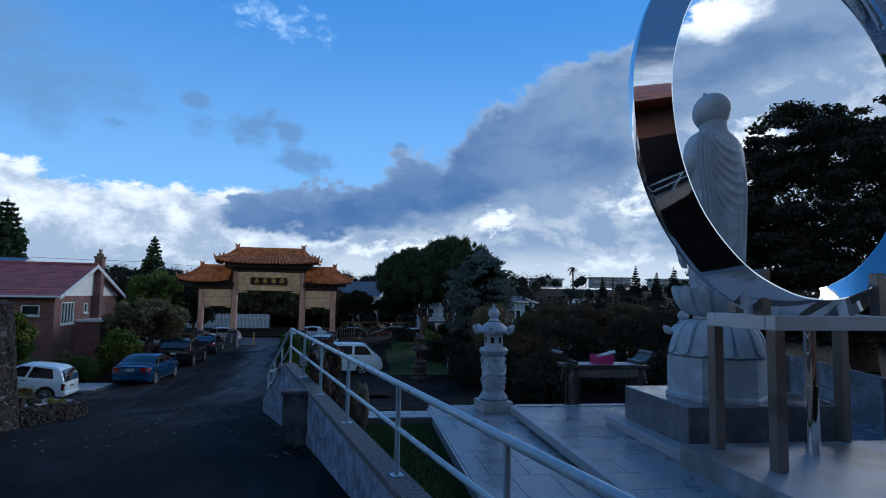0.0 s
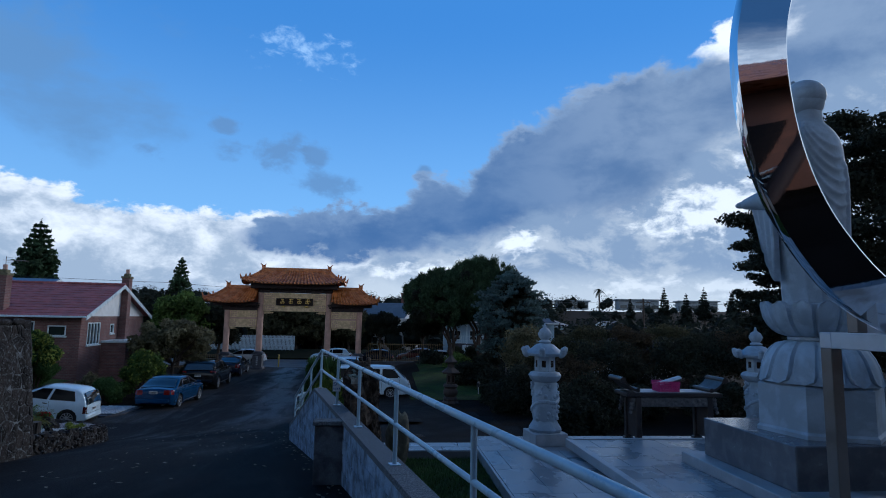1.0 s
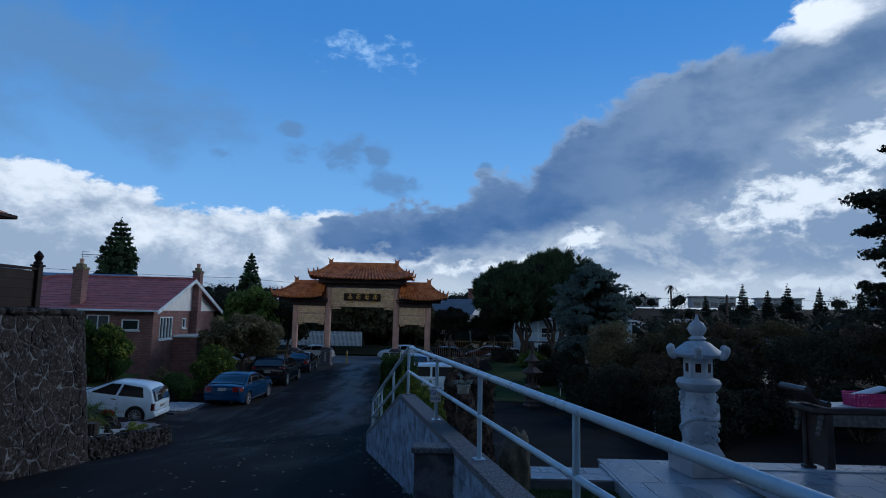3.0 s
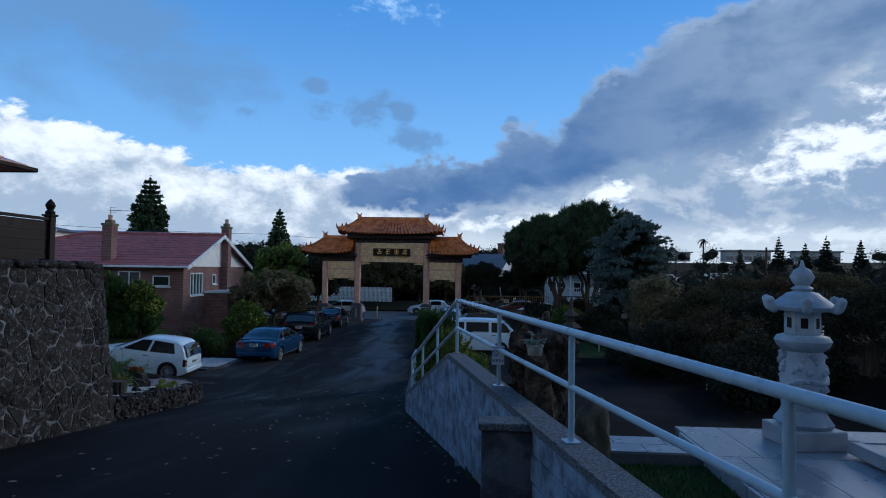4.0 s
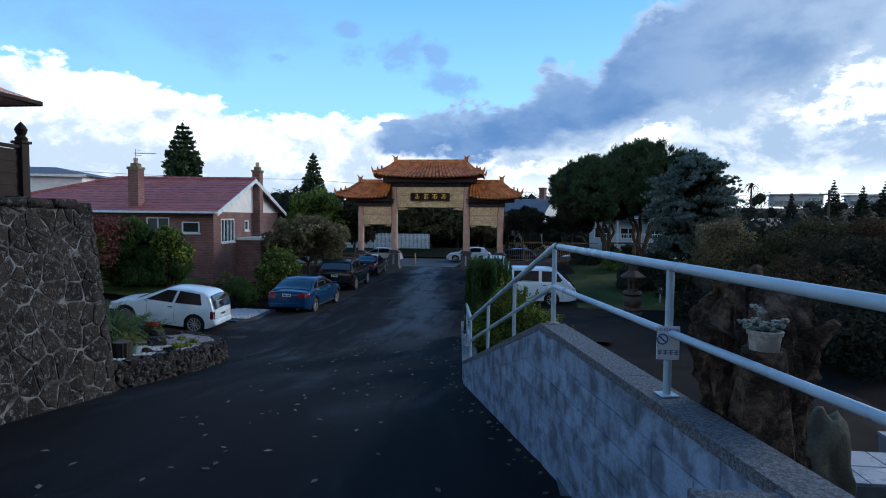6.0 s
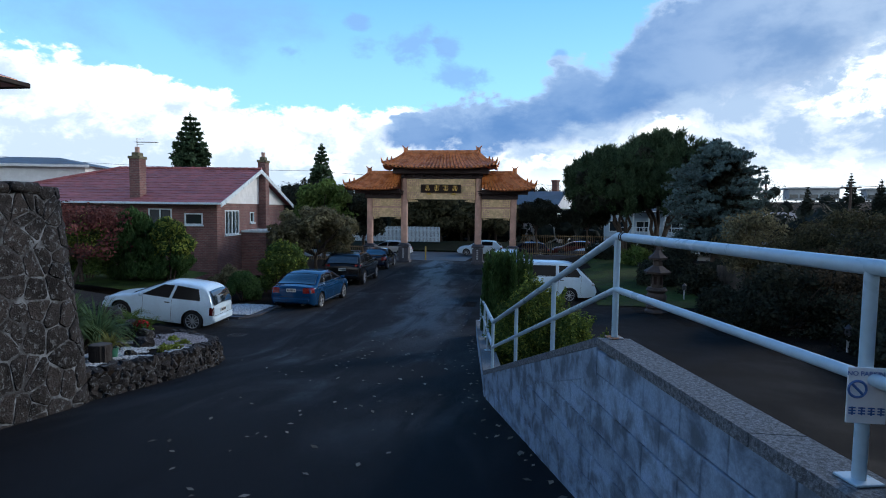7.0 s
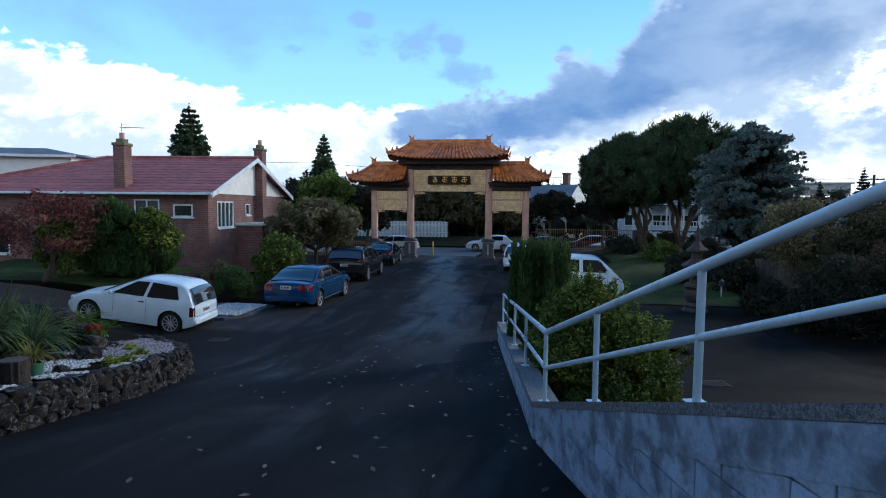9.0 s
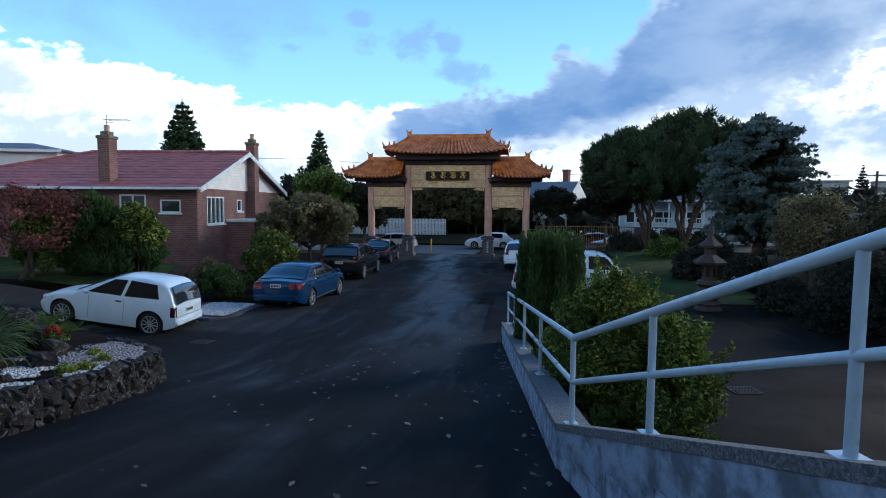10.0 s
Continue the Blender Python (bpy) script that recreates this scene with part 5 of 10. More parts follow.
def cells(seeds, x0, x1, y0, y1, gap):
    """Convex cells round the seeds in a rectangle, shrunk by half the gap."""
    out = []
    for i, (sx, sy) in enumerate(seeds):
        poly = [(x0, y0), (x1, y0), (x1, y1), (x0, y1)]
        for j, (tx, ty) in enumerate(seeds):
            if i == j or abs(tx - sx) > 1.4 or abs(ty - sy) > 1.4:
                continue
            nx, ny = tx - sx, ty - sy
            d = math.hypot(nx, ny)
            nx, ny = nx / d, ny / d
            lim = nx * (sx + tx) / 2 + ny * (sy + ty) / 2 - gap / 2
            res = []
            for a, b in zip(poly, poly[1:] + poly[:1]):
                da, db = nx * a[0] + ny * a[1] - lim, nx * b[0] + ny * b[1] - lim
                if da <= 0:
                    res.append(a)
                if da * db < 0:
                    f = da / (da - db)
                    res.append((a[0] + (b[0] - a[0]) * f, a[1] + (b[1] - a[1]) * f))
            poly = res
            if len(poly) < 3:
                break
        if len(poly) >= 3:
            out.append(((sx, sy), poly))
    return out


def stone(poly, c, place, bulge):
    """One stone: a bevelled, domed block on the wall face; place maps (u, v, depth) to the world."""
    bm = B()
    cx = sum(p[0] for p in poly) / len(poly)
    cy = sum(p[1] for p in poly) / len(poly)
    # ragged edges: each side in short steps, its corners cut, all pushed in and out
    pts = []
    for k in range(len(poly)):
        b, d = poly[k], poly[(k + 1) % len(poly)]
        n_ = max(2, int(math.hypot(d[0] - b[0], d[1] - b[1]) / 0.035))
        for q in range(n_):
            g = 0.12 + 0.76 * q / (n_ - 1)
            x, y = b[0] + (d[0] - b[0]) * g, b[1] + (d[1] - b[1]) * g
            w_ = 0.075 * noise.noise(Vector((x * 9, y * 9, 1.7))) + 0.05 * noise.noise(Vector((x * 27, y * 27, 4.1))) - 0.012
            pts.append((cx + (x - cx) * (1 + w_), cy + (y - cy) * (1 + w_)))
    rings = []
    for s, dep in ((1.0, -0.015), (0.96, bulge * 0.6), (0.8, bulge * 0.9), (0.45, bulge)):
        rings.append([bm.verts.new(place(cx + (p[0] - cx) * s, cy + (p[1] - cy) * s, dep + 0.016 * noise.noise(Vector((p[0] * 7, p[1] * 7, s * 3))))) for p in pts])
    for p, q in zip(rings, rings[1:]):
        for i in range(len(p)):
            bm.faces.new((p[i], p[(i + 1) % len(p)], q[(i + 1) % len(p)], q[i]))
    bm.faces.new(rings[-1])
    return bm


SWX, SWY, SWR = -5.28, 3.6, 0.5


def sw_place(u, v, d):
    """Along the wall face: u runs from the viewer's end to the round corner and on to the return; v is height; the face leans back."""
    lean = 0.10 * (1.1 - v)
    y_end = SWY - SWR
    if u <= y_end:
        return Vector((SWX + lean + d, u, v))
    a = (u - y_end) / SWR
    if a <= math.pi / 2:
        r = SWR + lean + d
        return Vector((SWX - SWR + r * math.cos(a), y_end + r * math.sin(a), v))
    e = u - y_end - SWR * math.pi / 2
    return Vector((SWX - SWR - e, y_end + SWR + lean + d, v))


def build_stone_wall():
    w = empty("wall_stone")
    tagged(w, "dark basalt rubble retaining wall with pale mortar joints", "wall", kind="structure")
    rng = random.Random(11)
    u0, u1, v0, v1 = -9.0, SWY - SWR + SWR * math.pi / 2 + 5.0, -2.9, 1.08
    bm = B()
    nu, nv = 60, 8
    g = [[bm.verts.new(sw_place(u0 + (u1 - u0) * i / nu, v0 + (v1 - v0) * j / nv, 0.0)) for j in range(nv + 1)] for i in range(nu + 1)]
    for i in range(nu):
        for j in range(nv):
            bm.faces.new((g[i][j], g[i + 1][j], g[i + 1][j + 1], g[i][j + 1]))
    part("wall_backing", bm, basalt_mortar, w, "pale mortar between the stones", smooth=60)
    part("wall_fill", slab(B(), [(-14, -9), (SWX - 0.12, -9), (SWX - 0.12, SWY - SWR), (SWX - SWR, SWY - 0.12), (-14, SWY - 0.12)], -2.9, 1.02), soil, w)
    seeds = []
    y = v0
    while y < v1:
        x = u0 + rng.random() * 0.2
        while x < u1:
            if rng.random() > 0.16:
                seeds.append((x + rng.uniform(-0.15, 0.15), y + rng.uniform(-0.17, 0.17)))
            x += rng.uniform(0.14, 0.38)
        y += rng.uniform(0.20, 0.28)
    rest = B()
    for (sx, sy), poly in cells(seeds, u0, u1, v0, v1, 0.012):
        if max(p[0] for p in poly) - min(p[0] for p in poly) > 1.2:
            continue
        bm = stone(poly, (sx, sy), sw_place, rng.uniform(0.006, 0.022))
        if sx > 0.2 and sx < 4.2:
            part("stone", bm, basalt, w, smooth=60)
        else:
            me = bpy.data.meshes.new("tmp")
            bm.to_mesh(me)
            bm.free()
            rest.from_mesh(me)
            bpy.data.meshes.remove(me)
    part("stones", rest, basalt, w, smooth=60)["kind"] = "stuff"
    # capping stones
    for k in range(26):
        u = u0 + 0.25 + k * 0.46
        if u > 3.8:
            break
        p = sw_place(u, 1.06, -0.14)
        bm = box(B(), (0, 0, 0), (0.42, 0.44, 0.13), bevel=0.04)
        for v in bm.verts:
            v.co += Vector((noise.noise(v.co * 5 + Vector((u, 0, 0))), noise.noise(v.co * 5 + Vector((0, u, 0))), noise.noise(v.co * 5 + Vector((0, 0, u))))) * 0.05
        bmesh.ops.transform(bm, matrix=Matrix.Translation(p), verts=bm.verts)
        part("capping_stone", bm, basalt, w, smooth=60)
    return w


build_stone_wall()
dark_timber = material("dark_brown_timber", (0.022, 0.014, 0.012), 0.7, spec=0.2, var=0.35, scale=4, fine=60)


def build_timber_fence():
    f = empty("timber_fence")
    tagged(f, "dark brown slatted timber fence with a turned finial post", "fence")
    x = -6.05
    for y in (2.88, 0.73, -1.42):
        bm = box(B(), (x, y, 1.52), (0.14, 0.14, 0.9), bevel=0.008)
        box(bm, (x, y, 1.96), (0.19, 0.19, 0.04), bevel=0.006)
        lathe(bm, ((0.075, 1.97), (0.085, 2.02), (0.05, 2.06), (0.07, 2.10), (0.085, 2.15), (0.06, 2.2), (0.03, 2.24), (0.0, 2.27)), 14, Matrix.Translation((x, y, 0)))
        part("post", bm, dark_timber, f, "turned finial post", 40)
    for k in range(9):
        part("slat", box(B(), (x + 0.006 * (k % 2), -0.37, 1.10 + 0.088 * k), (0.022, 6.4, 0.094), bevel=0.003), dark_timber, f)
    part("top_rail", box(B(), (x, -0.37, 1.89), (0.09, 6.4, 0.05), bevel=0.006), dark_timber, f)
    settle(f, (x, -0.7, 1.05))


build_timber_fence()


def build_neighbour_eave():
    h = empty("tile_roofed_building")
    tagged(h, "pale building with orange-brown tiled eaves behind the fence", "building")
    part("wall", box(B(), (-19.0, 5.2, 1.2), (11.0, 10.0, 5.4), bevel=0.02), white_board, h)
    rf = slab(B(), [(-25, -0.3), (-12.9, -0.3), (-12.9, 10.8), (-25, 10.8)], 4.12, 4.26)
    part("eave", rf, material("red_brown_gutter", (0.17, 0.055, 0.04), 0.5, var=0.2), h, "red-brown painted eave and gutter")
    rt = B()
    for k in range(12):
        q = 0.12 + 0.45 * k
        loft(rt, [[(-12.86 - q, -0.3 + q, 4.22 + 0.2 * k), (-12.86 - q, 10.84 - q, 4.22 + 0.2 * k), (-12.86 - q, 10.84 - q, 4.30 + 0.2 * k), (-12.86 - q, -0.3 + q, 4.30 + 0.2 * k)],
                  [(-12.86 - q - 0.5, -0.3 + q + 0.5, 4.40 + 0.2 * k), (-12.86 - q - 0.5, 10.84 - q - 0.5, 4.40 + 0.2 * k), (-12.86 - q - 0.5, 10.84 - q - 0.5, 4.5 + 0.2 * k), (-12.86 - q - 0.5, -0.3 + q + 0.5, 4.5 + 0.2 * k)]])
        loft(rt, [[(-25, 10.84 - q, 4.22 + 0.2 * k), (-12.86 - q, 10.84 - q, 4.22 + 0.2 * k), (-12.86 - q, 10.84 - q, 4.30 + 0.2 * k), (-25, 10.84 - q, 4.30 + 0.2 * k)],
                  [(-25, 10.34 - q, 4.40 + 0.2 * k), (-13.36 - q, 10.34 - q, 4.40 + 0.2 * k), (-13.36 - q, 10.34 - q, 4.5 + 0.2 * k), (-25, 10.34 - q, 4.5 + 0.2 * k)]])
    bmesh.ops.recalc_face_normals(rt, faces=rt.faces)
    part("roof", rt, orange_tile, h, "orange-brown tiled roof")
    part("gutter", box(B(), (-12.8, 5.25, 4.16), (0.13, 11.3, 0.13), bevel=0.02), dark_timber, h)
    part("gutter", box(B(), (-18.9, 10.9, 4.16), (12.2, 0.13, 0.13), bevel=0.02), dark_timber, h)
    settle(h, (-19, 5.2, -1.5))


build_neighbour_eave()

# ---- planter with a low rubble wall ----
RIM = [(-5.15, 3.3), (-5.02, 4.6), (-4.98, 5.8), (-5.12, 6.9), (-5.45, 7.8), (-6.0, 8.5), (-6.7, 8.9), (-7.6, 9.1), (-8.8, 9.2), (-10.4, 9.2)]


def rim(s):
    """A point along the planter's rim, s in metres, and the outward normal."""
    k = 0
    pts = [Vector((*p, 0)) for p in RIM]
    while k < len(pts) - 2 and s > (pts[k + 1] - pts[k]).length:
        s -= (pts[k + 1] - pts[k]).length
        k += 1
    d = (pts[k + 1] - pts[k]).normalized()
    return pts[k] + d * s, Vector((d.y, -d.x, 0))


def planter_top(x, y):
    return road_z(-5.3, min(y, 8.6)) + 0.42


def build_planter():
    p = empty("rock_planter")
    tagged(p, "raised garden bed edged by a low basalt rubble wall", "planter")
    inner = [rim(s * 0.3)[0] - rim(s * 0.3)[1] * 0.16 for s in range(0, 36)]
    poly = [(q.x, q.y) for q in inner] + [(-11, 9.0), (-11, 3.2), (-5.9, 3.2)]
    bm = B()
    xs_, ys_ = np.linspace(-11, -5.1, 30), np.linspace(3.2, 9.0, 30)

    def inside(x, y):
        c = False
        for (ax, ay), (bx, by) in zip(poly, poly[1:] + poly[:1]):
            if (ay > y) != (by > y) and x < (bx - ax) * (y - ay) / (by - ay) + ax:
                c = not c
        return c

    def bed(x, y):
        return planter_top(x, y) - 0.07 + 0.10 * max(0, -6.2 - x) + 0.05 * noise.noise(Vector((x, y, 0)))

    g = {(i, j): bm.verts.new((x, y, bed(x, y))) for i, x in enumerate(xs_) for j, y in enumerate(ys_)}
    for i in range(29):
        for j in range(29):
            if inside((xs_[i] + xs_[i + 1]) / 2, (ys_[j] + ys_[j + 1]) / 2) or inside(xs_[i], ys_[j]):
                bm.faces.new((g[i, j], g[i + 1, j], g[i + 1, j + 1], g[i, j + 1]))
    part("bed_soil", bm, soil, p, "dark garden soil")
    rng = random.Random(4)
    L = 9.6
    # rubble: two to three courses of rough stones along the rim
    core = B()
    prev = None
    s = 0.0
    rings = []
    while s < L:
        c, n_ = rim(s)
        zt = planter_top(c.x, c.y)
        zb = road_z(c.x, c.y) - 0.15
        rings.append([(c.x - n_.x * 0.17, c.y - n_.y * 0.17, zb), (c.x + n_.x * 0.02, c.y + n_.y * 0.02, zb), (c.x - n_.x * 0.03, c.y - n_.y * 0.03, zt - 0.04), (c.x - n_.x * 0.2, c.y - n_.y * 0.2, zt - 0.04)])
        s += 0.3
    part("wall_core", loft(core, rings), soil, p)
    s = 0.0
    base_meshes = []
    for k in range(12):
        bm = B()
        bmesh.ops.create_icosphere(bm, subdivisions=2, radius=1.0)
        for v in bm.verts:
            q = v.co.copy()
            d = 1 + 0.42 * noise.noise(q * 1.3 + Vector((k * 7, 0, 0))) + 0.26 * noise.noise(q * 3.2 + Vector((0, k * 5, 0))) + 0.10 * noise.noise(q * 8 + Vector((0, k * 5, 3)))
            v.co = Vector((max(-0.8, min(0.8, q.x)), max(-0.8, min(0.8, q.y)), max(-0.8, min(0.8, q.z)))) * d
        me = bpy.data.meshes.new("stone")
        bm.to_mesh(me)
        bm.free()
        me.materials.append(basalt)
        me.shade_smooth()
        me.set_sharp_from_angle(angle=radians(40))
        base_meshes.append(me)
    for row in range(4):
        s = 0.05 + 0.07 * row
        while s < L:
            c, n_ = rim(s)
            zb, zt = road_z(c.x, c.y) - 0.03, planter_top(c.x, c.y)
            z = zb + (zt - zb) * (0.12 + 0.26 * row)
            ob = new("stone", base_meshes[rng.randrange(12)])
            ob.parent = p
            a = math.atan2(n_.y, n_.x)
            w = rng.uniform(0.075, 0.175)
            ob.matrix_local = Matrix.LocRotScale((c.x - n_.x * 0.06 * (0.6 + row * 0.45), c.y - n_.y * 0.06 * (0.6 + row * 0.45), z), Euler((rng.uniform(-.3, .3), rng.uniform(-.3, .3), a + rng.uniform(-.3, .3))), (rng.uniform(0.11, 0.16), w, rng.uniform(0.085, 0.13)))
            s += w * 1.32
    return p, bed, base_meshes, inside


planter, bed_z, stone_meshes, in_planter = build_planter()


def scatter_pebbles(name, n, area, zf, mat, r=(0.015, 0.035), seed=1, test=None, label=""):
    """Loose pebbles, one mesh."""
    rng = np.random.default_rng(seed)
    ico = B()
    bmesh.ops.create_icosphere(ico, subdivisions=1, radius=1.0)
    base = np.array([v.co[:] for v in ico.verts])
    ico.verts.ensure_lookup_table()
    faces = np.array([[v.index for v in f.verts] for f in ico.faces])
    ico.free()
    V, F = [], []
    k = 0
    for _ in range(n):
        x, y = area[0] + rng.random() * (area[1] - area[0]), area[2] + rng.random() * (area[3] - area[2])
        if test and not test(x, y):
            continue
        s = (r[0] + rng.random() * (r[1] - r[0])) * (0.7 + 0.6 * rng.random(3)) * np.array([1, 1, 0.6])
        a = rng.random() * 6.28
        q = base * s
        q = np.stack([q[:, 0] * math.cos(a) - q[:, 1] * math.sin(a), q[:, 0] * math.sin(a) + q[:, 1] * math.cos(a), q[:, 2]], 1)
        V.append(q + np.array([x, y, zf(x, y) + s[2] * 0.6]))
        F.append(faces + 12 * k)
        k += 1
    me = bpy.data.meshes.new(name)
    me.from_pydata(np.concatenate(V).tolist(), [], np.concatenate(F).tolist())
    me.materials.append(mat)
    me.shade_smooth()
    return tagged(new(name, me), label, "pebbles", kind="stuff")


white_pebble = material("white_pebble", (0.48, 0.50, 0.52), 0.6, var=0.15, scale=20, island=0.25, bump=0)
grey_pebble = material("grey_pebble", (0.25, 0.23, 0.24), 0.6, var=0.2, scale=20, island=0.4, bump=0)
scatter_pebbles("white_pebbles", 6500, (-6.6, -5.0, 3.4, 8.0), lambda x, y: planter_top(x, y) - 0.06 + 0.03, white_pebble, seed=2, r=(0.012, 0.028), label="loose white pebbles along the garden bed",
                test=lambda x, y: in_planter(x, y) and noise.noise(Vector((x * 1.7, y * 1.7, 3))) > -0.05)
scatter_pebbles("grey_pebbles", 6000, (-7.6, -5.2, 6.6, 9.0), lambda x, y: planter_top(x, y) - 0.03 + 0.02, grey_pebble, (0.012, 0.028), 3, label="loose grey and white pebbles on the garden bed", test=lambda x, y: in_planter(x, y))
scatter_pebbles("white_pebbles", 2200, (-9.6, -8.15, 14.6, 16.6), lambda x, y: -2.86, white_pebble, (0.02, 0.045), 4, label="white pebbles in the kerbed bed by the cars")
bedk = part("kerb", slab(B(), [(-9.9, 14.3), (-8.4, 14.3), (-8.0, 15.0), (-7.95, 16.8), (-9.9, 16.8)], -3.3, -2.88), plinth_stone)
tagged(bedk, "low concrete kerb round a pebble bed", "kerb", kind="structure")
for nm, k, x, y, s in (("garden_rock", 2, -6.75, 7.1, 0.24), ("garden_rock", 5, -7.5, 7.7, 0.3), ("garden_rock", 7, -8.4, 8.1, 0.42), ("garden_rock", 1, -6.25, 6.4, 0.2), ("garden_rock", 4, -6.5, 5.6, 0.16), ("garden_rock", 8, -5.75, 5.3, 0.13)):
    ob = new(nm, stone_meshes[k])
    ob.matrix_world = Matrix.LocRotScale((x, y, bed_z(x, y) + s * 0.45), Euler((0.2 * k, 0.3, k)), (s, s * 0.8, s * 0.75))
    tagged(ob, "rough dark grey rock lying in the garden bed", "rock", "rocks in the garden bed")
old_log = material("old_log_bark", (0.042, 0.034, 0.030), 0.95, var=0.5, scale=12, fine=40, bump=1.0, depth=0.04)
for x, y, r, h in ((-5.72, 4.55, 0.16, 0.36), (-6.05, 4.35, 0.15, 0.46), (-5.95, 4.85, 0.13, 0.26)):
    lg = empty("log_stump")
    z0 = bed_z(x, y) - 0.03
    part("log", lathe(B(), ((r, z0), (r * 0.97, z0 + h * 0.6), (r * 1.03, z0 + h * 0.8), (r, z0 + h)), 30, Matrix.Translation((x, y, 0)), ripple=13, amp=0.07), old_log, lg, smooth=50)
    part("cut_top", lathe(B(), ((r * 0.93, z0 + h), (r * 0.9, z0 + h + 0.006)), 18, Matrix.Translation((x, y, 0))), material("cut_wood", (0.075, 0.062, 0.05), 0.9, var=0.4, scale=18) if "cut_wood" not in MATS else MATS["cut_wood"], lg, "pale cut wood face")
    tagged(lg, "short upright log section with bark in the garden bed", "log", "log sections in the garden bed")
    settle(lg, (x, y, z0))

# ---- brick house ----
brickwork = bpy.data.materials.new("brickwork")


def build_brickwork():
    brickwork.use_nodes = True
    t = brickwork.node_tree
    t.nodes.clear()
    n = N(t)
    b, o = n.node("ShaderNodeBsdfPrincipled"), n.node("ShaderNodeOutputMaterial")
    t.links.new(b.outputs[0], o.inputs[0])
    p = n.coord("Object")
    sep = n.node("ShaderNodeSeparateXYZ")
    n.put(sep.inputs[0], p)
    comb = n.node("ShaderNodeCombineXYZ")
    n.put(comb.inputs[0], n.math("ADD", sep.outputs[0], sep.outputs[1]))
    n.put(comb.inputs[1], sep.outputs[2])
    br = n.node("ShaderNodeTexBrick")
    n.put(br.inputs["Vector"], comb.outputs[0])
    br.inputs["Scale"].default_value = 1.0
    br.inputs["Brick Width"].default_value, br.inputs["Row Height"].default_value = 0.24, 0.086
    br.inputs["Mortar Size"].default_value, br.inputs["Mortar Smooth"].default_value = 0.006, 0.2
    n.put(br.inputs["Color1"], (0.23, 0.105, 0.095)), n.put(br.inputs["Color2"], (0.14, 0.07, 0.068)), n.put(br.inputs["Mortar"], (0.26, 0.23, 0.21))
    big = n.noise(p, 0.9, 5, 0.6)
    c = n.mix(n.ramp(big, 0.35, 0.7), br.outputs["Color"], (0.10, 0.05, 0.045))
    c = n.mix(0.3, c, br.outputs["Color"])
    n.put(b.inputs["Base Color"], c)
    b.inputs["Roughness"].default_value = 0.88
    h = n.node("ShaderNodeBump")
    h.inputs["Strength"].default_value, h.inputs["Distance"].default_value = 0.5, 0.01
    h.invert = True
    n.put(h.inputs["Height"], br.outputs["Fac"])
    t.links.new(h.outputs[0], b.inputs["Normal"])


build_brickwork()


def wall_with_holes(bm, u0, u1, z0, z1, holes, place, thick=0.11):
    """A wall face with real rectangular openings, with reveals."""
    us = sorted({u0, u1, *(h[0] for h in holes), *(h[1] for h in holes)})
    zs = sorted({z0, z1, *(h[2] for h in holes), *(h[3] for h in holes)})
    for a, b in zip(us, us[1:]):
        for c, d in zip(zs, zs[1:]):
            cu, cz = (a + b) / 2, (c + d) / 2
            if any(h[0] < cu < h[1] and h[2] < cz < h[3] for h in holes):
                continue
            vs = [bm.verts.new(place(u, z, dd)) for dd in (0, thick) for u, z in ((a, c), (b, c), (b, d), (a, d))]
            for f in ((0, 1, 2, 3), (7, 6, 5, 4), (0, 4, 5, 1), (1, 5, 6, 2), (2, 6, 7, 3), (3, 7, 4, 0)):
                bm.faces.new([vs[i] for i in f])
    bmesh.ops.remove_doubles(bm, verts=bm.verts, dist=0.0005)
    return bm


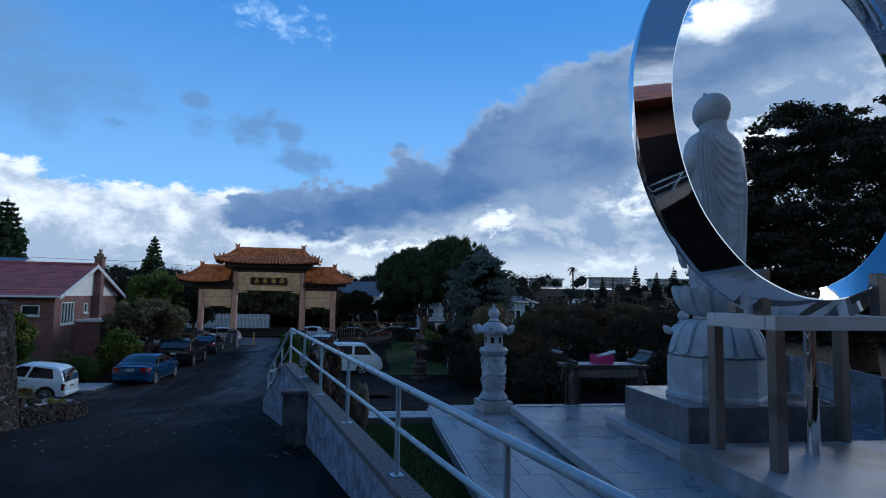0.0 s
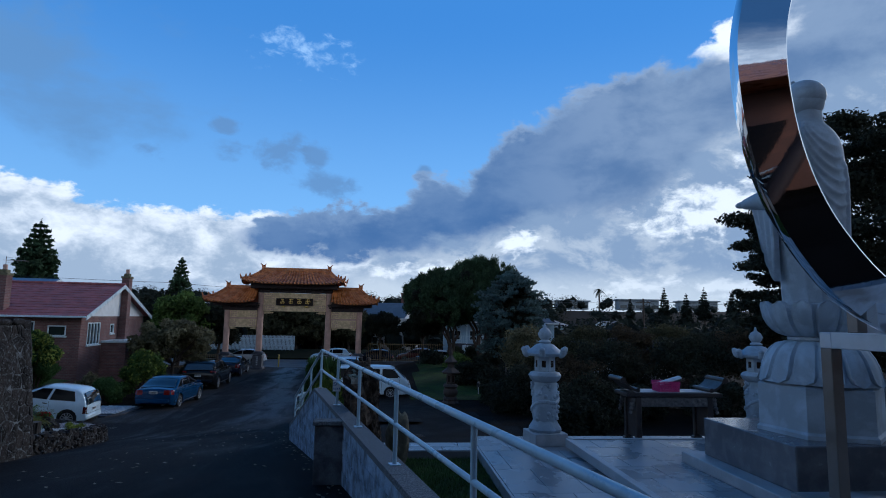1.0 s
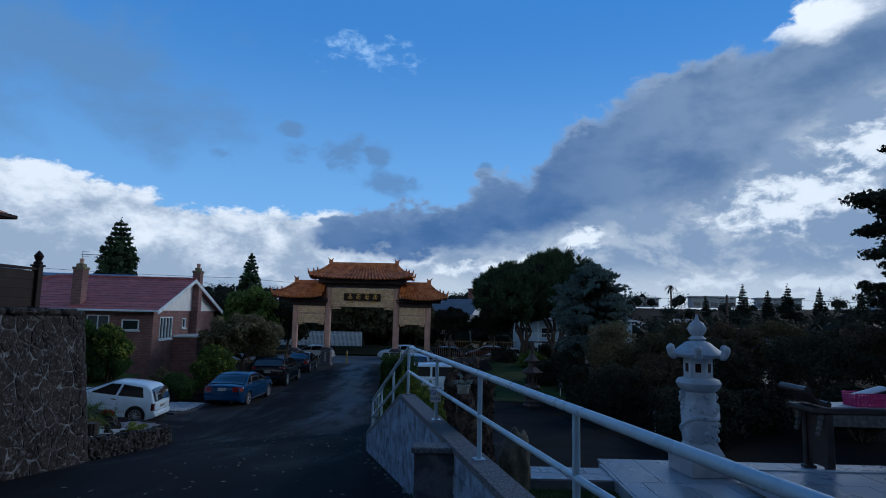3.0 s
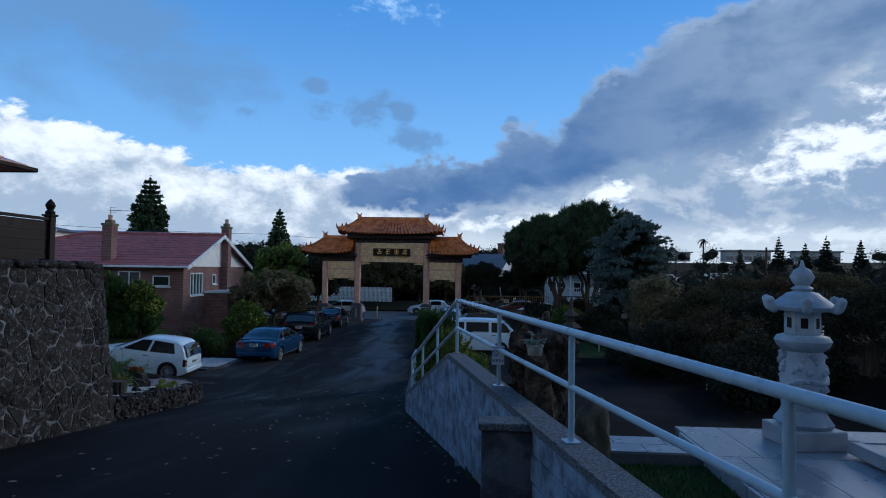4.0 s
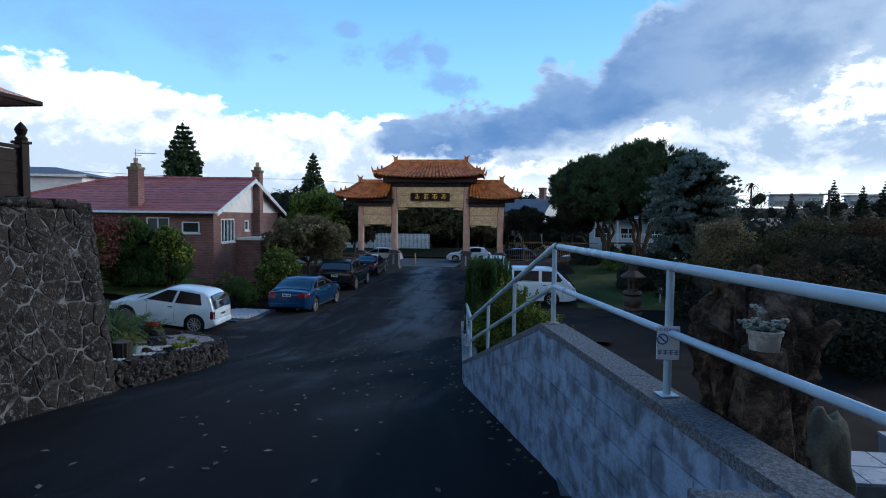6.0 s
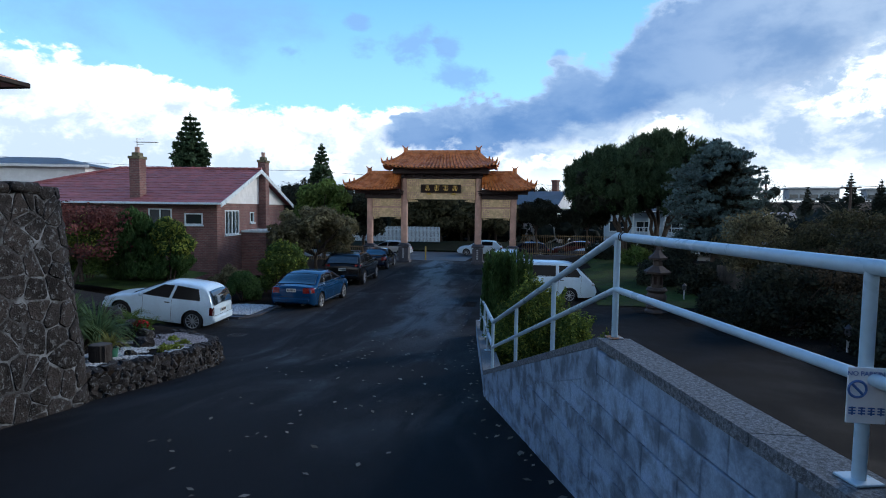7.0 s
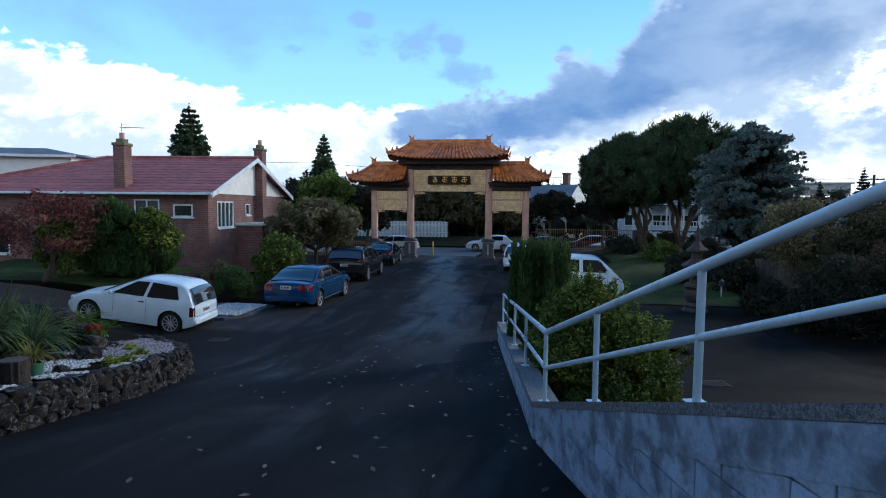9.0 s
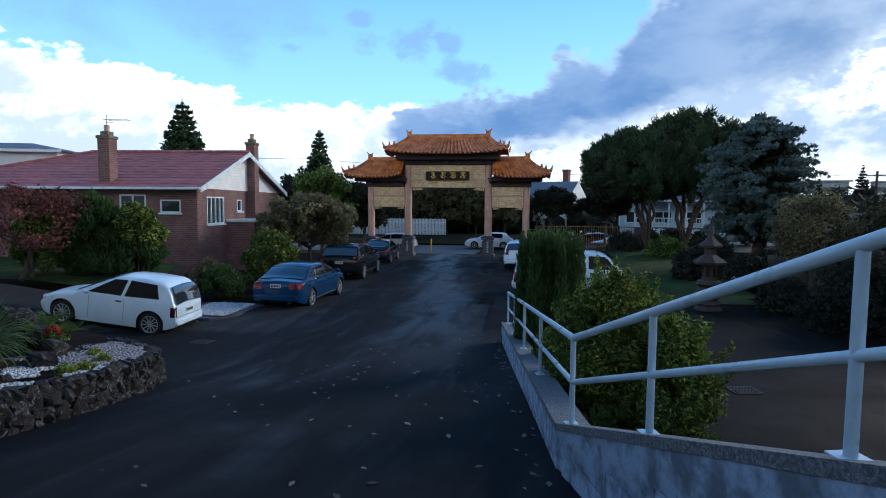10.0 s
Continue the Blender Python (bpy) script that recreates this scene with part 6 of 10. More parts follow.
def window(parent, u0, u1, z0, z1, place, lights=1, name="window"):
    """A white-framed window set in an opening: frame, sill, each pane."""
    fr = B()

    def bar(a, b, c, d, dep0=-0.02, dep1=0.07):
        vs = [fr.verts.new(place(u, z, dd)) for dd in (dep0, dep1) for u, z in ((a, c), (b, c), (b, d), (a, d))]
        for f in ((0, 1, 2, 3), (7, 6, 5, 4), (0, 4, 5, 1), (1, 5, 6, 2), (2, 6, 7, 3), (3, 7, 4, 0)):
            fr.faces.new([vs[i] for i in f])

    w = 0.06
    rings = []
    for dd in (-0.02, 0.07):
        for e in (0.0, w):
            rings.append([fr.verts.new(place(u, z, dd)) for u, z in ((u0 + e, z0 + e), (u1 - e, z0 + e), (u1 - e, z1 - e), (u0 + e, z1 - e))])
    for p, q in ((0, 1), (1, 3), (3, 2), (2, 0)):
        for i in range(4):
            fr.faces.new((rings[p][i], rings[p][(i + 1) % 4], rings[q][(i + 1) % 4], rings[q][i]))
    ob = part(name, fr, white_paint, parent, "white-framed window")
    for k in range(1, lights):
        u = u0 + (u1 - u0) * k / lights
        fr = B()
        bar(u - 0.03, u + 0.03, z0 + w, z1 - w)
        part("mullion", fr, white_paint, ob)
    sl = B()
    vs = [sl.verts.new(place(u, z, dd)) for dd in (-0.09, 0.05) for u, z in ((u0 - 0.06, z0 - 0.07), (u1 + 0.06, z0 - 0.07), (u1 + 0.06, z0 - 0.005), (u0 - 0.06, z0 - 0.005))]
    for f in ((0, 1, 2, 3), (7, 6, 5, 4), (0, 4, 5, 1), (1, 5, 6, 2), (2, 6, 7, 3), (3, 7, 4, 0)):
        sl.faces.new([vs[i] for i in f])
    part("sill", sl, white_paint, ob)
    for k in range(lights):
        a, b = u0 + (u1 - u0) * k / lights + 0.03, u0 + (u1 - u0) * (k + 1) / lights - 0.03
        pn = B()
        pn.faces.new([pn.verts.new(place(u, z, 0.04)) for u, z in ((a, z0 + w), (b, z0 + w), (b, z1 - w), (a, z1 - w))])
        part("pane", pn, window_glass, ob)
    return ob


CURTAIN = material("net_curtain", (0.60, 0.64, 0.68), 0.35, var=0.2, scale=6, fine=25, bump=0.1, spec=0.6)


def build_house():
    h = empty("brick_house")
    tagged(h, "dark red brick house with a red tiled roof and white gable", "house")
    O = Vector((-14.05, 23.1, 0))
    side = Vector((-0.09, 0.996, 0)).normalized()
    left = Vector((-side.y, side.x, 0))
    zb, ze = -3.2, 1.02
    LEN, DEP = 13.0, 10.6

    front = lambda u, z, d: O + left * u + Vector((0, 0, z)) + side * d
    gable = lambda u, z, d: O + side * u + Vector((0, 0, z)) + left * d
    back = lambda u, z, d: O + side * DEP + left * u + Vector((0, 0, z)) - side * d
    end = lambda u, z, d: O + left * LEN + side * u + Vector((0, 0, z)) - left * d
    fw = [(2.3, 3.5, -0.28, 0.72), (0.72, 1.65, -0.08, 0.5), (9.6, 10.6, -1.9, -0.6)]
    gw = [(0.95, 2.75, -0.62, 0.66), (4.35, 4.95, -0.05, 0.55)]
    part("front_wall", wall_with_holes(B(), 0.0, LEN, zb, ze, fw, front), brickwork, h, "dark red brick wall")
    part("gable_wall", wall_with_holes(B(), 0.004, DEP, zb, ze, gw, gable), brickwork, h, "red brick wall under the gable")
    part("back_wall", wall_with_holes(B(), 0, LEN, zb, ze, [], back), brickwork, h)
    part("end_wall", wall_with_holes(B(), 0.12, DEP - 0.12, zb, ze, [], end), brickwork, h)
    for k, (a, b, c, d) in enumerate(fw):
        window(h, a, b, c, d, front, 2 if k == 0 else 1)
    for k, (a, b, c, d) in enumerate(gw):
        window(h, a, b, c, d, gable, 4 if k == 0 else 1)
    # curtains or blinds close behind the glass
    for pl, (a, b, c, d) in ((front, fw[0]), (front, fw[1]), (gable, gw[0])):
        bm = B()
        n_ = max(4, int((b - a) / 0.08))
        top = [bm.verts.new(pl(a + (b - a) * i / n_, d - 0.05, 0.075 + 0.012 * (i % 2))) for i in range(n_ + 1)]
        bot = [bm.verts.new(pl(a + (b - a) * i / n_, c + 0.05 if pl is gable or b < 2 else c + 0.05, 0.075 + 0.012 * (i % 2))) for i in range(n_ + 1)]
        for i in range(n_):
            bm.faces.new((top[i], top[i + 1], bot[i + 1], bot[i]))
        part("curtain", bm, CURTAIN, h, "pale net curtain")
    # inner dark room so the panes have something behind them
    part("inner_lining", box(B(), O + left * (LEN / 2) + side * (DEP / 2) + Vector((0, 0, -1.1)), (LEN - 0.7, DEP - 0.7, 4.1), rz=math.degrees(math.atan2(side.y, side.x)) - 90), soil, h)
    # roof: gable at the near end, hip at the far end
    ov = 0.5
    ap = 5.05
    zr = 3.02
    rows_n = 13

    def courses(eave_a, eave_b, ridge_a, ridge_b):
        for k in range(rows_n):
            bm = B()
            f0, f1 = k / rows_n, (k + 1) / rows_n
            p0, p1 = eave_a.lerp(ridge_a, f0), eave_b.lerp(ridge_b, f0)
            q0, q1 = eave_a.lerp(ridge_a, f1), eave_b.lerp(ridge_b, f1)
            n_ = 30
            lo, hi, base = [], [], []
            for i in range(n_ + 1):
                u = i / n_
                wv = 0.012 * math.cos(i * math.pi)
                lo.append(bm.verts.new(p0.lerp(p1, u) + Vector((0, 0, 0.045 + wv))))
                hi.append(bm.verts.new(q0.lerp(q1, u) + Vector((0, 0, 0.008 + wv))))
                base.append(bm.verts.new(p0.lerp(p1, u) + Vector((0, 0, 0.0))))
            for i in range(n_):
                bm.faces.new((lo[i], lo[i + 1], hi[i + 1], hi[i]))
                bm.faces.new((base[i], base[i + 1], lo[i + 1], lo[i]))
            part("tile_course", bm, roof_red, roof_ob)

    g0 = O - left * 0.45
    fa, fb = g0 - side * ov + Vector((0, 0, ze)), O + left * (LEN + ov) - side * ov + Vector((0, 0, ze))
    ra, rb = g0 + side * ap + Vector((0, 0, zr)), O + left * (LEN - 5.0) + side * ap + Vector((0, 0, zr))
    ba, bb = g0 + side * (DEP + ov) + Vector((0, 0, ze)), O + left * (LEN + ov) + side * (DEP + ov) + Vector((0, 0, ze))
    bm = B()
    va = [bm.verts.new(p - Vector((0, 0, 0.015))) for p in (fa, fb, bb, ba, ra, rb)]
    for q in ((0, 1, 5, 4), (2, 3, 4, 5), (1, 2, 5)):
        bm.faces.new([va[i] for i in q])
    roof_ob = part("roof", bm, roof_red, h, "weathered red tiled roof")
    courses(fa, fb, ra, rb)
    courses(bb, ba, rb, ra)
    courses(fb, bb, rb, rb + (bb - fb) * 0.0005)
    for p, q in ((ra, rb), (rb, fb), (rb, bb)):
        d = (q - p)
        n_ = int(d.length / 0.4)
        for i in range(n_):
            part("ridge_tile", tube(B(), p + d * (i / n_) + Vector((0, 0, 0.04)), p + d * ((i + 0.97) / n_) + Vector((0, 0, 0.04)), 0.10, 0.085, 8), roof_red, roof_ob, smooth=40)
    # barge boards, weatherboarded gable and soffit
    for p, q in ((fa, ra), (ra, ba)):
        dv = (q - p).normalized()
        up = Vector((0, 0, 1))
        bm = loft(B(), [[c - left * 0.02 - up * 0.2, c + left * 0.03 - up * 0.2, c + left * 0.03 + up * 0.03, c - left * 0.02 + up * 0.03] for c in (p, q)])
        part("barge_board", bm, white_paint, h, "white barge board")
    gb = 13
    for k in range(gb):
        f0, f1 = k / gb, (k + 1) / gb
        z0, z1 = ze + (zr - ze - 0.12) * f0, ze + (zr - ze - 0.12) * f1
        a0, b0 = -0.1 + (ap + 0.1) * f0, DEP + 0.1 - (DEP + 0.1 - ap) * f0
        a1, b1 = -0.1 + (ap + 0.1) * f1, DEP + 0.1 - (DEP + 0.1 - ap) * f1
        bm = B()
        vs = [bm.verts.new(gable(*q)) for q in ((a0, z0, -0.05), (b0, z0, -0.05), (b1, z1, -0.025), (a1, z1, -0.025), (a0, z0, 0.05), (b0, z0, 0.05), (b1, z1, 0.05), (a1, z1, 0.05))]
        for f in ((0, 1, 2, 3), (7, 6, 5, 4), (0, 4, 5, 1), (1, 5, 6, 2), (2, 6, 7, 3), (3, 7, 4, 0)):
            bm.faces.new([vs[i] for i in f])
        part("weatherboard", bm, white_board, h)
    part("gutter", box(B(), (fa + fb) / 2 + Vector((0, -0.06, -0.03)), ((fb - fa).length, 0.12, 0.11), rz=math.degrees(math.atan2(left.y, left.x)), bevel=0.015), white_paint, h)
    part("soffit", loft(B(), [[c + Vector((0, 0, dz)) for dz in (-0.06, -0.03) for c in (())] or [p + Vector((0, 0, -0.07)), p + side * (ov + 0.05) + Vector((0, 0, -0.07)), p + side * (ov + 0.05) + Vector((0, 0, -0.04)), p + Vector((0, 0, -0.04))] for p in (fa, fb)]), white_board, h)
    # chimneys
    for nm, u, v, zt, w in (("chimney", 4.9, -0.22, 3.5, 0.52), ("chimney", 0.0, 0.0, 3.82, 0.46)):
        if zt < 3.8:
            c = O + left * 4.2 + side * 0.35
        else:
            c = O + side * 6.0 - left * 0.22
        foot = 0.7 if zt < 3.8 else zb
        bm = box(B(), (c.x, c.y, (zt - 0.3 + foot) / 2), (w, 0.6, zt - 0.3 - foot), rz=5)
        ob = part(nm, bm, brickwork, h, "tall brick chimney")
        part("cap", box(box(B(), (c.x, c.y, zt - 0.24), (w + 0.1, 0.7, 0.14), bevel=0.02, rz=5), (c.x, c.y, zt - 0.08), (w * 0.7, 0.45, 0.2), bevel=0.03, rz=5), material("mossy_cap", (0.22, 0.2, 0.12), 0.95, var=0.5, scale=8) if "mossy_cap" not in MATS else MATS["mossy_cap"], ob)
        part("chimney_pot", lathe(B(), ((0.13, zt), (0.11, zt + 0.1), (0.12, zt + 0.28), (0.10, zt + 0.3)), 12, Matrix.Translation((c.x, c.y, 0))), gate_stone, ob, smooth=40)
    # flat-roofed brick lean-to with a pale fascia
    c = O + side * 5.6 - left * 0.7
    part("lean_to", box(B(), (c.x, c.y, -1.75), (1.4, 5.0, 2.4), rz=5), brickwork, h, "low brick lean-to")
    part("lean_to_fascia", box(B(), (c.x, c.y, -0.5), (1.55, 5.15, 0.12), bevel=0.01, rz=5), white_paint, h)
    # aerial on the chimney
    a = empty("television_aerial")
    c = O + left * 4.2 + side * 0.35
    z = 3.5
    bm = tube(B(), (c.x, c.y, z), (c.x, c.y, z + 0.75), 0.016, seg=6)
    part("mast", bm, steel_brushed, a)
    part("boom", tube(B(), (c.x - 0.1, c.y, z + 0.55), (c.x + 1.1, c.y + 0.1, z + 0.52), 0.012, seg=6), steel_brushed, a)
    for k in range(9):
        x = c.x - 0.05 + 0.13 * k
        part("element", tube(B(), (x, c.y - 0.2, z + 0.54), (x, c.y + 0.3, z + 0.54), 0.006, seg=5), steel_brushed, a)
    for k in range(2):
        part("element", tube(B(), (c.x - 0.02, c.y, z + 0.7 - 0.28 * k), (c.x + 0.35, c.y, z + 0.7 - 0.28 * k), 0.008, seg=5), steel_brushed, a)
    settle(a, (c.x, c.y, z))
    tagged(a, "thin metal television aerial on the chimney", "aerial")
    settle(h, (O.x, O.y, -2.9))


build_house()

# ---- parked vehicles ----
rubber = material("tyre_rubber", (0.018, 0.018, 0.019), 0.85, var=0.3, scale=30, bump=0.2)
alloy = material("alloy_rim", (0.5, 0.52, 0.55), 0.35, metal=0.35, var=0.1)
trim_black = material("black_trim", (0.015, 0.015, 0.016), 0.5, var=0.2)
lamp_red = material("red_lamp_lens", (0.26, 0.010, 0.010), 0.12, var=0.15, bump=0.0, spec=0.8)
lamp_clear = material("clear_lamp_lens", (0.62, 0.64, 0.66), 0.1, var=0.1, bump=0.0, spec=0.8)
plate_mat = material("number_plate", (0.62, 0.63, 0.62), 0.5, var=0.08, bump=0.0)
lamp_smoked = material("dark_red_lamp_lens", (0.07, 0.005, 0.007), 0.15, var=0.2, bump=0.0, spec=0.6)
# blue-grey base stands in for the lit cabin behind the glass
car_glass = material("car_glass", (0.022, 0.034, 0.044), 0.03, var=0.1, bump=0.0, spec=1.0, coat=1.0)
# car_glass darkened, its gloss cut, so side windows mirror no sky
side_glass = material("darkened_side_glass", (0.006, 0.007, 0.009), 0.08, var=0.1, bump=0.0, spec=0.1)


def paint(name, col, rough=0.16):
    return material(name, col, rough, var=0.08, scale=1.5, fine=20, bump=0.0, coat=0.25, spec=0.22)


paint_white, paint_blue, paint_black, paint_navy, paint_silver = paint("white_car_paint", (0.68, 0.83, 0.92)), paint("blue_car_paint", (0.003, 0.042, 0.115)), paint("black_car_paint", (0.006, 0.0065, 0.008)), paint("navy_car_paint", (0.008, 0.012, 0.026)), paint("silver_car_paint", (0.45, 0.49, 0.53))
paint_maroon = paint("maroon_car_paint", (0.10, 0.022, 0.025))


def rounded(chain, cuts=(0.07, 0.028)):
    """An open chain of (y, z) points with its inner corners cut off, twice."""
    for d in cuts:
        out = [chain[0]]
        for p, q, n in zip(chain, chain[1:], chain[2:]):
            for o in (p, n):
                ln = math.hypot(o[0] - q[0], o[1] - q[1])
                f = min(d, ln * 0.36) / max(ln, 1e-6)
                out.append((q[0] + (o[0] - q[0]) * f, q[1] + (o[1] - q[1]) * f))
        chain = out + [chain[-1]]
    return chain


def wheel(parent, x, y, r, side, width=0.2, spokes=10):
    m = Matrix.Translation((x, y, r)) @ Matrix.Rotation(radians(90 * side), 4, "Y")
    rows = ((r * 0.72, -width / 2), (r * 0.9, -width / 2), (r * 0.98, -width * 0.36), (r, -width * 0.2), (r, width * 0.2), (r * 0.98, width * 0.36), (r * 0.9, width / 2), (r * 0.72, width / 2 - 0.005))
    t = part("tyre", lathe(B(), rows, 28, m, caps=False), rubber, parent, smooth=50)
    bm = lathe(B(), ((r * 0.72, width * 0.30), (r * 0.74, width * 0.48), (r * 0.68, width * 0.46), (r * 0.6, width * 0.2), (0.02, width * 0.15)), 28, m)
    rim_ob = part("rim", bm, trim_black, t, smooth=50)
    sp = B()
    for k in range(spokes):
        a = 2 * math.pi * k / spokes
        box(sp, (r * 0.34 * math.cos(a), r * 0.34 * math.sin(a), width * 0.40), (r * 0.66, r * 0.075, 0.02), m, rz=math.degrees(a))
    lathe(sp, ((0.055, width * 0.36), (0.05, width * 0.46)), 12, m)
    lathe(sp, ((r * 0.66, width * 0.42), (r * 0.72, width * 0.47), (r * 0.72, width * 0.49), (r * 0.66, width * 0.46)), 28, m, caps=False)
    part("spokes", sp, alloy, t, "alloy wheel spokes")


def sheet(rows, mat, name, parent, label="", smooth=40):
    """A curved sheet through rows of points."""
    bm = B()
    vs = [[bm.verts.new(p) for p in r] for r in rows]
    for p, q in zip(vs, vs[1:]):
        for i in range(len(p) - 1):
            bm.faces.new((p[i], p[i + 1], q[i + 1], q[i]))
    return part(name, bm, mat, parent, label, smooth)


class Shell:
    """The outer skin of a car: a side view for its top line, a plan and a cross-section, all joined smoothly."""

    def __init__(self, y0, y1, hw, zlow, belt, zroof, top, wb, r):
        self.y0, self.y1, self.hw, self.zlow, self.belt, self.zroof = y0, y1, hw, zlow, belt, zroof
        self.top, self.wb, self.r = top, wb, r

    def zt(self, y):
        t = self.top
        if y <= t[0][0]:
            return t[0][1]
        for (a, p), (b, q) in zip(t, t[1:]):
            if y <= b:
                return p + (q - p) * (y - a) / max(1e-6, b - a)
        return t[-1][1]

    def zb(self, y):
        z, ar = self.zlow, self.r + 0.05
        z += 0.10 * max(0.0, 1 - (y - self.y0) / 0.5) ** 2 + 0.06 * max(0.0, 1 - (self.y1 - y) / 0.5) ** 2
        for yw in (0, self.wb):
            if abs(y - yw) < ar:
                z = max(z, self.r + math.sqrt(ar * ar - (y - yw) ** 2))
        return z

    def plan(self, y):
        d0, d1 = y - self.y0, self.y1 - y
        k = 1 - 0.14 * max(0.0, 1 - d0 / 0.42) ** 2.4 - 0.24 * max(0.0, 1 - d1 / 0.75) ** 2.2
        return self.hw * k

    def wide(self, y, z):
        """Half width of the side, before the roof's or bonnet's edge is rounded off."""
        w = self.plan(y)
        m = self.zlow + 0.40
        if z < m:
            w *= 1 - 0.07 * ((m - z) / 0.4) ** 2
        elif z < self.belt:
            w *= 1 - 0.035 * ((z - m) / max(0.1, self.belt - m)) ** 2
        else:
            f = (z - self.belt) / (self.zroof - self.belt)
            w *= 0.955 - 0.015 * min(1.0, f * 8) - 0.165 * f - 0.045 * f * f
        # flared lips round the wheels
        for yw in (0, self.wb):
            d = math.hypot(y - yw, z - self.r) - self.r - 0.05
            if 0 <= d < 0.10:
                w += 0.012 * (1 - d / 0.10)
        return w

    def corner(self, y):
        """Height and width of the rounded edge at the top of the section."""
        zt = self.zt(y)
        f = min(1.0, max(0.0, (zt - self.belt) / (self.zroof - self.belt)))
        return 0.10 + 0.02 * f, 0.20 + 0.02 * f

    def at(self, y, z):
        h, rx = self.corner(y)
        zt = self.zt(y) - 0.035
        w = self.wide(y, min(z, zt - h))
        if z > zt - h:
            q = min(1.0, (z - zt + h) / h)
            w -= rx * (1 - math.sqrt(1 - q * q))
        return w

    def lean(self, y, z):
        """The tail and the nose lean in above the bumpers."""
        e0, e1 = max(0.0, 1 - (y - self.y0) / 0.5) ** 2, max(0.0, 1 - (self.y1 - y) / 0.6) ** 2
        up = max(0.0, z - self.zlow - 0.30)
        dn = max(0.0, self.zlow + 0.22 - z)
        return y + e0 * (0.11 * up + 0.3 * dn) - e1 * (0.30 * up + 0.35 * dn)

    def section(self, y):
        h, rx = self.corner(y)
        zb, zt = self.zb(y), self.zt(y)
        zc = zt - 0.035
        out = []
        zs = max(zb + 0.02, zc - h)
        for k in range(11):
            z = zb + (zs - zb) * k / 10
            out.append((self.wide(y, z), self.lean(y, z), z))
        w = out[-1][0]
        for k in range(1, 7):
            a = math.pi / 2 * k / 6
            z = zs + (zc - zs) * math.sin(a)
            out.append((w - rx * (1 - math.cos(a)), self.lean(y, z), z))
        x = out[-1][0]
        for k in range(1, 6):
            f = k / 5
            out.append((x * (1 - f), self.lean(y, zt), zc + 0.035 * (1 - (1 - f) ** 2)))
        return out

    def skin(self):
        ar = self.r + 0.05
        ys = set(np.linspace(self.y0, self.y1, 74).tolist())
        ys |= {self.y0 + 0.02, self.y0 + 0.05, self.y1 - 0.02, self.y1 - 0.05}
        for yw in (0, self.wb):
            ys |= {yw + ar * math.cos(math.pi * k / 18) for k in range(19)} | {yw - ar - 0.002, yw + ar + 0.002}
        rows = [self.section(y) for y in sorted(ys)]
        bm = B()
        vs = []
        for r in rows:
            full = [(-x, y, z) for x, y, z in r] + [(x, y, z) for x, y, z in r[-2::-1]]
            vs.append([bm.verts.new(p) for p in full])
        for p, q in zip(vs, vs[1:]):
            for i in range(len(p) - 1):
                bm.faces.new((p[i], q[i], q[i + 1], p[i + 1]))
        for v in (vs[0], vs[-1]):
            # the ends are closed across, row by row
            n_ = len(v)
            for i in range(n_ // 2 - 1):
                bm.faces.new((v[i], v[i + 1], v[n_ - 2 - i], v[n_ - 1 - i]))
            bm.faces.new((v[n_ // 2 - 1], v[n_ // 2], v[n_ // 2 + 1]))
        bmesh.ops.recalc_face_normals(bm, faces=bm.faces)
        return bm


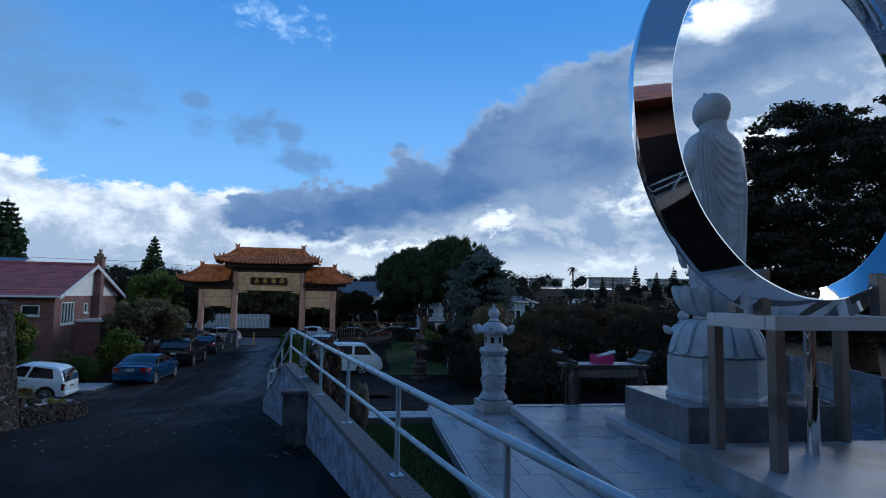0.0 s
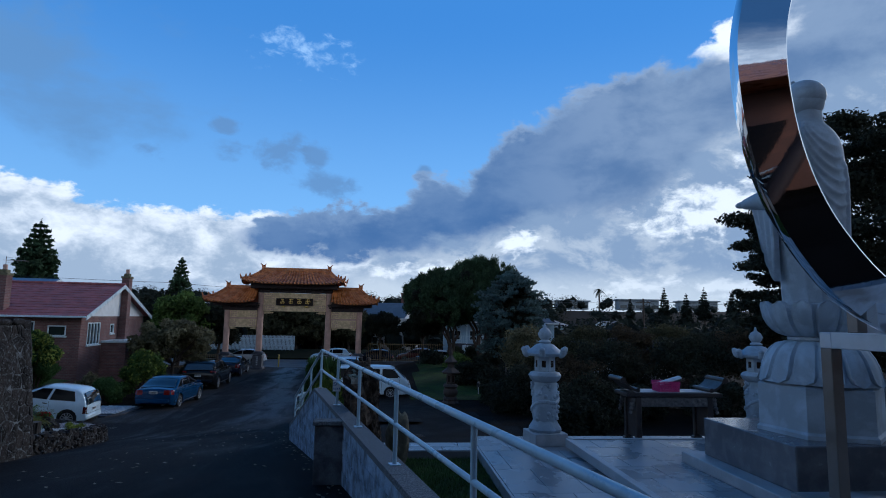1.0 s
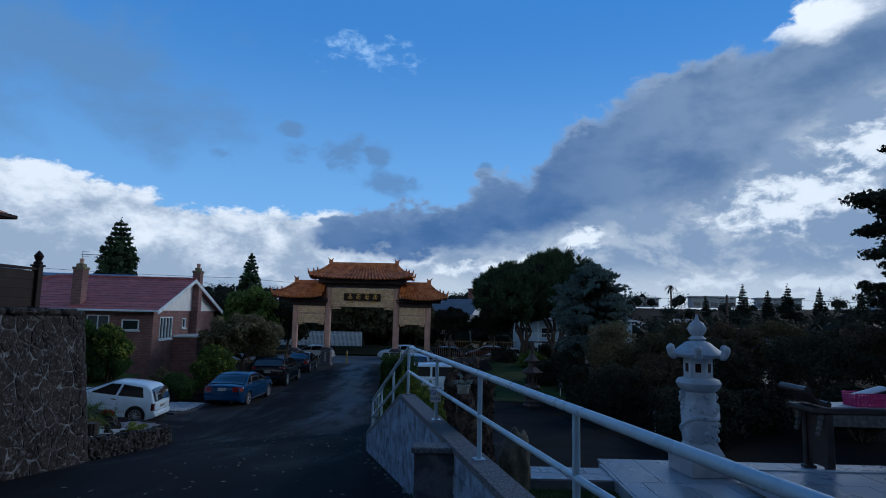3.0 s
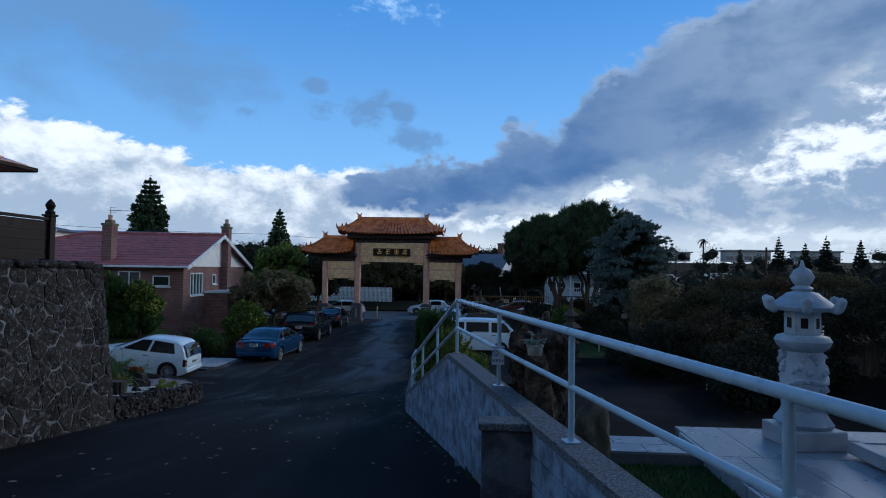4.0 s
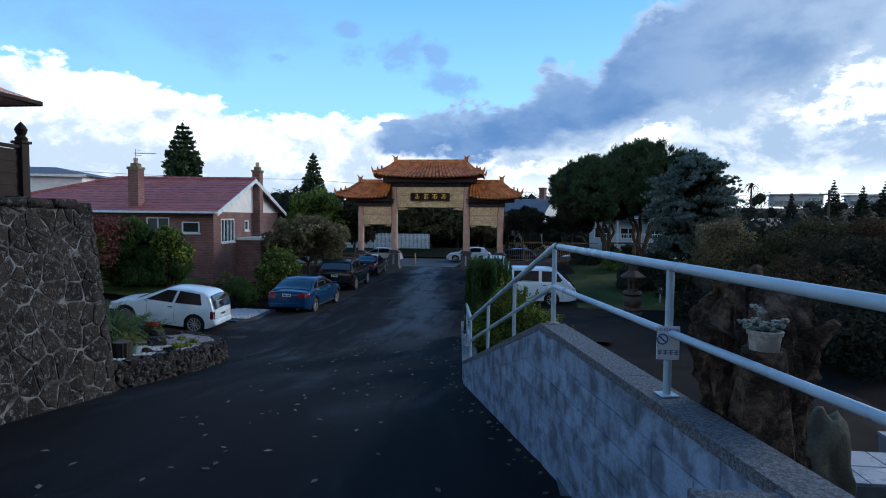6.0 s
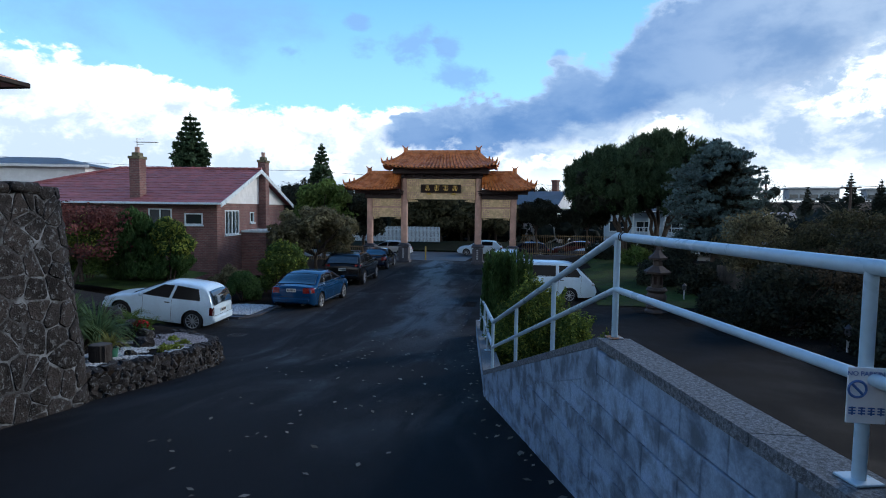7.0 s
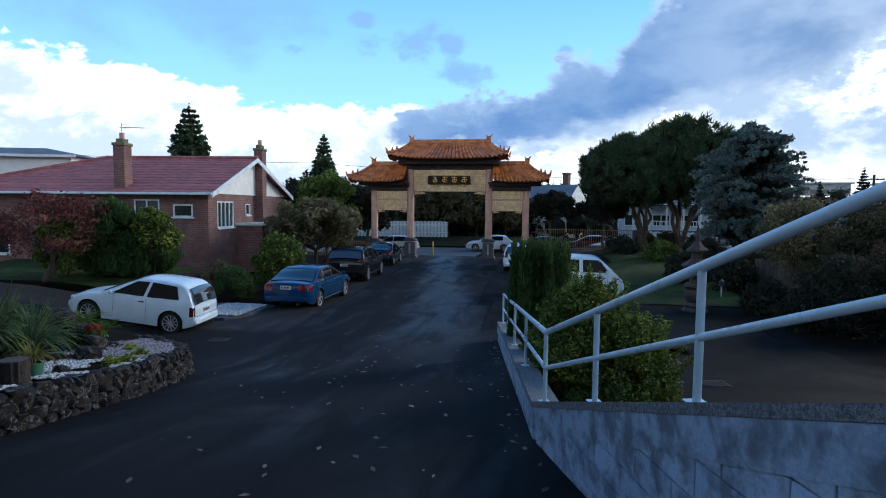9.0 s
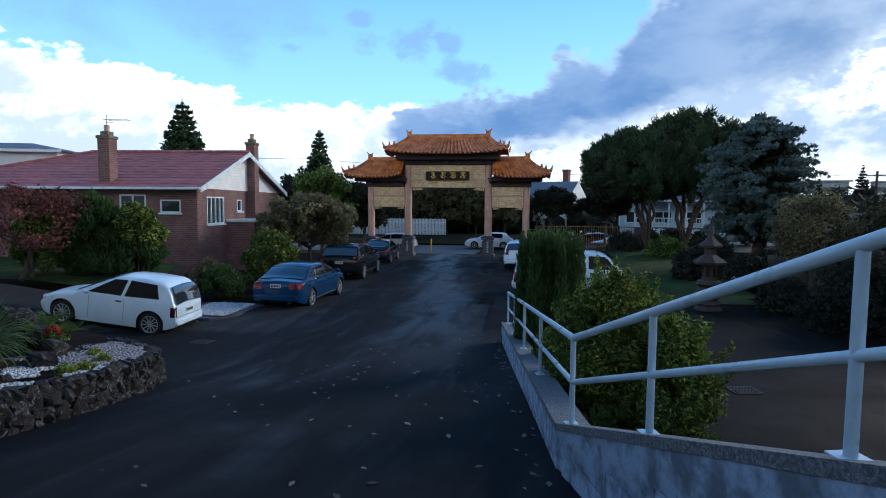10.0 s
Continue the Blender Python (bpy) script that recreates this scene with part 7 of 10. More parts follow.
def build_car(name, label, m, body_paint, L, W, H, wb, rear_over, r, zlow, belt, cab, hood, deck, tail_z, wins, rear_lamps, rear_glass, front_glass, spokes=10, nose=0.55, plate=True, category="car", bumper_seam=True):
    """A car, front towards +y, its rear axle at the origin. cab: the four corners (y, z) of the cabin's side view, rear base first, over the roof. hood, deck: (y, z) points of the bonnet and boot line."""
    c = empty(name)
    tagged(c, label, category)
    y0, y1, hw = -rear_over, L - rear_over, W / 2
    smoked = name == "hatchback_car"
    (ra, rb, fb, fa) = cab
    zroof = max(rb[1], fb[1]) + 0.035
    top = [(y0, tail_z - 0.02)] + [p for p in deck if p[0] > y0 + 0.01 and p[0] < ra[0] - 0.03]
    top += [ra, (rb[0], rb[1]), ((rb[0] * 0.62 + fb[0] * 0.38), zroof - 0.004), ((rb[0] * 0.2 + fb[0] * 0.8), zroof - 0.012), (fb[0], fb[1] - 0.01), fa]
    top += [p for p in hood if p[0] > fa[0] + 0.02] + [(y1 - 0.10, nose + 0.10), (y1, nose)]
    top = rounded(top, (0.16, 0.08, 0.035))
    sh = Shell(y0, y1, hw, zlow, belt, zroof, top, wb, r)
    part("body", sh.skin(), body_paint, c, "painted car body", 60)
    part("underbody", box(B(), (0, (y0 + y1) / 2, zlow + 0.24), (W - 0.46, L * 0.84, 0.40)), trim_black, c)

    def strip(pts, w, nm, mat):
        """A thin line on the skin through (side, y, z) points."""
        rows = []
        for sd, y, z in pts:
            x = sh.at(y, z) + 0.003
            rows.append([(sd * x, sh.lean(y - w, z), z), (sd * x, sh.lean(y + w, z), z)])
        sheet(rows, mat, nm, c)

    for s in (-1, 1):
        for w in wins:
            a, b, d, e = w
            rows = []
            for j in range(6):
                f = j / 5
                p, q = (a[0] + (e[0] - a[0]) * f, a[1] + (e[1] - a[1]) * f), (b[0] + (d[0] - b[0]) * f, b[1] + (d[1] - b[1]) * f)
                rows.append([(s * (sh.at(p[0] + (q[0] - p[0]) * i / 8, p[1] + (q[1] - p[1]) * i / 8) + 0.005), p[0] + (q[0] - p[0]) * i / 8, p[1] + (q[1] - p[1]) * i / 8) for i in range(9)])
            sheet(rows, side_glass, "side_window", c)
            edge = rows[0] + [q[-1] for q in rows[1:]] + rows[-1][-2::-1] + [q[0] for q in rows[-2:0:-1]]
            bm = B()
            for p, q in zip(edge, edge[1:] + edge[:1]):
                tube(bm, p, q, 0.008, seg=5)
            part("window_seal", bm, trim_black, c)
        doors = wins[:1] if "three-door" in label else wins[:2]
        for w in doors:
            yr = min(p[0] for p in w) - 0.035
            part("door_handle", box(B(), (s * (sh.at(yr + 0.15, belt - 0.10) + 0.006), yr + 0.15, belt - 0.10), (0.03, 0.16, 0.032), bevel=0.008), trim_black if body_paint is paint_white else body_paint, c)
            low = sh.zb(yr) + 0.09
            strip([(s, yr + (0.02 if k > 12 else 0), low + (belt - 0.01 - low) * k / 16) for k in range(17)], 0.004, "door_gap", trim_black)
        yf = max(p[0] for p in wins[0]) - 0.02
        low = sh.zb(yf) + 0.09
        strip([(s, yf - 0.03 * math.sin(math.pi * k / 16), low + (belt - 0.03 - low) * k / 16) for k in range(17)], 0.004, "door_gap", trim_black)
        if body_paint is not paint_white:
            part("sill_trim", tube(B(), (s * (sh.at(wb / 2, zlow + 0.08) - 0.004), r + 0.10, zlow + 0.06), (s * (sh.at(wb / 2, zlow + 0.08) - 0.004), wb - r - 0.10, zlow + 0.06), 0.02, seg=8), trim_black, c, smooth=50)
        part("wing_mirror", box(B(), (s * (hw + 0.05), fa[0] - 0.36, belt + 0.06), (0.17, 0.09, 0.12), bevel=0.035), body_paint, c, smooth=40)
        part("headlamp", box(B(), (s * (sh.plan(y1 - 0.2) - 0.16), y1 - 0.17, nose + 0.03), (0.30, 0.16, 0.13), bevel=0.04), lamp_clear, c, smooth=40)
        for x0_, x1_, z0_, z1_ in rear_lamps:
            # the lamp wraps the rear corner
            rows = []
            for j in range(6):
                z = z0_ + (z1_ - z0_) * j / 5
                row = []
                for k in range(7):
                    f = k / 6
                    if f < 0.6:
                        x = x0_ + (sh.plan(y0) - 0.015 - x0_) * f / 0.6
                        row.append((s * x, sh.lean(y0, z) - 0.008, z))
                    else:
                        y = y0 + (0.11 if smoked else 0.20) * (f - 0.6) / 0.4
                        row.append((s * (sh.at(y, z) + 0.008), sh.lean(y, z), z))
                rows.append(row)
            sheet(rows, lamp_smoked if smoked else lamp_red, "tail_lamp", c, "dark red tail lamp" if smoked else "red tail lamp", 60)
        for y in (0, wb):
            wheel(c, s * (hw - 0.115), y, r, s, spokes=spokes)

    def slope(p, q, f0, f1, nm, sign):
        """Glass on the cabin's front or rear slope."""
        rows = []
        for j in range(7):
            f = f0 + (f1 - f0) * j / 6
            y = p[0] + (q[0] - p[0]) * f
            zt = sh.zt(y)
            h, rx = sh.corner(y)
            x = (sh.wide(y, zt - 0.035 - h) - rx * 0.52) * 0.985
            row = []
            for i in range(11):
                u = -1 + 2 * i / 10
                row.append((u * x, y + sign * 0.010 - sign * 0.0 * u * u, zt - 0.035 * u * u + 0.006))
            rows.append(row)
        sheet(rows, car_glass, nm, c)
        edge = rows[0] + [k[-1] for k in rows[1:]] + rows[-1][-2::-1] + [k[0] for k in rows[-2:0:-1]]
        bm = B()
        for a, b in zip(edge, edge[1:] + edge[:1]):
            tube(bm, a, b, 0.009, seg=5)
        part("window_seal", bm, trim_black, c)

    slope(ra, rb, *rear_glass, "rear_window", -1)
    slope(fa, fb, *front_glass, "windscreen", 1)
    if bumper_seam:
        rows = []
        for k in range(13):
            x = -0.94 + 1.88 * k / 12
            rows.append([(x * sh.plan(y0), sh.lean(y0, zlow + 0.36) - 0.004, zlow + 0.355), (x * sh.plan(y0), sh.lean(y0, zlow + 0.36) - 0.004, zlow + 0.365)])
        sheet(rows, trim_black, "bumper_seam", c)
    bm = box(B(), (0, y0 + 0.005, zlow + 0.22), (2 * sh.plan(y0) * 0.97, 0.10, 0.20), bevel=0.045)
    part("rear_bumper", bm, body_paint, c, smooth=40)
    if plate:
        pz = plate if isinstance(plate, float) else zlow + 0.45
        py = sh.lean(y0, pz)
        part("number_plate", box(B(), (0, py - 0.012, pz), (0.36, 0.02, 0.125), bevel=0.004), plate_mat, c)
        bm = B()
        for k in range(6):
            box(bm, (-0.13 + 0.052 * k, py - 0.024, pz), (0.03, 0.004, 0.07))
        part("plate_bars", bm, trim_black, c)
    part("exhaust", tube(B(), (hw * 0.5, y0 - 0.03, zlow + 0.06), (hw * 0.5, y0 + 0.3, zlow + 0.06), 0.035, seg=10), steel_brushed, c)
    c.matrix_world = m
    return c


# white three-door hatchback, nose up the side drive
hd = Vector((-2.31, -0.19, 0)).normalized()
hr = Vector((hd.y, -hd.x, 0))
# the side towards the camera is the car's left
axle = Vector((-9.06, 12.62, 0)) + hr * 0.72
zr_, zf_ = -3.01, -2.73
fwd = Vector((hd.x, hd.y, (zf_ - zr_) / 2.3)).normalized()
up = hr.cross(fwd).normalized()
M = Matrix((( hr.x, fwd.x, up.x, axle.x), (hr.y, fwd.y, up.y, axle.y), (hr.z, fwd.z, up.z, zr_), (0, 0, 0, 1)))
build_car("hatchback_car", "white three-door hatchback parked on the side drive", M, paint_white, 3.62, 1.63, 1.44, 2.3, 0.61, 0.305, 0.17, 0.89,
          ((-0.60, 0.84), (-0.36, 1.40), (1.08, 1.415), (2.02, 0.93)), [(2.05, 0.92), (2.5, 0.86), (2.86, 0.75)], [(-0.60, 0.88)], 0.86,
          [[(0.82, 0.93), (1.66, 0.93), (1.06, 1.295), (0.73, 1.315)], [(-0.16, 0.96), (0.72, 0.93), (0.63, 1.32), (-0.04, 1.29)]],
          [(0.64, 0.735, 0.54, 0.80)], (0.08, 1.0), (0.06, 0.93), 11, 0.58, plate=0.66)


def placed(x, y, z, rz):
    return pose(x, y, z, 0, 0, rz)


# blue saloon
build_car("saloon_car", "blue four-door saloon parked along the driveway", placed(-7.43, 17.38, -3.04, -1), paint_blue, 4.54, 1.755, 1.435, 2.70, 0.92, 0.315, 0.20, 0.92,
          ((-0.52, 0.95), (0.32, 1.37), (1.55, 1.38), (2.62, 0.93)), [(2.7, 0.93), (3.2, 0.86), (3.45, 0.74)], [(-0.86, 0.98), (-0.5, 0.97)], 0.92,
          [[(1.36, 0.97), (2.3, 0.97), (1.6, 1.31), (1.34, 1.32)], [(0.42, 0.98), (1.28, 0.97), (1.26, 1.32), (0.62, 1.31)], [(-0.12, 0.99), (0.36, 0.98), (0.52, 1.29), (0.3, 1.24)]],
          [(0.46, 0.84, 0.70, 0.90)], (0.08, 0.9), (0.05, 0.93), 7, 0.55, plate=0.80)
# black sport utility vehicle
build_car("suv_car", "black sport utility vehicle parked along the driveway", placed(-8.02, 25.3, -3.15, 2), paint_black, 4.8, 1.98, 1.74, 2.92, 0.95, 0.37, 0.28, 1.10,
          ((-0.86, 1.12), (-0.52, 1.62), (1.6, 1.66), (2.55, 1.12)), [(2.6, 1.12), (3.3, 1.06), (3.75, 0.95)], [(-0.92, 1.1)], 1.02,
          [[(1.3, 1.17), (2.2, 1.17), (1.65, 1.55), (1.28, 1.57)], [(0.3, 1.17), (1.22, 1.17), (1.2, 1.57), (0.3, 1.56)], [(-0.6, 1.19), (0.22, 1.17), (0.22, 1.55), (-0.3, 1.52)]],
          [(0.66, 0.94, 1.02, 1.12)], (0.1, 0.88), (0.05, 0.93), 10, 0.8, plate=0.86)
# dark saloon near the gate
build_car("saloon_car", "dark navy saloon parked close to the gate", placed(-8.7, 34.1, -3.26, 3), paint_navy, 4.5, 1.76, 1.43, 2.65, 0.95, 0.315, 0.20, 0.92,
          ((-0.52, 0.95), (0.32, 1.37), (1.55, 1.38), (2.62, 0.93)), [(2.7, 0.93), (3.2, 0.86), (3.45, 0.74)], [(-0.86, 0.98), (-0.5, 0.97)], 0.92,
          [[(1.36, 0.97), (2.3, 0.97), (1.6, 1.31), (1.34, 1.32)], [(0.42, 0.98), (1.28, 0.97), (1.26, 1.32), (0.62, 1.31)]],
          [(0.56, 0.84, 0.66, 0.9)], (0.08, 0.9), (0.05, 0.93), 7, 0.55, plate=0.78)
# white van across the yard, nose to the right
build_car("minivan", "white delivery van parked across the yard", placed(0.95, 22.0, -3.1, -90), paint_white, 4.4, 1.66, 1.80, 2.2, 1.05, 0.30, 0.22, 1.05,
          ((-1.0, 1.05), (-0.86, 1.70), (2.35, 1.73), (3.0, 1.10)), [(3.05, 1.08), (3.25, 0.95)], [(-1.02, 1.05)], 1.0,
          [[(1.75, 1.10), (2.72, 1.10), (2.38, 1.55), (1.75, 1.57)], [(0.5, 1.10), (1.6, 1.10), (1.6, 1.57), (0.5, 1.57)], [(-0.75, 1.10), (0.38, 1.10), (0.38, 1.57), (-0.7, 1.57)]],
          [(0.62, 0.76, 0.55, 0.95)], (0.15, 0.85), (0.08, 0.9), 8, 0.75, plate=False)
# white crossover near the gate, seen from behind
build_car("suv_car", "white crossover parked beside the gate", placed(0.15, 31.9, -3.22, -4), paint_white, 4.5, 1.82, 1.68, 2.65, 0.9, 0.34, 0.26, 1.05,
          ((-0.8, 1.07), (-0.35, 1.56), (1.5, 1.6), (2.45, 1.07)), [(2.5, 1.06), (3.1, 0.99), (3.5, 0.88)], [(-0.86, 1.05)], 0.98,
          [[(1.3, 1.1), (2.1, 1.1), (1.6, 1.49), (1.28, 1.5)], [(0.3, 1.1), (1.2, 1.1), (1.18, 1.5), (0.3, 1.49)]],
          [(0.6, 0.86, 0.86, 1.2)], (0.1, 0.88), (0.05, 0.93), 9, 0.75, plate=0.7)
# cars in the street behind the gate
for x, y, rz, mat, lab in ((-9.6, 47.2, 90, paint_silver, "silver hatchback parked in the street beyond the gate"), (-1.4, 50.5, 90, paint_white, "white estate car parked in the street beyond the gate"), (2.9, 49.4, 90, paint_navy, "dark navy car parked behind the railings"), (7.5, 52.2, 90, paint_maroon, "dull maroon car parked across the street"), (9.3, 49.2, 90, paint_silver, "pale silver car parked behind the railings")):
    build_car("street_car", lab, placed(x, y, -3.45, rz), mat, 4.3, 1.74, 1.48, 2.55, 0.85, 0.31, 0.2, 0.92,
              ((-0.7, 0.93), (-0.2, 1.4), (1.45, 1.42), (2.45, 0.93)), [(2.5, 0.93), (3.0, 0.86), (3.35, 0.75)], [(-0.78, 0.93)], 0.86,
              [[(1.2, 0.97), (2.1, 0.97), (1.5, 1.34), (1.18, 1.35)], [(0.1, 0.98), (1.12, 0.97), (1.1, 1.35), (0.1, 1.33)]],
              [(0.58, 0.8, 0.66, 0.86)], (0.1, 0.88), (0.05, 0.93), 8, 0.55)

# ---- plants ----


def leaf_mat(name, col, var=0.35, rough=0.78, island=0.45):
    """Leaf surface that also lets some light through."""
    m = material(name, col, rough, var=var, scale=0.7, fine=8, bump=0, island=island, spec=0.06)
    t = m.node_tree
    b = next(q for q in t.nodes if q.type == "BSDF_PRINCIPLED")
    o = next(q for q in t.nodes if q.type == "OUTPUT_MATERIAL")
    tr, mx = t.nodes.new("ShaderNodeBsdfTranslucent"), t.nodes.new("ShaderNodeMixShader")
    t.links.new(b.inputs["Base Color"].links[0].from_socket, tr.inputs[0])
    mx.inputs[0].default_value = 0.3
    t.links.new(b.outputs[0], mx.inputs[1])
    t.links.new(tr.outputs[0], mx.inputs[2])
    t.links.new(mx.outputs[0], o.inputs[0])
    return m


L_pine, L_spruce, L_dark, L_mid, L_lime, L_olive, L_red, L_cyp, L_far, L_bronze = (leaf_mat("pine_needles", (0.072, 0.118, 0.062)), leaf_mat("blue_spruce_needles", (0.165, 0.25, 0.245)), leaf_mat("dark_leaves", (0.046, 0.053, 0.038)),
    leaf_mat("green_leaves", (0.12, 0.185, 0.05)), leaf_mat("lime_leaves", (0.30, 0.36, 0.07)), leaf_mat("olive_leaves", (0.105, 0.10, 0.055)), leaf_mat("red_leaves", (0.22, 0.085, 0.075)), leaf_mat("cypress_leaves", (0.075, 0.14, 0.048)), leaf_mat("far_leaves", (0.030, 0.038, 0.030)), leaf_mat("bronze_leaves", (0.10, 0.075, 0.048)))

L_sage = leaf_mat("sage_leaves", (0.22, 0.20, 0.115))


def leaves(blobs, n, size, seed, shell=0.55, up=0.2, long=1.6, jitter=0.35, stand=0.0):
    """Vertices and faces of n small pointed leaves spread over the outer part of a set of clumps (x, y, z, rx, ry, rz)."""
    rng = np.random.default_rng(seed)
    bl = np.array(blobs, float)
    area = bl[:, 3] * bl[:, 4] + bl[:, 4] * bl[:, 5] + bl[:, 3] * bl[:, 5]
    pick = rng.choice(len(bl), n, p=area / area.sum())
    d = rng.normal(size=(n, 3))
    d /= np.linalg.norm(d, axis=1, keepdims=True)
    rad = shell + (1 - shell) * rng.random(n) ** 0.6
    rad *= 1 + jitter * (rng.random(n) - 0.6)
    b = bl[pick]
    p = b[:, :3] + d * b[:, 3:6] * rad[:, None]
    nrm = d + rng.normal(size=(n, 3)) * 0.7
    nrm[:, 2] += up
    nrm /= np.linalg.norm(nrm, axis=1, keepdims=True)
    t = np.cross(nrm, rng.normal(size=(n, 3)))
    t /= np.linalg.norm(t, axis=1, keepdims=True) + 1e-9
    if stand:
        t = t * (1 - stand) + np.array([0.0, 0.0, stand]) + d * 0.35 * stand
        t /= np.linalg.norm(t, axis=1, keepdims=True) + 1e-9
        nrm = np.cross(t, np.cross(nrm, t))
        nrm /= np.linalg.norm(nrm, axis=1, keepdims=True) + 1e-9
    s = np.cross(nrm, t)
    sz = size * (0.6 + 0.8 * rng.random(n))[:, None]
    v = np.stack([p - t * sz * long * 0.5, p + s * sz * 0.42 + nrm * sz * 0.08, p + t * sz * long * 0.5 + nrm * sz * 0.1, p - s * sz * 0.42 + nrm * sz * 0.08], 1)
    return v.reshape(-1, 3), np.arange(4 * n).reshape(-1, 4)


def leaf_mesh(name, v, f, mat, parent):
    me = bpy.data.meshes.new(name)
    me.from_pydata(v.tolist(), [], f.tolist())
    me.materials.append(mat)
    ob = new(name, me)
    ob.parent = parent
    return ob


def branch(bm, a, b, r0, r1, rng, bend=0.12, seg=5):
    a, b = Vector(a), Vector(b)
    pts = [a.lerp(b, i / seg) + Vector((rng.uniform(-1, 1), rng.uniform(-1, 1), rng.uniform(-.5, .5))) * bend * (b - a).length * 0.3 * math.sin(math.pi * i / seg) for i in range(seg + 1)]
    for i, (p, q) in enumerate(zip(pts, pts[1:])):
        tube(bm, p, q, r0 + (r1 - r0) * i / seg, r0 + (r1 - r0) * (i + 1) / seg, 8)
    return pts


def blob_cloud(c, r, n, rng, br, flat=1.0, low=-1.0):
    """n clumps spread over an ellipsoid of radii r round c."""
    out = []
    while len(out) < n:
        d = Vector((rng.gauss(0, 1), rng.gauss(0, 1), rng.gauss(0, 1))).normalized()
        if d.z < low:
            continue
        k = rng.uniform(0.55, 0.95)
        s = br * rng.uniform(0.65, 1.3)
        out.append((c[0] + d.x * r[0] * k, c[1] + d.y * r[1] * k, c[2] + d.z * r[2] * k, s, s, s * flat))
    return out


def tree(name, label, base, crown_c, crown_r, mat, seed, n_leaf, size, n_blob=40, br=0.8, trunk_r=0.25, stems=1, low=-0.5, flat=0.8, limbs=8, category="tree", long=1.6, core=True, spread=0.8, shell=0.5, stand=0.0):
    rng = random.Random(seed)
    t = empty(name)
    tagged(t, label, category)
    base = Vector(base)
    cc = Vector(crown_c)
    tb = B()
    for s in range(stems):
        foot = base + Vector((rng.uniform(-1, 1), rng.uniform(-1, 1), 0)) * (spread if stems > 1 else 0)
        fork = foot.lerp(Vector((cc.x, cc.y, cc.z - crown_r[2] * 0.45)), 0.8) + Vector((rng.uniform(-.3, .3), rng.uniform(-.3, .3), 0)) * crown_r[0] * 0.3
        branch(tb, foot - Vector((0, 0, 0.2)), fork, trunk_r, trunk_r * 0.7, rng)
        for k in range(limbs):
            a = 2 * math.pi * (k + rng.random()) / limbs
            e = cc + Vector((math.cos(a) * crown_r[0] * 0.75, math.sin(a) * crown_r[1] * 0.75, crown_r[2] * rng.uniform(-0.3, 0.6)))
            branch(tb, fork, e, trunk_r * 0.45, trunk_r * 0.1, rng, 0.2)
    part("trunk", tb, bark, t, smooth=60)
    blobs = blob_cloud(cc, crown_r, n_blob, rng, br, flat, low)
    if core:
        blobs.append((cc.x, cc.y, cc.z, crown_r[0] * 0.72, crown_r[1] * 0.72, crown_r[2] * 0.7))
    v, f = leaves(blobs, n_leaf, size, seed, shell=shell, long=long, stand=stand)
    leaf_mesh("crown", v, f, mat, t)
    settle(t, tuple(base))
    return t


def conifer(name, label, base, h, r, mat, seed, whorls=14, arms=9, n_leaf=5000, size=0.18, droop=0.12, trunk=0.18, taper=1.0, start=0.1, category="tree"):
    """A conifer: whorls of branches that carry sprays, shorter towards the tip."""
    rng = random.Random(seed)
    t = empty(name)
    tagged(t, label, category)
    base = Vector(base)
    tb = tube(B(), base - Vector((0, 0, 0.2)), base + Vector((0, 0, h)), trunk, 0.02, 8)
    blobs = []
    for w in range(whorls):
        f = start + (1 - start) * w / whorls
        rr = r * (1 - f) ** taper * rng.uniform(0.85, 1.12) + 0.08
        for k in range(arms):
            a = 2 * math.pi * (k + rng.random() * 0.7) / arms + w
            q = rng.uniform(0.8, 1.08)
            e = base + Vector((math.cos(a) * rr * q, math.sin(a) * rr * q, h * f - droop * rr + rng.uniform(-.1, .1) * rr))
            o = base + Vector((0, 0, h * f))
            tube(tb, o, e, 0.03 + 0.02 * (1 - f), 0.01, 5)
            for s in (0.35, 0.65, 0.92):
                c = o.lerp(e, s)
                b = max(0.1, rr * 0.2 * (0.7 + 0.5 * s))
                blobs.append((c.x, c.y, c.z, b, b, b * 0.6))
    top = base + Vector((0, 0, h))
    blobs.append((top.x, top.y, top.z - 0.1, 0.12, 0.12, 0.4))
    part("trunk", tb, bark, t)
    v, f = leaves(blobs, n_leaf, size, seed, shell=0.2, long=2.2)
    leaf_mesh("crown", v, f, mat, t)
    settle(t, tuple(base))
    return t


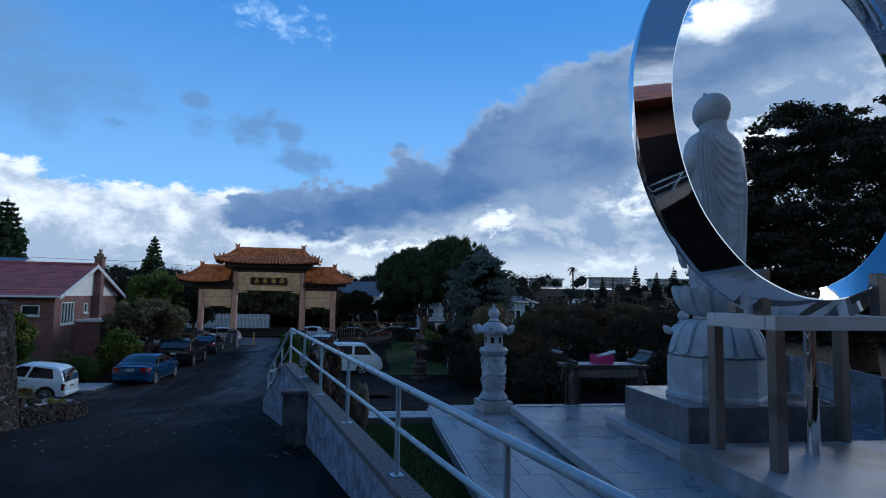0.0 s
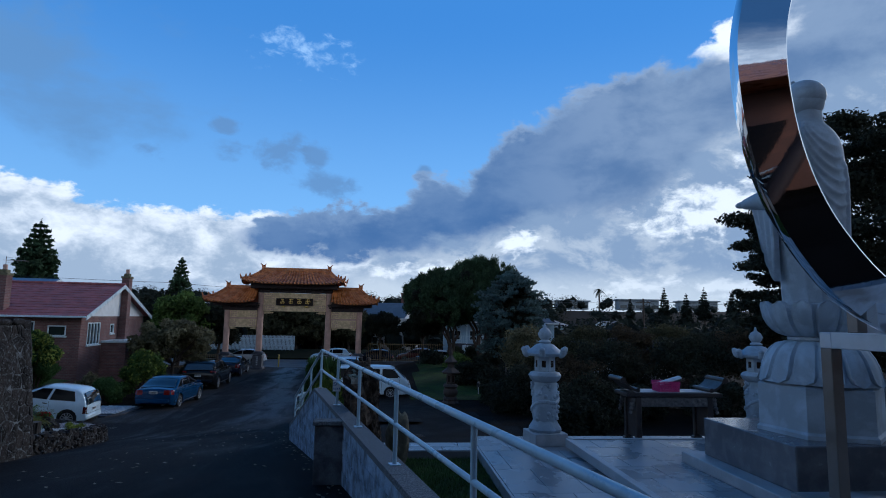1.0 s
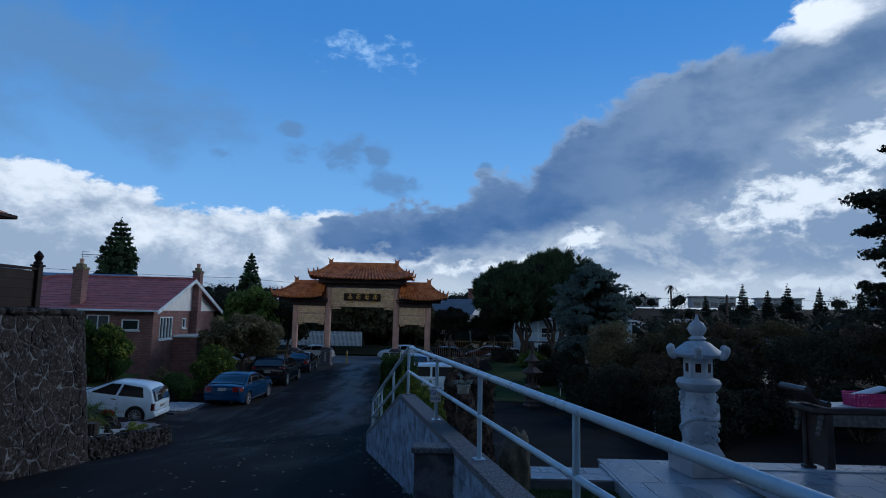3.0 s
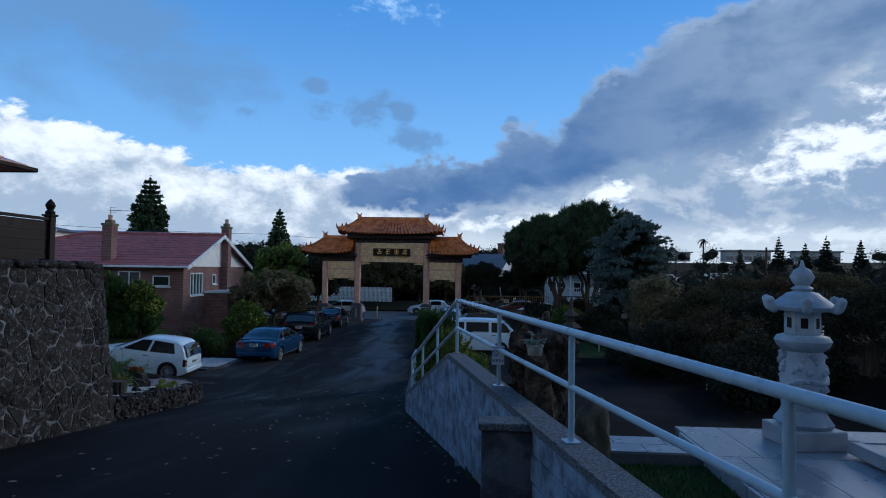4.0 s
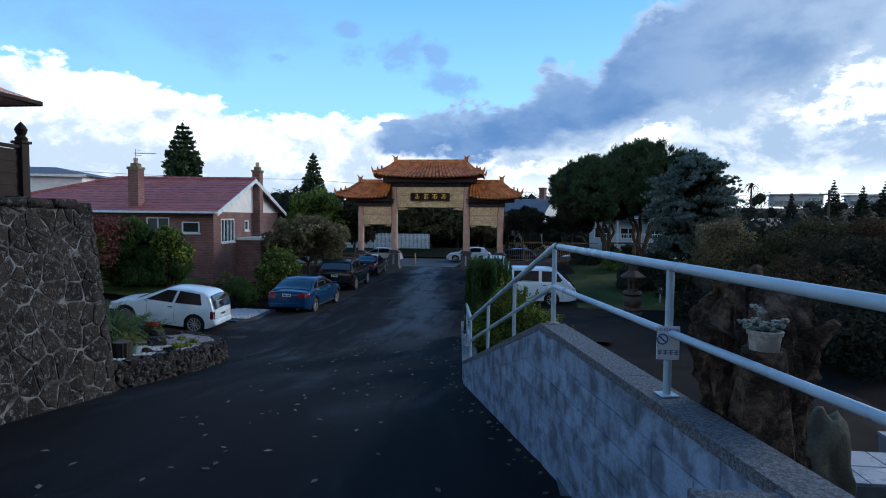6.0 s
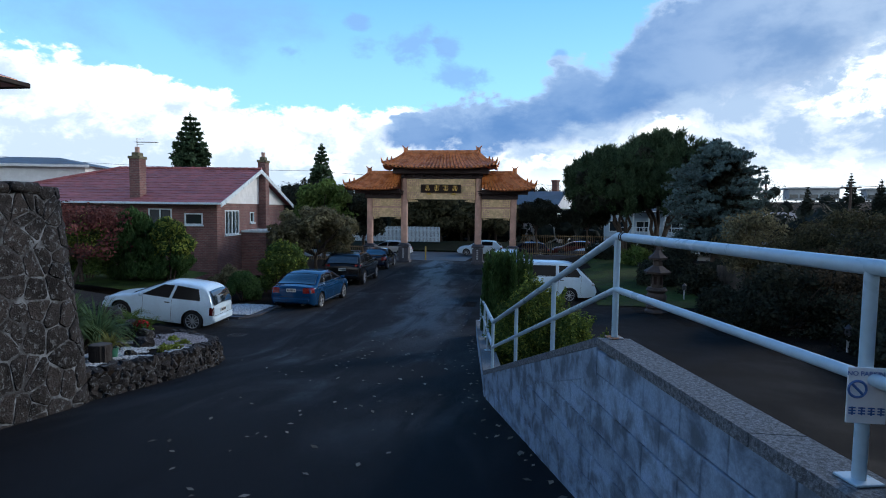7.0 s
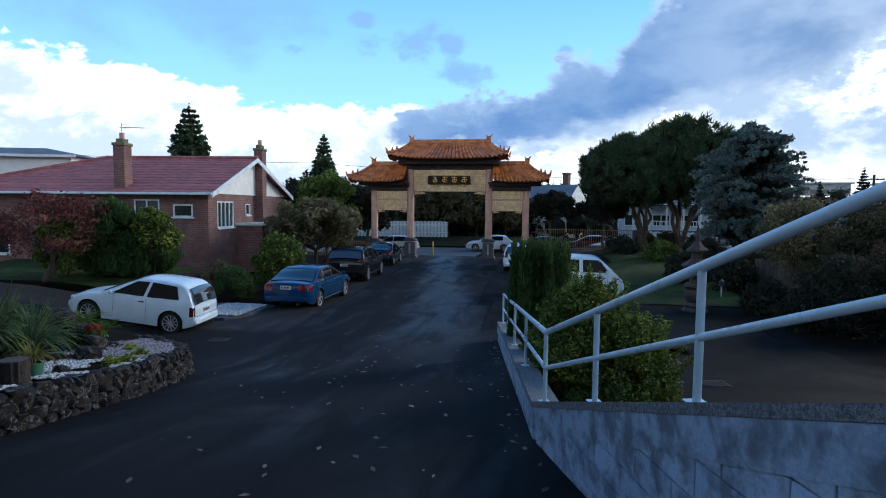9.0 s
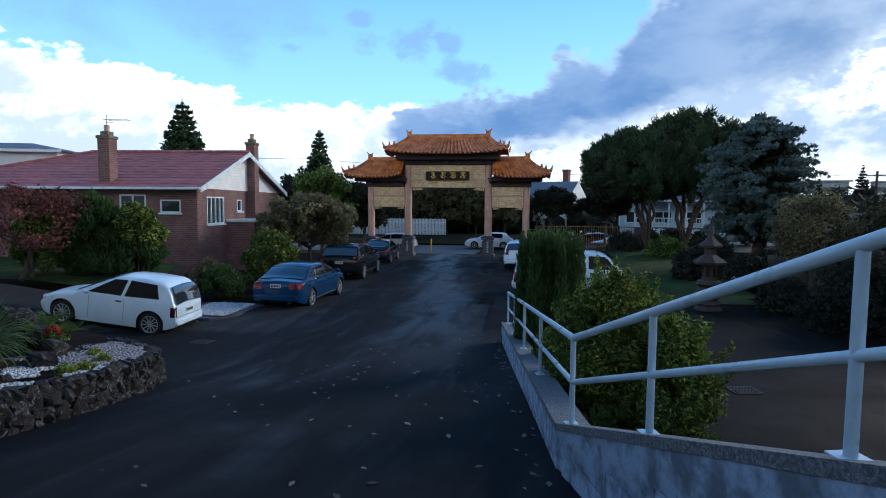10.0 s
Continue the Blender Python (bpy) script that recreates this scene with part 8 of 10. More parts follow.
def stone_pine(label, base, c, r, seed, tufts, n_leaf, forks, fork_h, splay, stem):
    """A pine with several stems under a dense ragged dome of upright needle tufts."""
    rng = random.Random(seed)
    t = empty("stone_pine")
    tagged(t, label, "tree")
    base, c = Vector(base), Vector(c)
    tb = B()
    fork = base + Vector((0, 0, fork_h))
    branch(tb, base - Vector((0, 0, 0.3)), fork, stem * 1.7, stem * 1.3, rng, 0.05)
    for k in range(forks):
        a = 2 * math.pi * (k + 0.5 * rng.random()) / forks
        s_ = splay * rng.uniform(0.5, 1.15)
        mid = Vector((base.x * 0.5 + c.x * 0.5, base.y, c.z - r[2] * rng.uniform(0.3, 0.5))) + Vector((math.cos(a) * r[0] * s_, math.sin(a) * r[1] * s_, 0))
        foot = fork + Vector((math.cos(a), math.sin(a), 0)) * stem * 0.8 - Vector((0, 0, 0.2))
        branch(tb, foot, mid, stem * rng.uniform(0.65, 1.0), stem * 0.55, rng, 0.25)
        for q in range(4):
            b = a + rng.uniform(-0.8, 0.8)
            branch(tb, mid, c + Vector((math.cos(b) * r[0] * 0.8, math.sin(b) * r[1] * 0.8, r[2] * rng.uniform(-0.2, 0.5))), stem * 0.5, 0.03, rng, 0.2)
    part("trunk", tb, bark, t, smooth=60)
    blobs = []
    while len(blobs) < tufts:
        d = Vector((rng.gauss(0, 1), rng.gauss(0, 1), rng.gauss(0, 1))).normalized()
        if d.z < -0.5 and rng.random() < 0.6 or d.z < -0.85:
            continue
        k = rng.uniform(0.78, 0.98) * (1 + 0.13 * noise.noise(d * 2.6 + Vector((seed, 0, 0))))
        w = rng.uniform(0.20, 0.44)
        z = c.z + (d.z if d.z > 0 else d.z * 0.8) * r[2] * k
        blobs.append((c.x + d.x * r[0] * k, c.y + d.y * r[1] * k, z, w, w, w * 1.3))
    # leaves inside the dome take a darker colour, as shade within the crown
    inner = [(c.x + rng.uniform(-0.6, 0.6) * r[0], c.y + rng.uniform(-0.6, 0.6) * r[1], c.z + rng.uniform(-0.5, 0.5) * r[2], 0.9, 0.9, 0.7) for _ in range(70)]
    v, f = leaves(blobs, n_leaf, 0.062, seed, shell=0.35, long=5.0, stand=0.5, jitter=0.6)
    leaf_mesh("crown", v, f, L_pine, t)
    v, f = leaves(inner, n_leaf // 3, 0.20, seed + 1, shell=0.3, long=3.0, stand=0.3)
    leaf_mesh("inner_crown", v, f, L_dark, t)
    settle(t, tuple(base))


stone_pine("tall dark stone pine with a bundle of slender stems", (8.95, 41.0, -2.6), (7.9, 41.2, 2.75), (3.5, 3.6, 3.0), 21, 520, 74000, 6, 0.3, 0.26, 0.15)
stone_pine("tall dark stone pine with forked pale trunks", (11.4, 41.2, -2.8), (11.6, 41.6, 3.3), (4.1, 3.9, 3.65), 22, 640, 92000, 5, 1.1, 0.40, 0.20)


def blue_cedar():
    """A broad irregular blue-grey conifer: sprays that droop at their ends, an egg-shaped outline with ragged gaps."""
    rng = random.Random(23)
    t = empty("blue_spruce")
    tagged(t, "broad blue-grey spruce with layered branches", "tree")
    base = Vector((11.75, 29.6, -2.7))
    tb = B()
    branch(tb, base - Vector((0, 0, 0.2)), base + Vector((-0.1, 0, 7.3)), 0.24, 0.03, rng, 0.04, 8)
    branch(tb, base + Vector((0.1, 0, 0.1)), base + Vector((0.7, 0.2, 3.5)), 0.16, 0.05, rng, 0.1)
    outline = ((-1.25, 1.3), (-0.7, 2.2), (0.2, 2.6), (1.3, 2.75), (2.2, 2.6), (3.0, 2.25), (3.7, 1.75), (4.2, 1.0), (4.6, 0.5), (4.95, 0.1))
    blobs, core = [], []
    for k in range(320):
        z = -1.2 + 5.9 * (k + rng.random()) / 320
        a = rng.random() * 6.283
        lump = 1 + 0.24 * noise.noise(Vector((1.7 * math.cos(a), 1.7 * math.sin(a), 0.9 * z)))
        rr = line(outline, z) * rng.uniform(0.80, 1.06) * lump
        o = Vector((base.x - 0.1 * (z + 2.7) / 7.5, base.y, z - 0.1 * rr))
        e = Vector((base.x - 0.08 + math.cos(a) * rr, base.y + math.sin(a) * rr, z + 0.12 * rr * rng.uniform(-0.9, 2.2)))
        tube(tb, o, e, 0.03, 0.008, 5)
        for q in range(10):
            f = 0.42 + 0.58 * q / 9
            c = o.lerp(e, f) + Vector((0, 0, 0.16 * math.sin(math.pi * f) * rr * 0.5 - 0.10 * f * f * rr * 0.5))
            side = Vector((-math.sin(a), math.cos(a), 0)) * rng.uniform(-0.3, 0.3) * rr * 0.6 * (1.2 - f)
            w = (0.075 + 0.026 * rr) * (1.2 - 0.7 * f)
            blobs.append((c.x + side.x, c.y + side.y, c.z + rng.uniform(-0.1, 0.1), w, w, w * rng.uniform(0.7, 1.3)))
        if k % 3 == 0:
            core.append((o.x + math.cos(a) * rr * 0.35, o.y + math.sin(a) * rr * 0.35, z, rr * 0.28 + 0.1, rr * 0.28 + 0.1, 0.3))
    blobs += [(base.x - 0.1, base.y, 4.7 - 0.12 * k, 0.05 + 0.03 * k, 0.05 + 0.03 * k, 0.12) for k in range(6)]
    part("trunk", tb, bark, t, smooth=60)
    v, f = leaves(blobs, 130000, 0.055, 23, shell=0.2, long=3.4, up=0.4, stand=0.35, jitter=1.1)
    leaf_mesh("crown", v, f, L_spruce, t)
    # inner sprays coloured dark for the shade deep in the crown
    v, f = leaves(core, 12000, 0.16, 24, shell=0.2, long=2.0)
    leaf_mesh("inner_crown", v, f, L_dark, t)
    settle(t, tuple(base))


blue_cedar()
tree("garden_tree", "small dark round-headed tree near the gate", (2.35, 43.0, -3.35), (2.4, 43.0, 0.45), (1.6, 1.6, 1.3), L_dark, 24, 22000, 0.10, 60, 0.42, 0.10, 1)
tree("garden_tree", "dark rounded tree beside the lawn", (6.3, 43.4, -2.75), (6.2, 43.4, 0.4), (1.95, 1.8, 1.25), L_dark, 25, 26000, 0.10, 70, 0.42, 0.11, 1)
tree("big_spreading_tree", "very large dark evergreen tree with a broad crown", (28.0, 14.0, -3.2), (27.6, 14.0, 4.6), (8.6, 8.0, 8.0), L_dark, 26, 200000, 0.13, 760, 0.70, 0.6, 2, -0.75, 0.42, 14, core=True, spread=0.8, shell=0.35)

# trees behind and beside the house
conifer("conical_tree", "dark conical conifer behind the house", (-37.8, 60, 0.5), 11.2, 3.1, L_pine, 31, 16, 11, 15000, 0.26, -0.2, 0.25, 0.62, 0.1)
conifer("norfolk_pine", "slender pointed conifer behind the gate", (-17.3, 47.5, -3.0), 9.6, 2.2, L_pine, 32, 20, 7, 12000, 0.17, -0.5, 0.16, 0.75, 0.2)
tree("garden_tree", "pale olive-leaved spreading tree beside the driveway", (-10.6, 27.2, -3.1), (-10.5, 27.2, -0.75), (2.35, 2.2, 1.75), L_sage, 33, 15000, 0.13, 60, 0.55, 0.11, 2, -0.5, 0.7, 7, spread=0.4, core=False, shell=0.3)
tree("garden_tree", "dense dark green tree behind the driveway", (-15.5, 43.0, -3.2), (-15.5, 43.0, 0.6), (2.6, 2.4, 2.4), L_mid, 34, 9000, 0.22, 40, 0.8, 0.18)
tree("garden_tree", "dark leafy tree behind the brick house", (-19.0, 47.0, -3.2), (-19.0, 47.0, 0.6), (3.2, 3, 3.0), L_dark, 35, 9000, 0.24, 40, 0.9, 0.2)
tree("garden_tree", "dark leafy tree beside the gate", (-12.6, 44.5, -3.3), (-12.6, 44.5, 0.0), (1.7, 1.7, 2.2), L_dark, 36, 8000, 0.2, 36, 0.7, 0.16)
tree("maple_tree", "small maple with sparse reddish autumn leaves", (-16.6, 16.8, -2.1), (-16.4, 16.8, -0.4), (2.3, 1.9, 1.5), L_red, 37, 4200, 0.085, 50, 0.5, 0.09, 2, -0.6, 0.7, 8, spread=0.4, core=False, shell=0.25)


def shrub(name, label, base, r, h, mat, seed, n_leaf, size, n_blob=26, br=None, category="shrub", mat2=None, share=0.25, long=1.7, square=0.85, stand=0.0, shoots=0):
    """A dense bush: short stems and leafy clumps down to the ground."""
    rng = random.Random(seed)
    t = empty(name)
    tagged(t, label, category)
    b = Vector(base)
    tb = B()
    for k in range(6):
        a = k * 1.05
        branch(tb, b + Vector((0.08 * math.cos(a), 0.08 * math.sin(a), -0.1)), b + Vector((r * 0.55 * math.cos(a), r * 0.55 * math.sin(a), h * 0.7)), 0.03, 0.012, rng)
    part("stem_cluster", tb, bark, t)
    br = br or r * 0.38
    blobs = []
    for i in range(n_blob):
        z = rng.random() ** 0.8
        rr = r * math.sqrt(max(0.05, 1 - z ** 3.2)) * square
        a = rng.random() * 6.283
        q = rng.uniform(0.5, 0.95)
        s = br * rng.uniform(0.7, 1.2)
        blobs.append((b.x + rr * q * math.cos(a), b.y + rr * q * math.sin(a), b.z + 0.1 * h + z * h * 0.82, s, s, s))
    for i in range(shoots):
        q = rng.choice([w for w in blobs[:n_blob] if w[2] > b.z + h * 0.35])
        o = Vector((rng.uniform(-1, 1), rng.uniform(-1, 1), 0)) * q[3] * 0.9
        out = Vector((q[0] - b.x, q[1] - b.y, 0)) * 0.12
        for k in range(5):
            c = Vector(q[:3]) + o + out * k + Vector((0, 0, q[3] * 0.6 + 0.055 * k))
            w = 0.055 - 0.007 * k
            blobs.append((c.x, c.y, c.z, w, w, 0.05))
    v, f = leaves(blobs, n_leaf, size, seed, shell=0.45, long=long, stand=stand)
    leaf_mesh("foliage", v, f, mat, t)
    if mat2:
        top = [q for q in blobs if q[2] > b.z + h * 0.45]
        v, f = leaves([(q[0], q[1], q[2] + 0.03, q[3] * 1.08, q[4] * 1.08, q[5] * 1.08) for q in top], int(n_leaf * share), size, seed + 1, shell=0.85, long=long, up=0.8)
        leaf_mesh("new_growth", v, f, mat2, t)
    settle(t, tuple(base))
    return t


# in front of the brick house
shrub("conifer_shrub", "dense dark green upright conifer shrub", (-15.1, 18.2, -2.3), 1.15, 2.95, L_cyp, 41, 20000, 0.07, 60, 0.34, stand=0.6, long=2.4)
shrub("conifer_shrub", "dark green upright conifer shrub with lime tips", (-13.65, 18.6, -2.4), 0.95, 2.7, L_cyp, 42, 16000, 0.07, 50, 0.3, mat2=L_lime, share=0.3, stand=0.6, long=2.4)
shrub("leafy_shrub", "glossy green shrub with yellow-green tips", (-16.7, 17.7, -2.15), 1.2, 2.5, L_mid, 43, 11000, 0.08, 44, 0.36, mat2=L_lime, share=0.3)
shrub("box_ball", "clipped low rounded dark green bush", (-10.5, 18.7, -3.0), 0.85, 1.05, L_cyp, 44, 12000, 0.05, 50, 0.24)
shrub("leafy_shrub", "tall leafy green shrub by the brick wall", (-9.75, 21.2, -3.05), 1.2, 2.3, L_mid, 45, 12000, 0.085, 46, 0.33, mat2=L_lime, share=0.12)
shrub("leafy_shrub", "straggly dark shrub at the foot of the wall", (-12.4, 21.2, -3.0), 1.1, 1.0, L_sage, 46, 5000, 0.08, 26, 0.3)
shrub("leafy_shrub", "low dark green shrub beside the driveway", (-9.9, 30.6, -3.2), 1.2, 1.3, L_dark, 47, 6000, 0.1, 26, 0.4)
# behind the handrail
shrub("leafy_shrub", "large leafy green shrub growing over the wall", (1.22, 6.0, -2.75), 0.78, 2.35, L_mid, 51, 46000, 0.028, 120, 0.2, mat2=L_lime, share=0.25, shoots=60)
shrub("leafy_shrub", "rounded leafy green shrub beside the yard", (1.75, 5.7, -2.75), 0.62, 1.95, L_mid, 52, 30000, 0.028, 90, 0.18, mat2=L_lime, share=0.2, shoots=34)
shrub("leafy_shrub", "low green shrub along the wall", (0.85, 7.4, -2.75), 0.55, 1.5, L_mid, 53, 18000, 0.03, 60, 0.17, mat2=L_lime, share=0.15, shoots=20)


def cypress_clump():
    t = empty("cypress_clump")
    tagged(t, "clump of upright feathery green cypresses behind the wall", "shrub")
    rng = random.Random(6)
    tb = B()
    blobs = []
    for k in range(80):
        a, d = rng.random() * 6.283, rng.random() ** 0.5 * 0.52
        x, y = 0.70 + d * math.cos(a), 9.3 + d * math.sin(a)
        h = 2.56 - 0.75 * d ** 4 + rng.uniform(-0.08, 0.03)
        tube(tb, (x, y, -2.95), (x, y, -2.75 + h * 0.8), 0.02, 0.008, 5)
        for i in range(16):
            f = i / 15
            w = 0.11 * (1 - f ** 3) + 0.025
            blobs.append((x + 0.10 * (x - 0.7) * f, y + 0.12 * (y - 9.3) * f, -2.75 + h * f, w, w, 0.14))
    part("stem_cluster", tb, bark, t)
    v, f = leaves(blobs, 110000, 0.026, 9, shell=0.4, long=4.0, up=0.0, stand=0.75)
    leaf_mesh("foliage", v, f, L_cyp, t)
    settle(t, (0.78, 9.3, -2.75))


cypress_clump()
# small box ball in front of the crossover
shrub("box_ball", "low clipped green bush beside the driveway end", (0.35, 11.2, -2.75), 0.42, 0.7, L_cyp, 55, 5000, 0.04, 30, 0.16)


def strappy(name, label, c, n, h, spread, mat, seed, w=0.025, droop=0.9):
    """Arching strap leaves from one crown."""
    rng = random.Random(seed)
    t = empty(name)
    tagged(t, label, "plant")
    bm = B()
    for i in range(n):
        a = rng.random() * 6.283
        L_ = rng.uniform(0.6, 1.1)
        k = rng.uniform(0.3, 1.0)
        prev = None
        for s in range(7):
            f = s / 6
            rr = spread * L_ * k * f
            z = h * L_ * (1.35 * f - droop * k * f * f)
            ww = w * (1 - f * 0.92)
            p = Vector(c) + Vector((rr * math.cos(a), rr * math.sin(a), z))
            q = Vector((-math.sin(a), math.cos(a), 0)) * ww
            cur = (bm.verts.new(p - q), bm.verts.new(p + q))
            if prev:
                bm.faces.new((prev[0], prev[1], cur[1], cur[0]))
            prev = cur
    part("leaves", bm, mat, t)
    part("crown", lathe(B(), ((0.04, c[2] - 0.06), (0.05, c[2] + 0.03)), 8, Matrix.Translation((c[0], c[1], 0))), bark, t)
    settle(t, c)
    return t


L_flax, L_spider = leaf_mat("strap_leaves", (0.11, 0.18, 0.08), island=0.3), leaf_mat("yellow_green_straps", (0.22, 0.22, 0.07), island=0.3)
for x, y, h in ((-8.0, 6.4, 0.95), (-8.7, 7.3, 1.0), (-7.45, 5.7, 0.95), (-9.3, 6.4, 1.0), (-7.1, 6.2, 0.85), (-7.7, 6.9, 0.9)):
    strappy("strap_leaved_plant", "clump of arching green strap-leaved plant in the bed", (x, y, bed_z(x, y)), 210, h, 1.05, L_flax, int(-x * 10), 0.026, 1.45)
pot = empty("green_plant_pot")
px_, py_ = -5.9, 5.0
pz_ = bed_z(px_, py_) - 0.02
part("pot", lathe(B(), ((0.10, pz_), (0.125, pz_ + 0.2), (0.135, pz_ + 0.2), (0.135, pz_ + 0.235), (0.11, pz_ + 0.235), (0.105, pz_ + 0.2)), 18, Matrix.Translation((px_, py_, 0))), material("green_plastic_pot", (0.03, 0.14, 0.085), 0.4, var=0.15), pot, smooth=40)
tagged(pot, "green plastic pot standing in the garden bed", "pot")
settle(pot, (px_, py_, pz_))
strappy("spider_plant", "yellow-green spiky plant growing in the green pot", (px_, py_, pz_ + 0.2), 170, 0.42, 0.50, L_spider, 7, 0.012, 1.5)


def fern(label, c, n, length, mat, seed):
    """Arching fronds, each with two rows of small leaflets."""
    rng = random.Random(seed)
    t = empty("fern")
    tagged(t, label, "plant")
    bm = B()
    for i in range(n):
        a, L_, k = rng.random() * 6.283, length * rng.uniform(0.7, 1.1), rng.uniform(0.5, 1.0)
        d, w = Vector((math.cos(a), math.sin(a), 0)), Vector((-math.sin(a), math.cos(a), 0))
        at = lambda f: Vector(c) + d * (L_ * f * k) + Vector((0, 0, L_ * (0.9 * f - 0.75 * k * f * f)))
        for q in range(16):
            f = 0.12 + 0.88 * q / 15
            p, nx = at(f), at(f + 0.03)
            ll = 0.16 * L_ * math.sin(math.pi * min(1, f * 0.85 + 0.15)) + 0.012
            for sg in (-1, 1):
                tip = p + w * sg * ll + (nx - p) * 1.2 - Vector((0, 0, 0.15 * ll))
                e = (nx - p) * 0.8
                bm.faces.new([bm.verts.new(v) for v in (p, p + w * sg * ll * 0.5 + e * -0.2, tip, p + w * sg * ll * 0.5 + e)])
    part("fronds", bm, mat, t)
    part("crown", lathe(B(), ((0.03, c[2] - 0.05), (0.04, c[2] + 0.03)), 8, Matrix.Translation((c[0], c[1], 0))), bark, t)
    settle(t, c)


L_fern = leaf_mat("fern_leaves", (0.13, 0.20, 0.05))
for x, y, q in ((-7.4, 8.15, 0.5), (-8.1, 8.5, 0.6), (-7.8, 7.9, 0.5)):
    fern("bright green fern at the edge of the bed", (x, y, bed_z(x, y) + 0.15), 26, q, L_fern, int(y * 10))
for x, y in ((-5.55, 6.35), (-5.6, 6.05), (-5.75, 6.9), (-6.3, 7.4)):
    shrub("ground_cover", "low yellow-green cushion plant among the pebbles", (x, y, bed_z(x, y)), 0.16, 0.13, L_lime, int(y * 31), 700, 0.02, 16, 0.06, "plant")
L_flower = leaf_mat("red_flowers", (0.5, 0.03, 0.04))
for x, y in ((-6.95, 7.35), (-7.2, 7.6)):
    fl = shrub("flowering_plant", "small green plant with red flowers", (x, y, bed_z(x, y)), 0.18, 0.34, L_mid, int(x * -9), 500, 0.035, 12, 0.08, "plant")
    v, f = leaves([(0, 0, 0.3, 0.14, 0.14, 0.08)], 70, 0.04, 5, shell=0.6)
    q = leaf_mesh("flowers", v, f, L_flower, fl)

# shrubs and small trees along the far side of the yard
rows_ = ((9.4, 15.6, -0.9, 1.7, L_dark, 61), (11.0, 22.4, 0.75, 1.35, L_sage, 71), (14.2, 22.0, 0.85, 1.9, L_olive, 72), (11.6, 16.4, -0.5, 2.0, L_bronze, 62), (14.2, 17.8, 0.2, 2.1, L_dark, 63), (12.6, 21.2, 0.2, 2.0, L_olive, 64), (16.2, 21.5, 0.8, 2.3, L_bronze, 65), (19.6, 22.5, 1.0, 2.5, L_olive, 66), (17.4, 15.6, 0.7, 2.0, L_dark, 67), (21.4, 17.2, 0.9, 2.3, L_bronze, 68), (24.0, 24.0, 1.0, 2.8, L_dark, 69), (11.0, 12.0, -1.0, 1.7, L_dark, 70))
for x, y, zt, r, mt, sd in rows_:
    tree("garden_tree", "bushy twiggy garden tree with thinning leaves", (x, y, line(YARD, y) - 0.1), (x, y, zt - 1.35), (r, r, 1.55), mt, sd, 13000, 0.075, 80, 0.5, 0.08, 3, -0.7, 0.7, 8, spread=0.5, core=False, shell=0.3)
for k, (x, y, r, h, mt) in enumerate(((8.4, 18.6, 0.8, 0.9, L_dark), (7.8, 26.0, 1.2, 1.2, L_dark), (9.4, 28.5, 1.2, 1.1, L_dark), (13.4, 13.0, 1.4, 1.3, L_dark), (9.8, 10.2, 1.2, 1.2, L_dark), (8.4, 33.5, 1.3, 1.0, L_mid), (11.2, 35.0, 1.4, 1.1, L_dark), (6.6, 36.5, 1.3, 1.0, L_dark), (16.2, 11.5, 1.5, 1.8, L_dark), (14.6, 27.5, 1.4, 1.3, L_olive), (9.5, 43.2, 1.0, 1.0, L_dark), (11.3, 44.0, 1.2, 1.1, L_dark), (13.3, 43.2, 1.2, 1.0, L_dark), (9.3, 24.2, 1.1, 1.2, L_dark), (10.9, 25.6, 1.2, 1.3, L_dark), (12.4, 24.0, 1.2, 1.2, L_olive))):
    shrub("leafy_shrub", "low dark shrub in the garden border", (x, y, ground_z(x, y) - 0.05), r, h, mt, 80 + k, 5000, 0.09, 26, 0.4)

# ---- right-hand garden ----
yard = grid_sheet("pavement_yard", [1.9 + 0.5 * i for i in range(26)], [0.5 + 0.5 * i for i in range(48)], lambda x, y: line(YARD, y) + 0.012, asphalt_wet, test=lambda x, y: x > wall_x(min(y, 11)) + 0.15 and x < line(((0, 9), (8, 8.2), (14, 7.2), (20, 5.0), (24, 4.5)), y))
tagged(yard, "dark damp asphalt yard below the terrace", "yard", kind="structure")
yard2 = grid_sheet("pavement_bay", [-1.2 + 0.5 * i for i in range(12)], [11.9 + 0.5 * i for i in range(50)], lambda x, y: max(line(YARD, y), road_z(-1, y)) + 0.008, asphalt_wet, test=lambda x, y: x > drive_right(y) - 0.3 and x < 4.6)
tagged(yard2, "dark asphalt parking bay beside the driveway", "yard", kind="structure")
lawn2 = grid_sheet("lawn_garden", [4.2 + 0.6 * i for i in range(14)], [20 + 0.8 * i for i in range(24)], lambda x, y: ground_z(x, y) + 0.03, grass, test=lambda x, y: x > 4.4 + 0.06 * (y - 20) and x < 8.4 + 0.15 * (y - 20))
tagged(lawn2, "smooth green garden lawn rising to the trees", "lawn", kind="structure")
lawn3 = grid_sheet("lawn_house", [-22 + 0.8 * i for i in range(12)], [16.4 + 0.5 * i for i in range(10)], lambda x, y: road_z(x, 15.5) + 0.05 + 0.06 * (y - 16), grass)
tagged(lawn3, "bright green lawn in front of the brick house", "lawn", kind="structure")


# flat black plate drawn for the unlit hollow under the drain bars
pit_shade = material("dark_pit", (0.008, 0.008, 0.008), 1.0, var=0.2, spec=0.0)
iron = material("cast_iron", (0.11, 0.107, 0.103), 0.8, spec=0.15, var=0.3, scale=9)


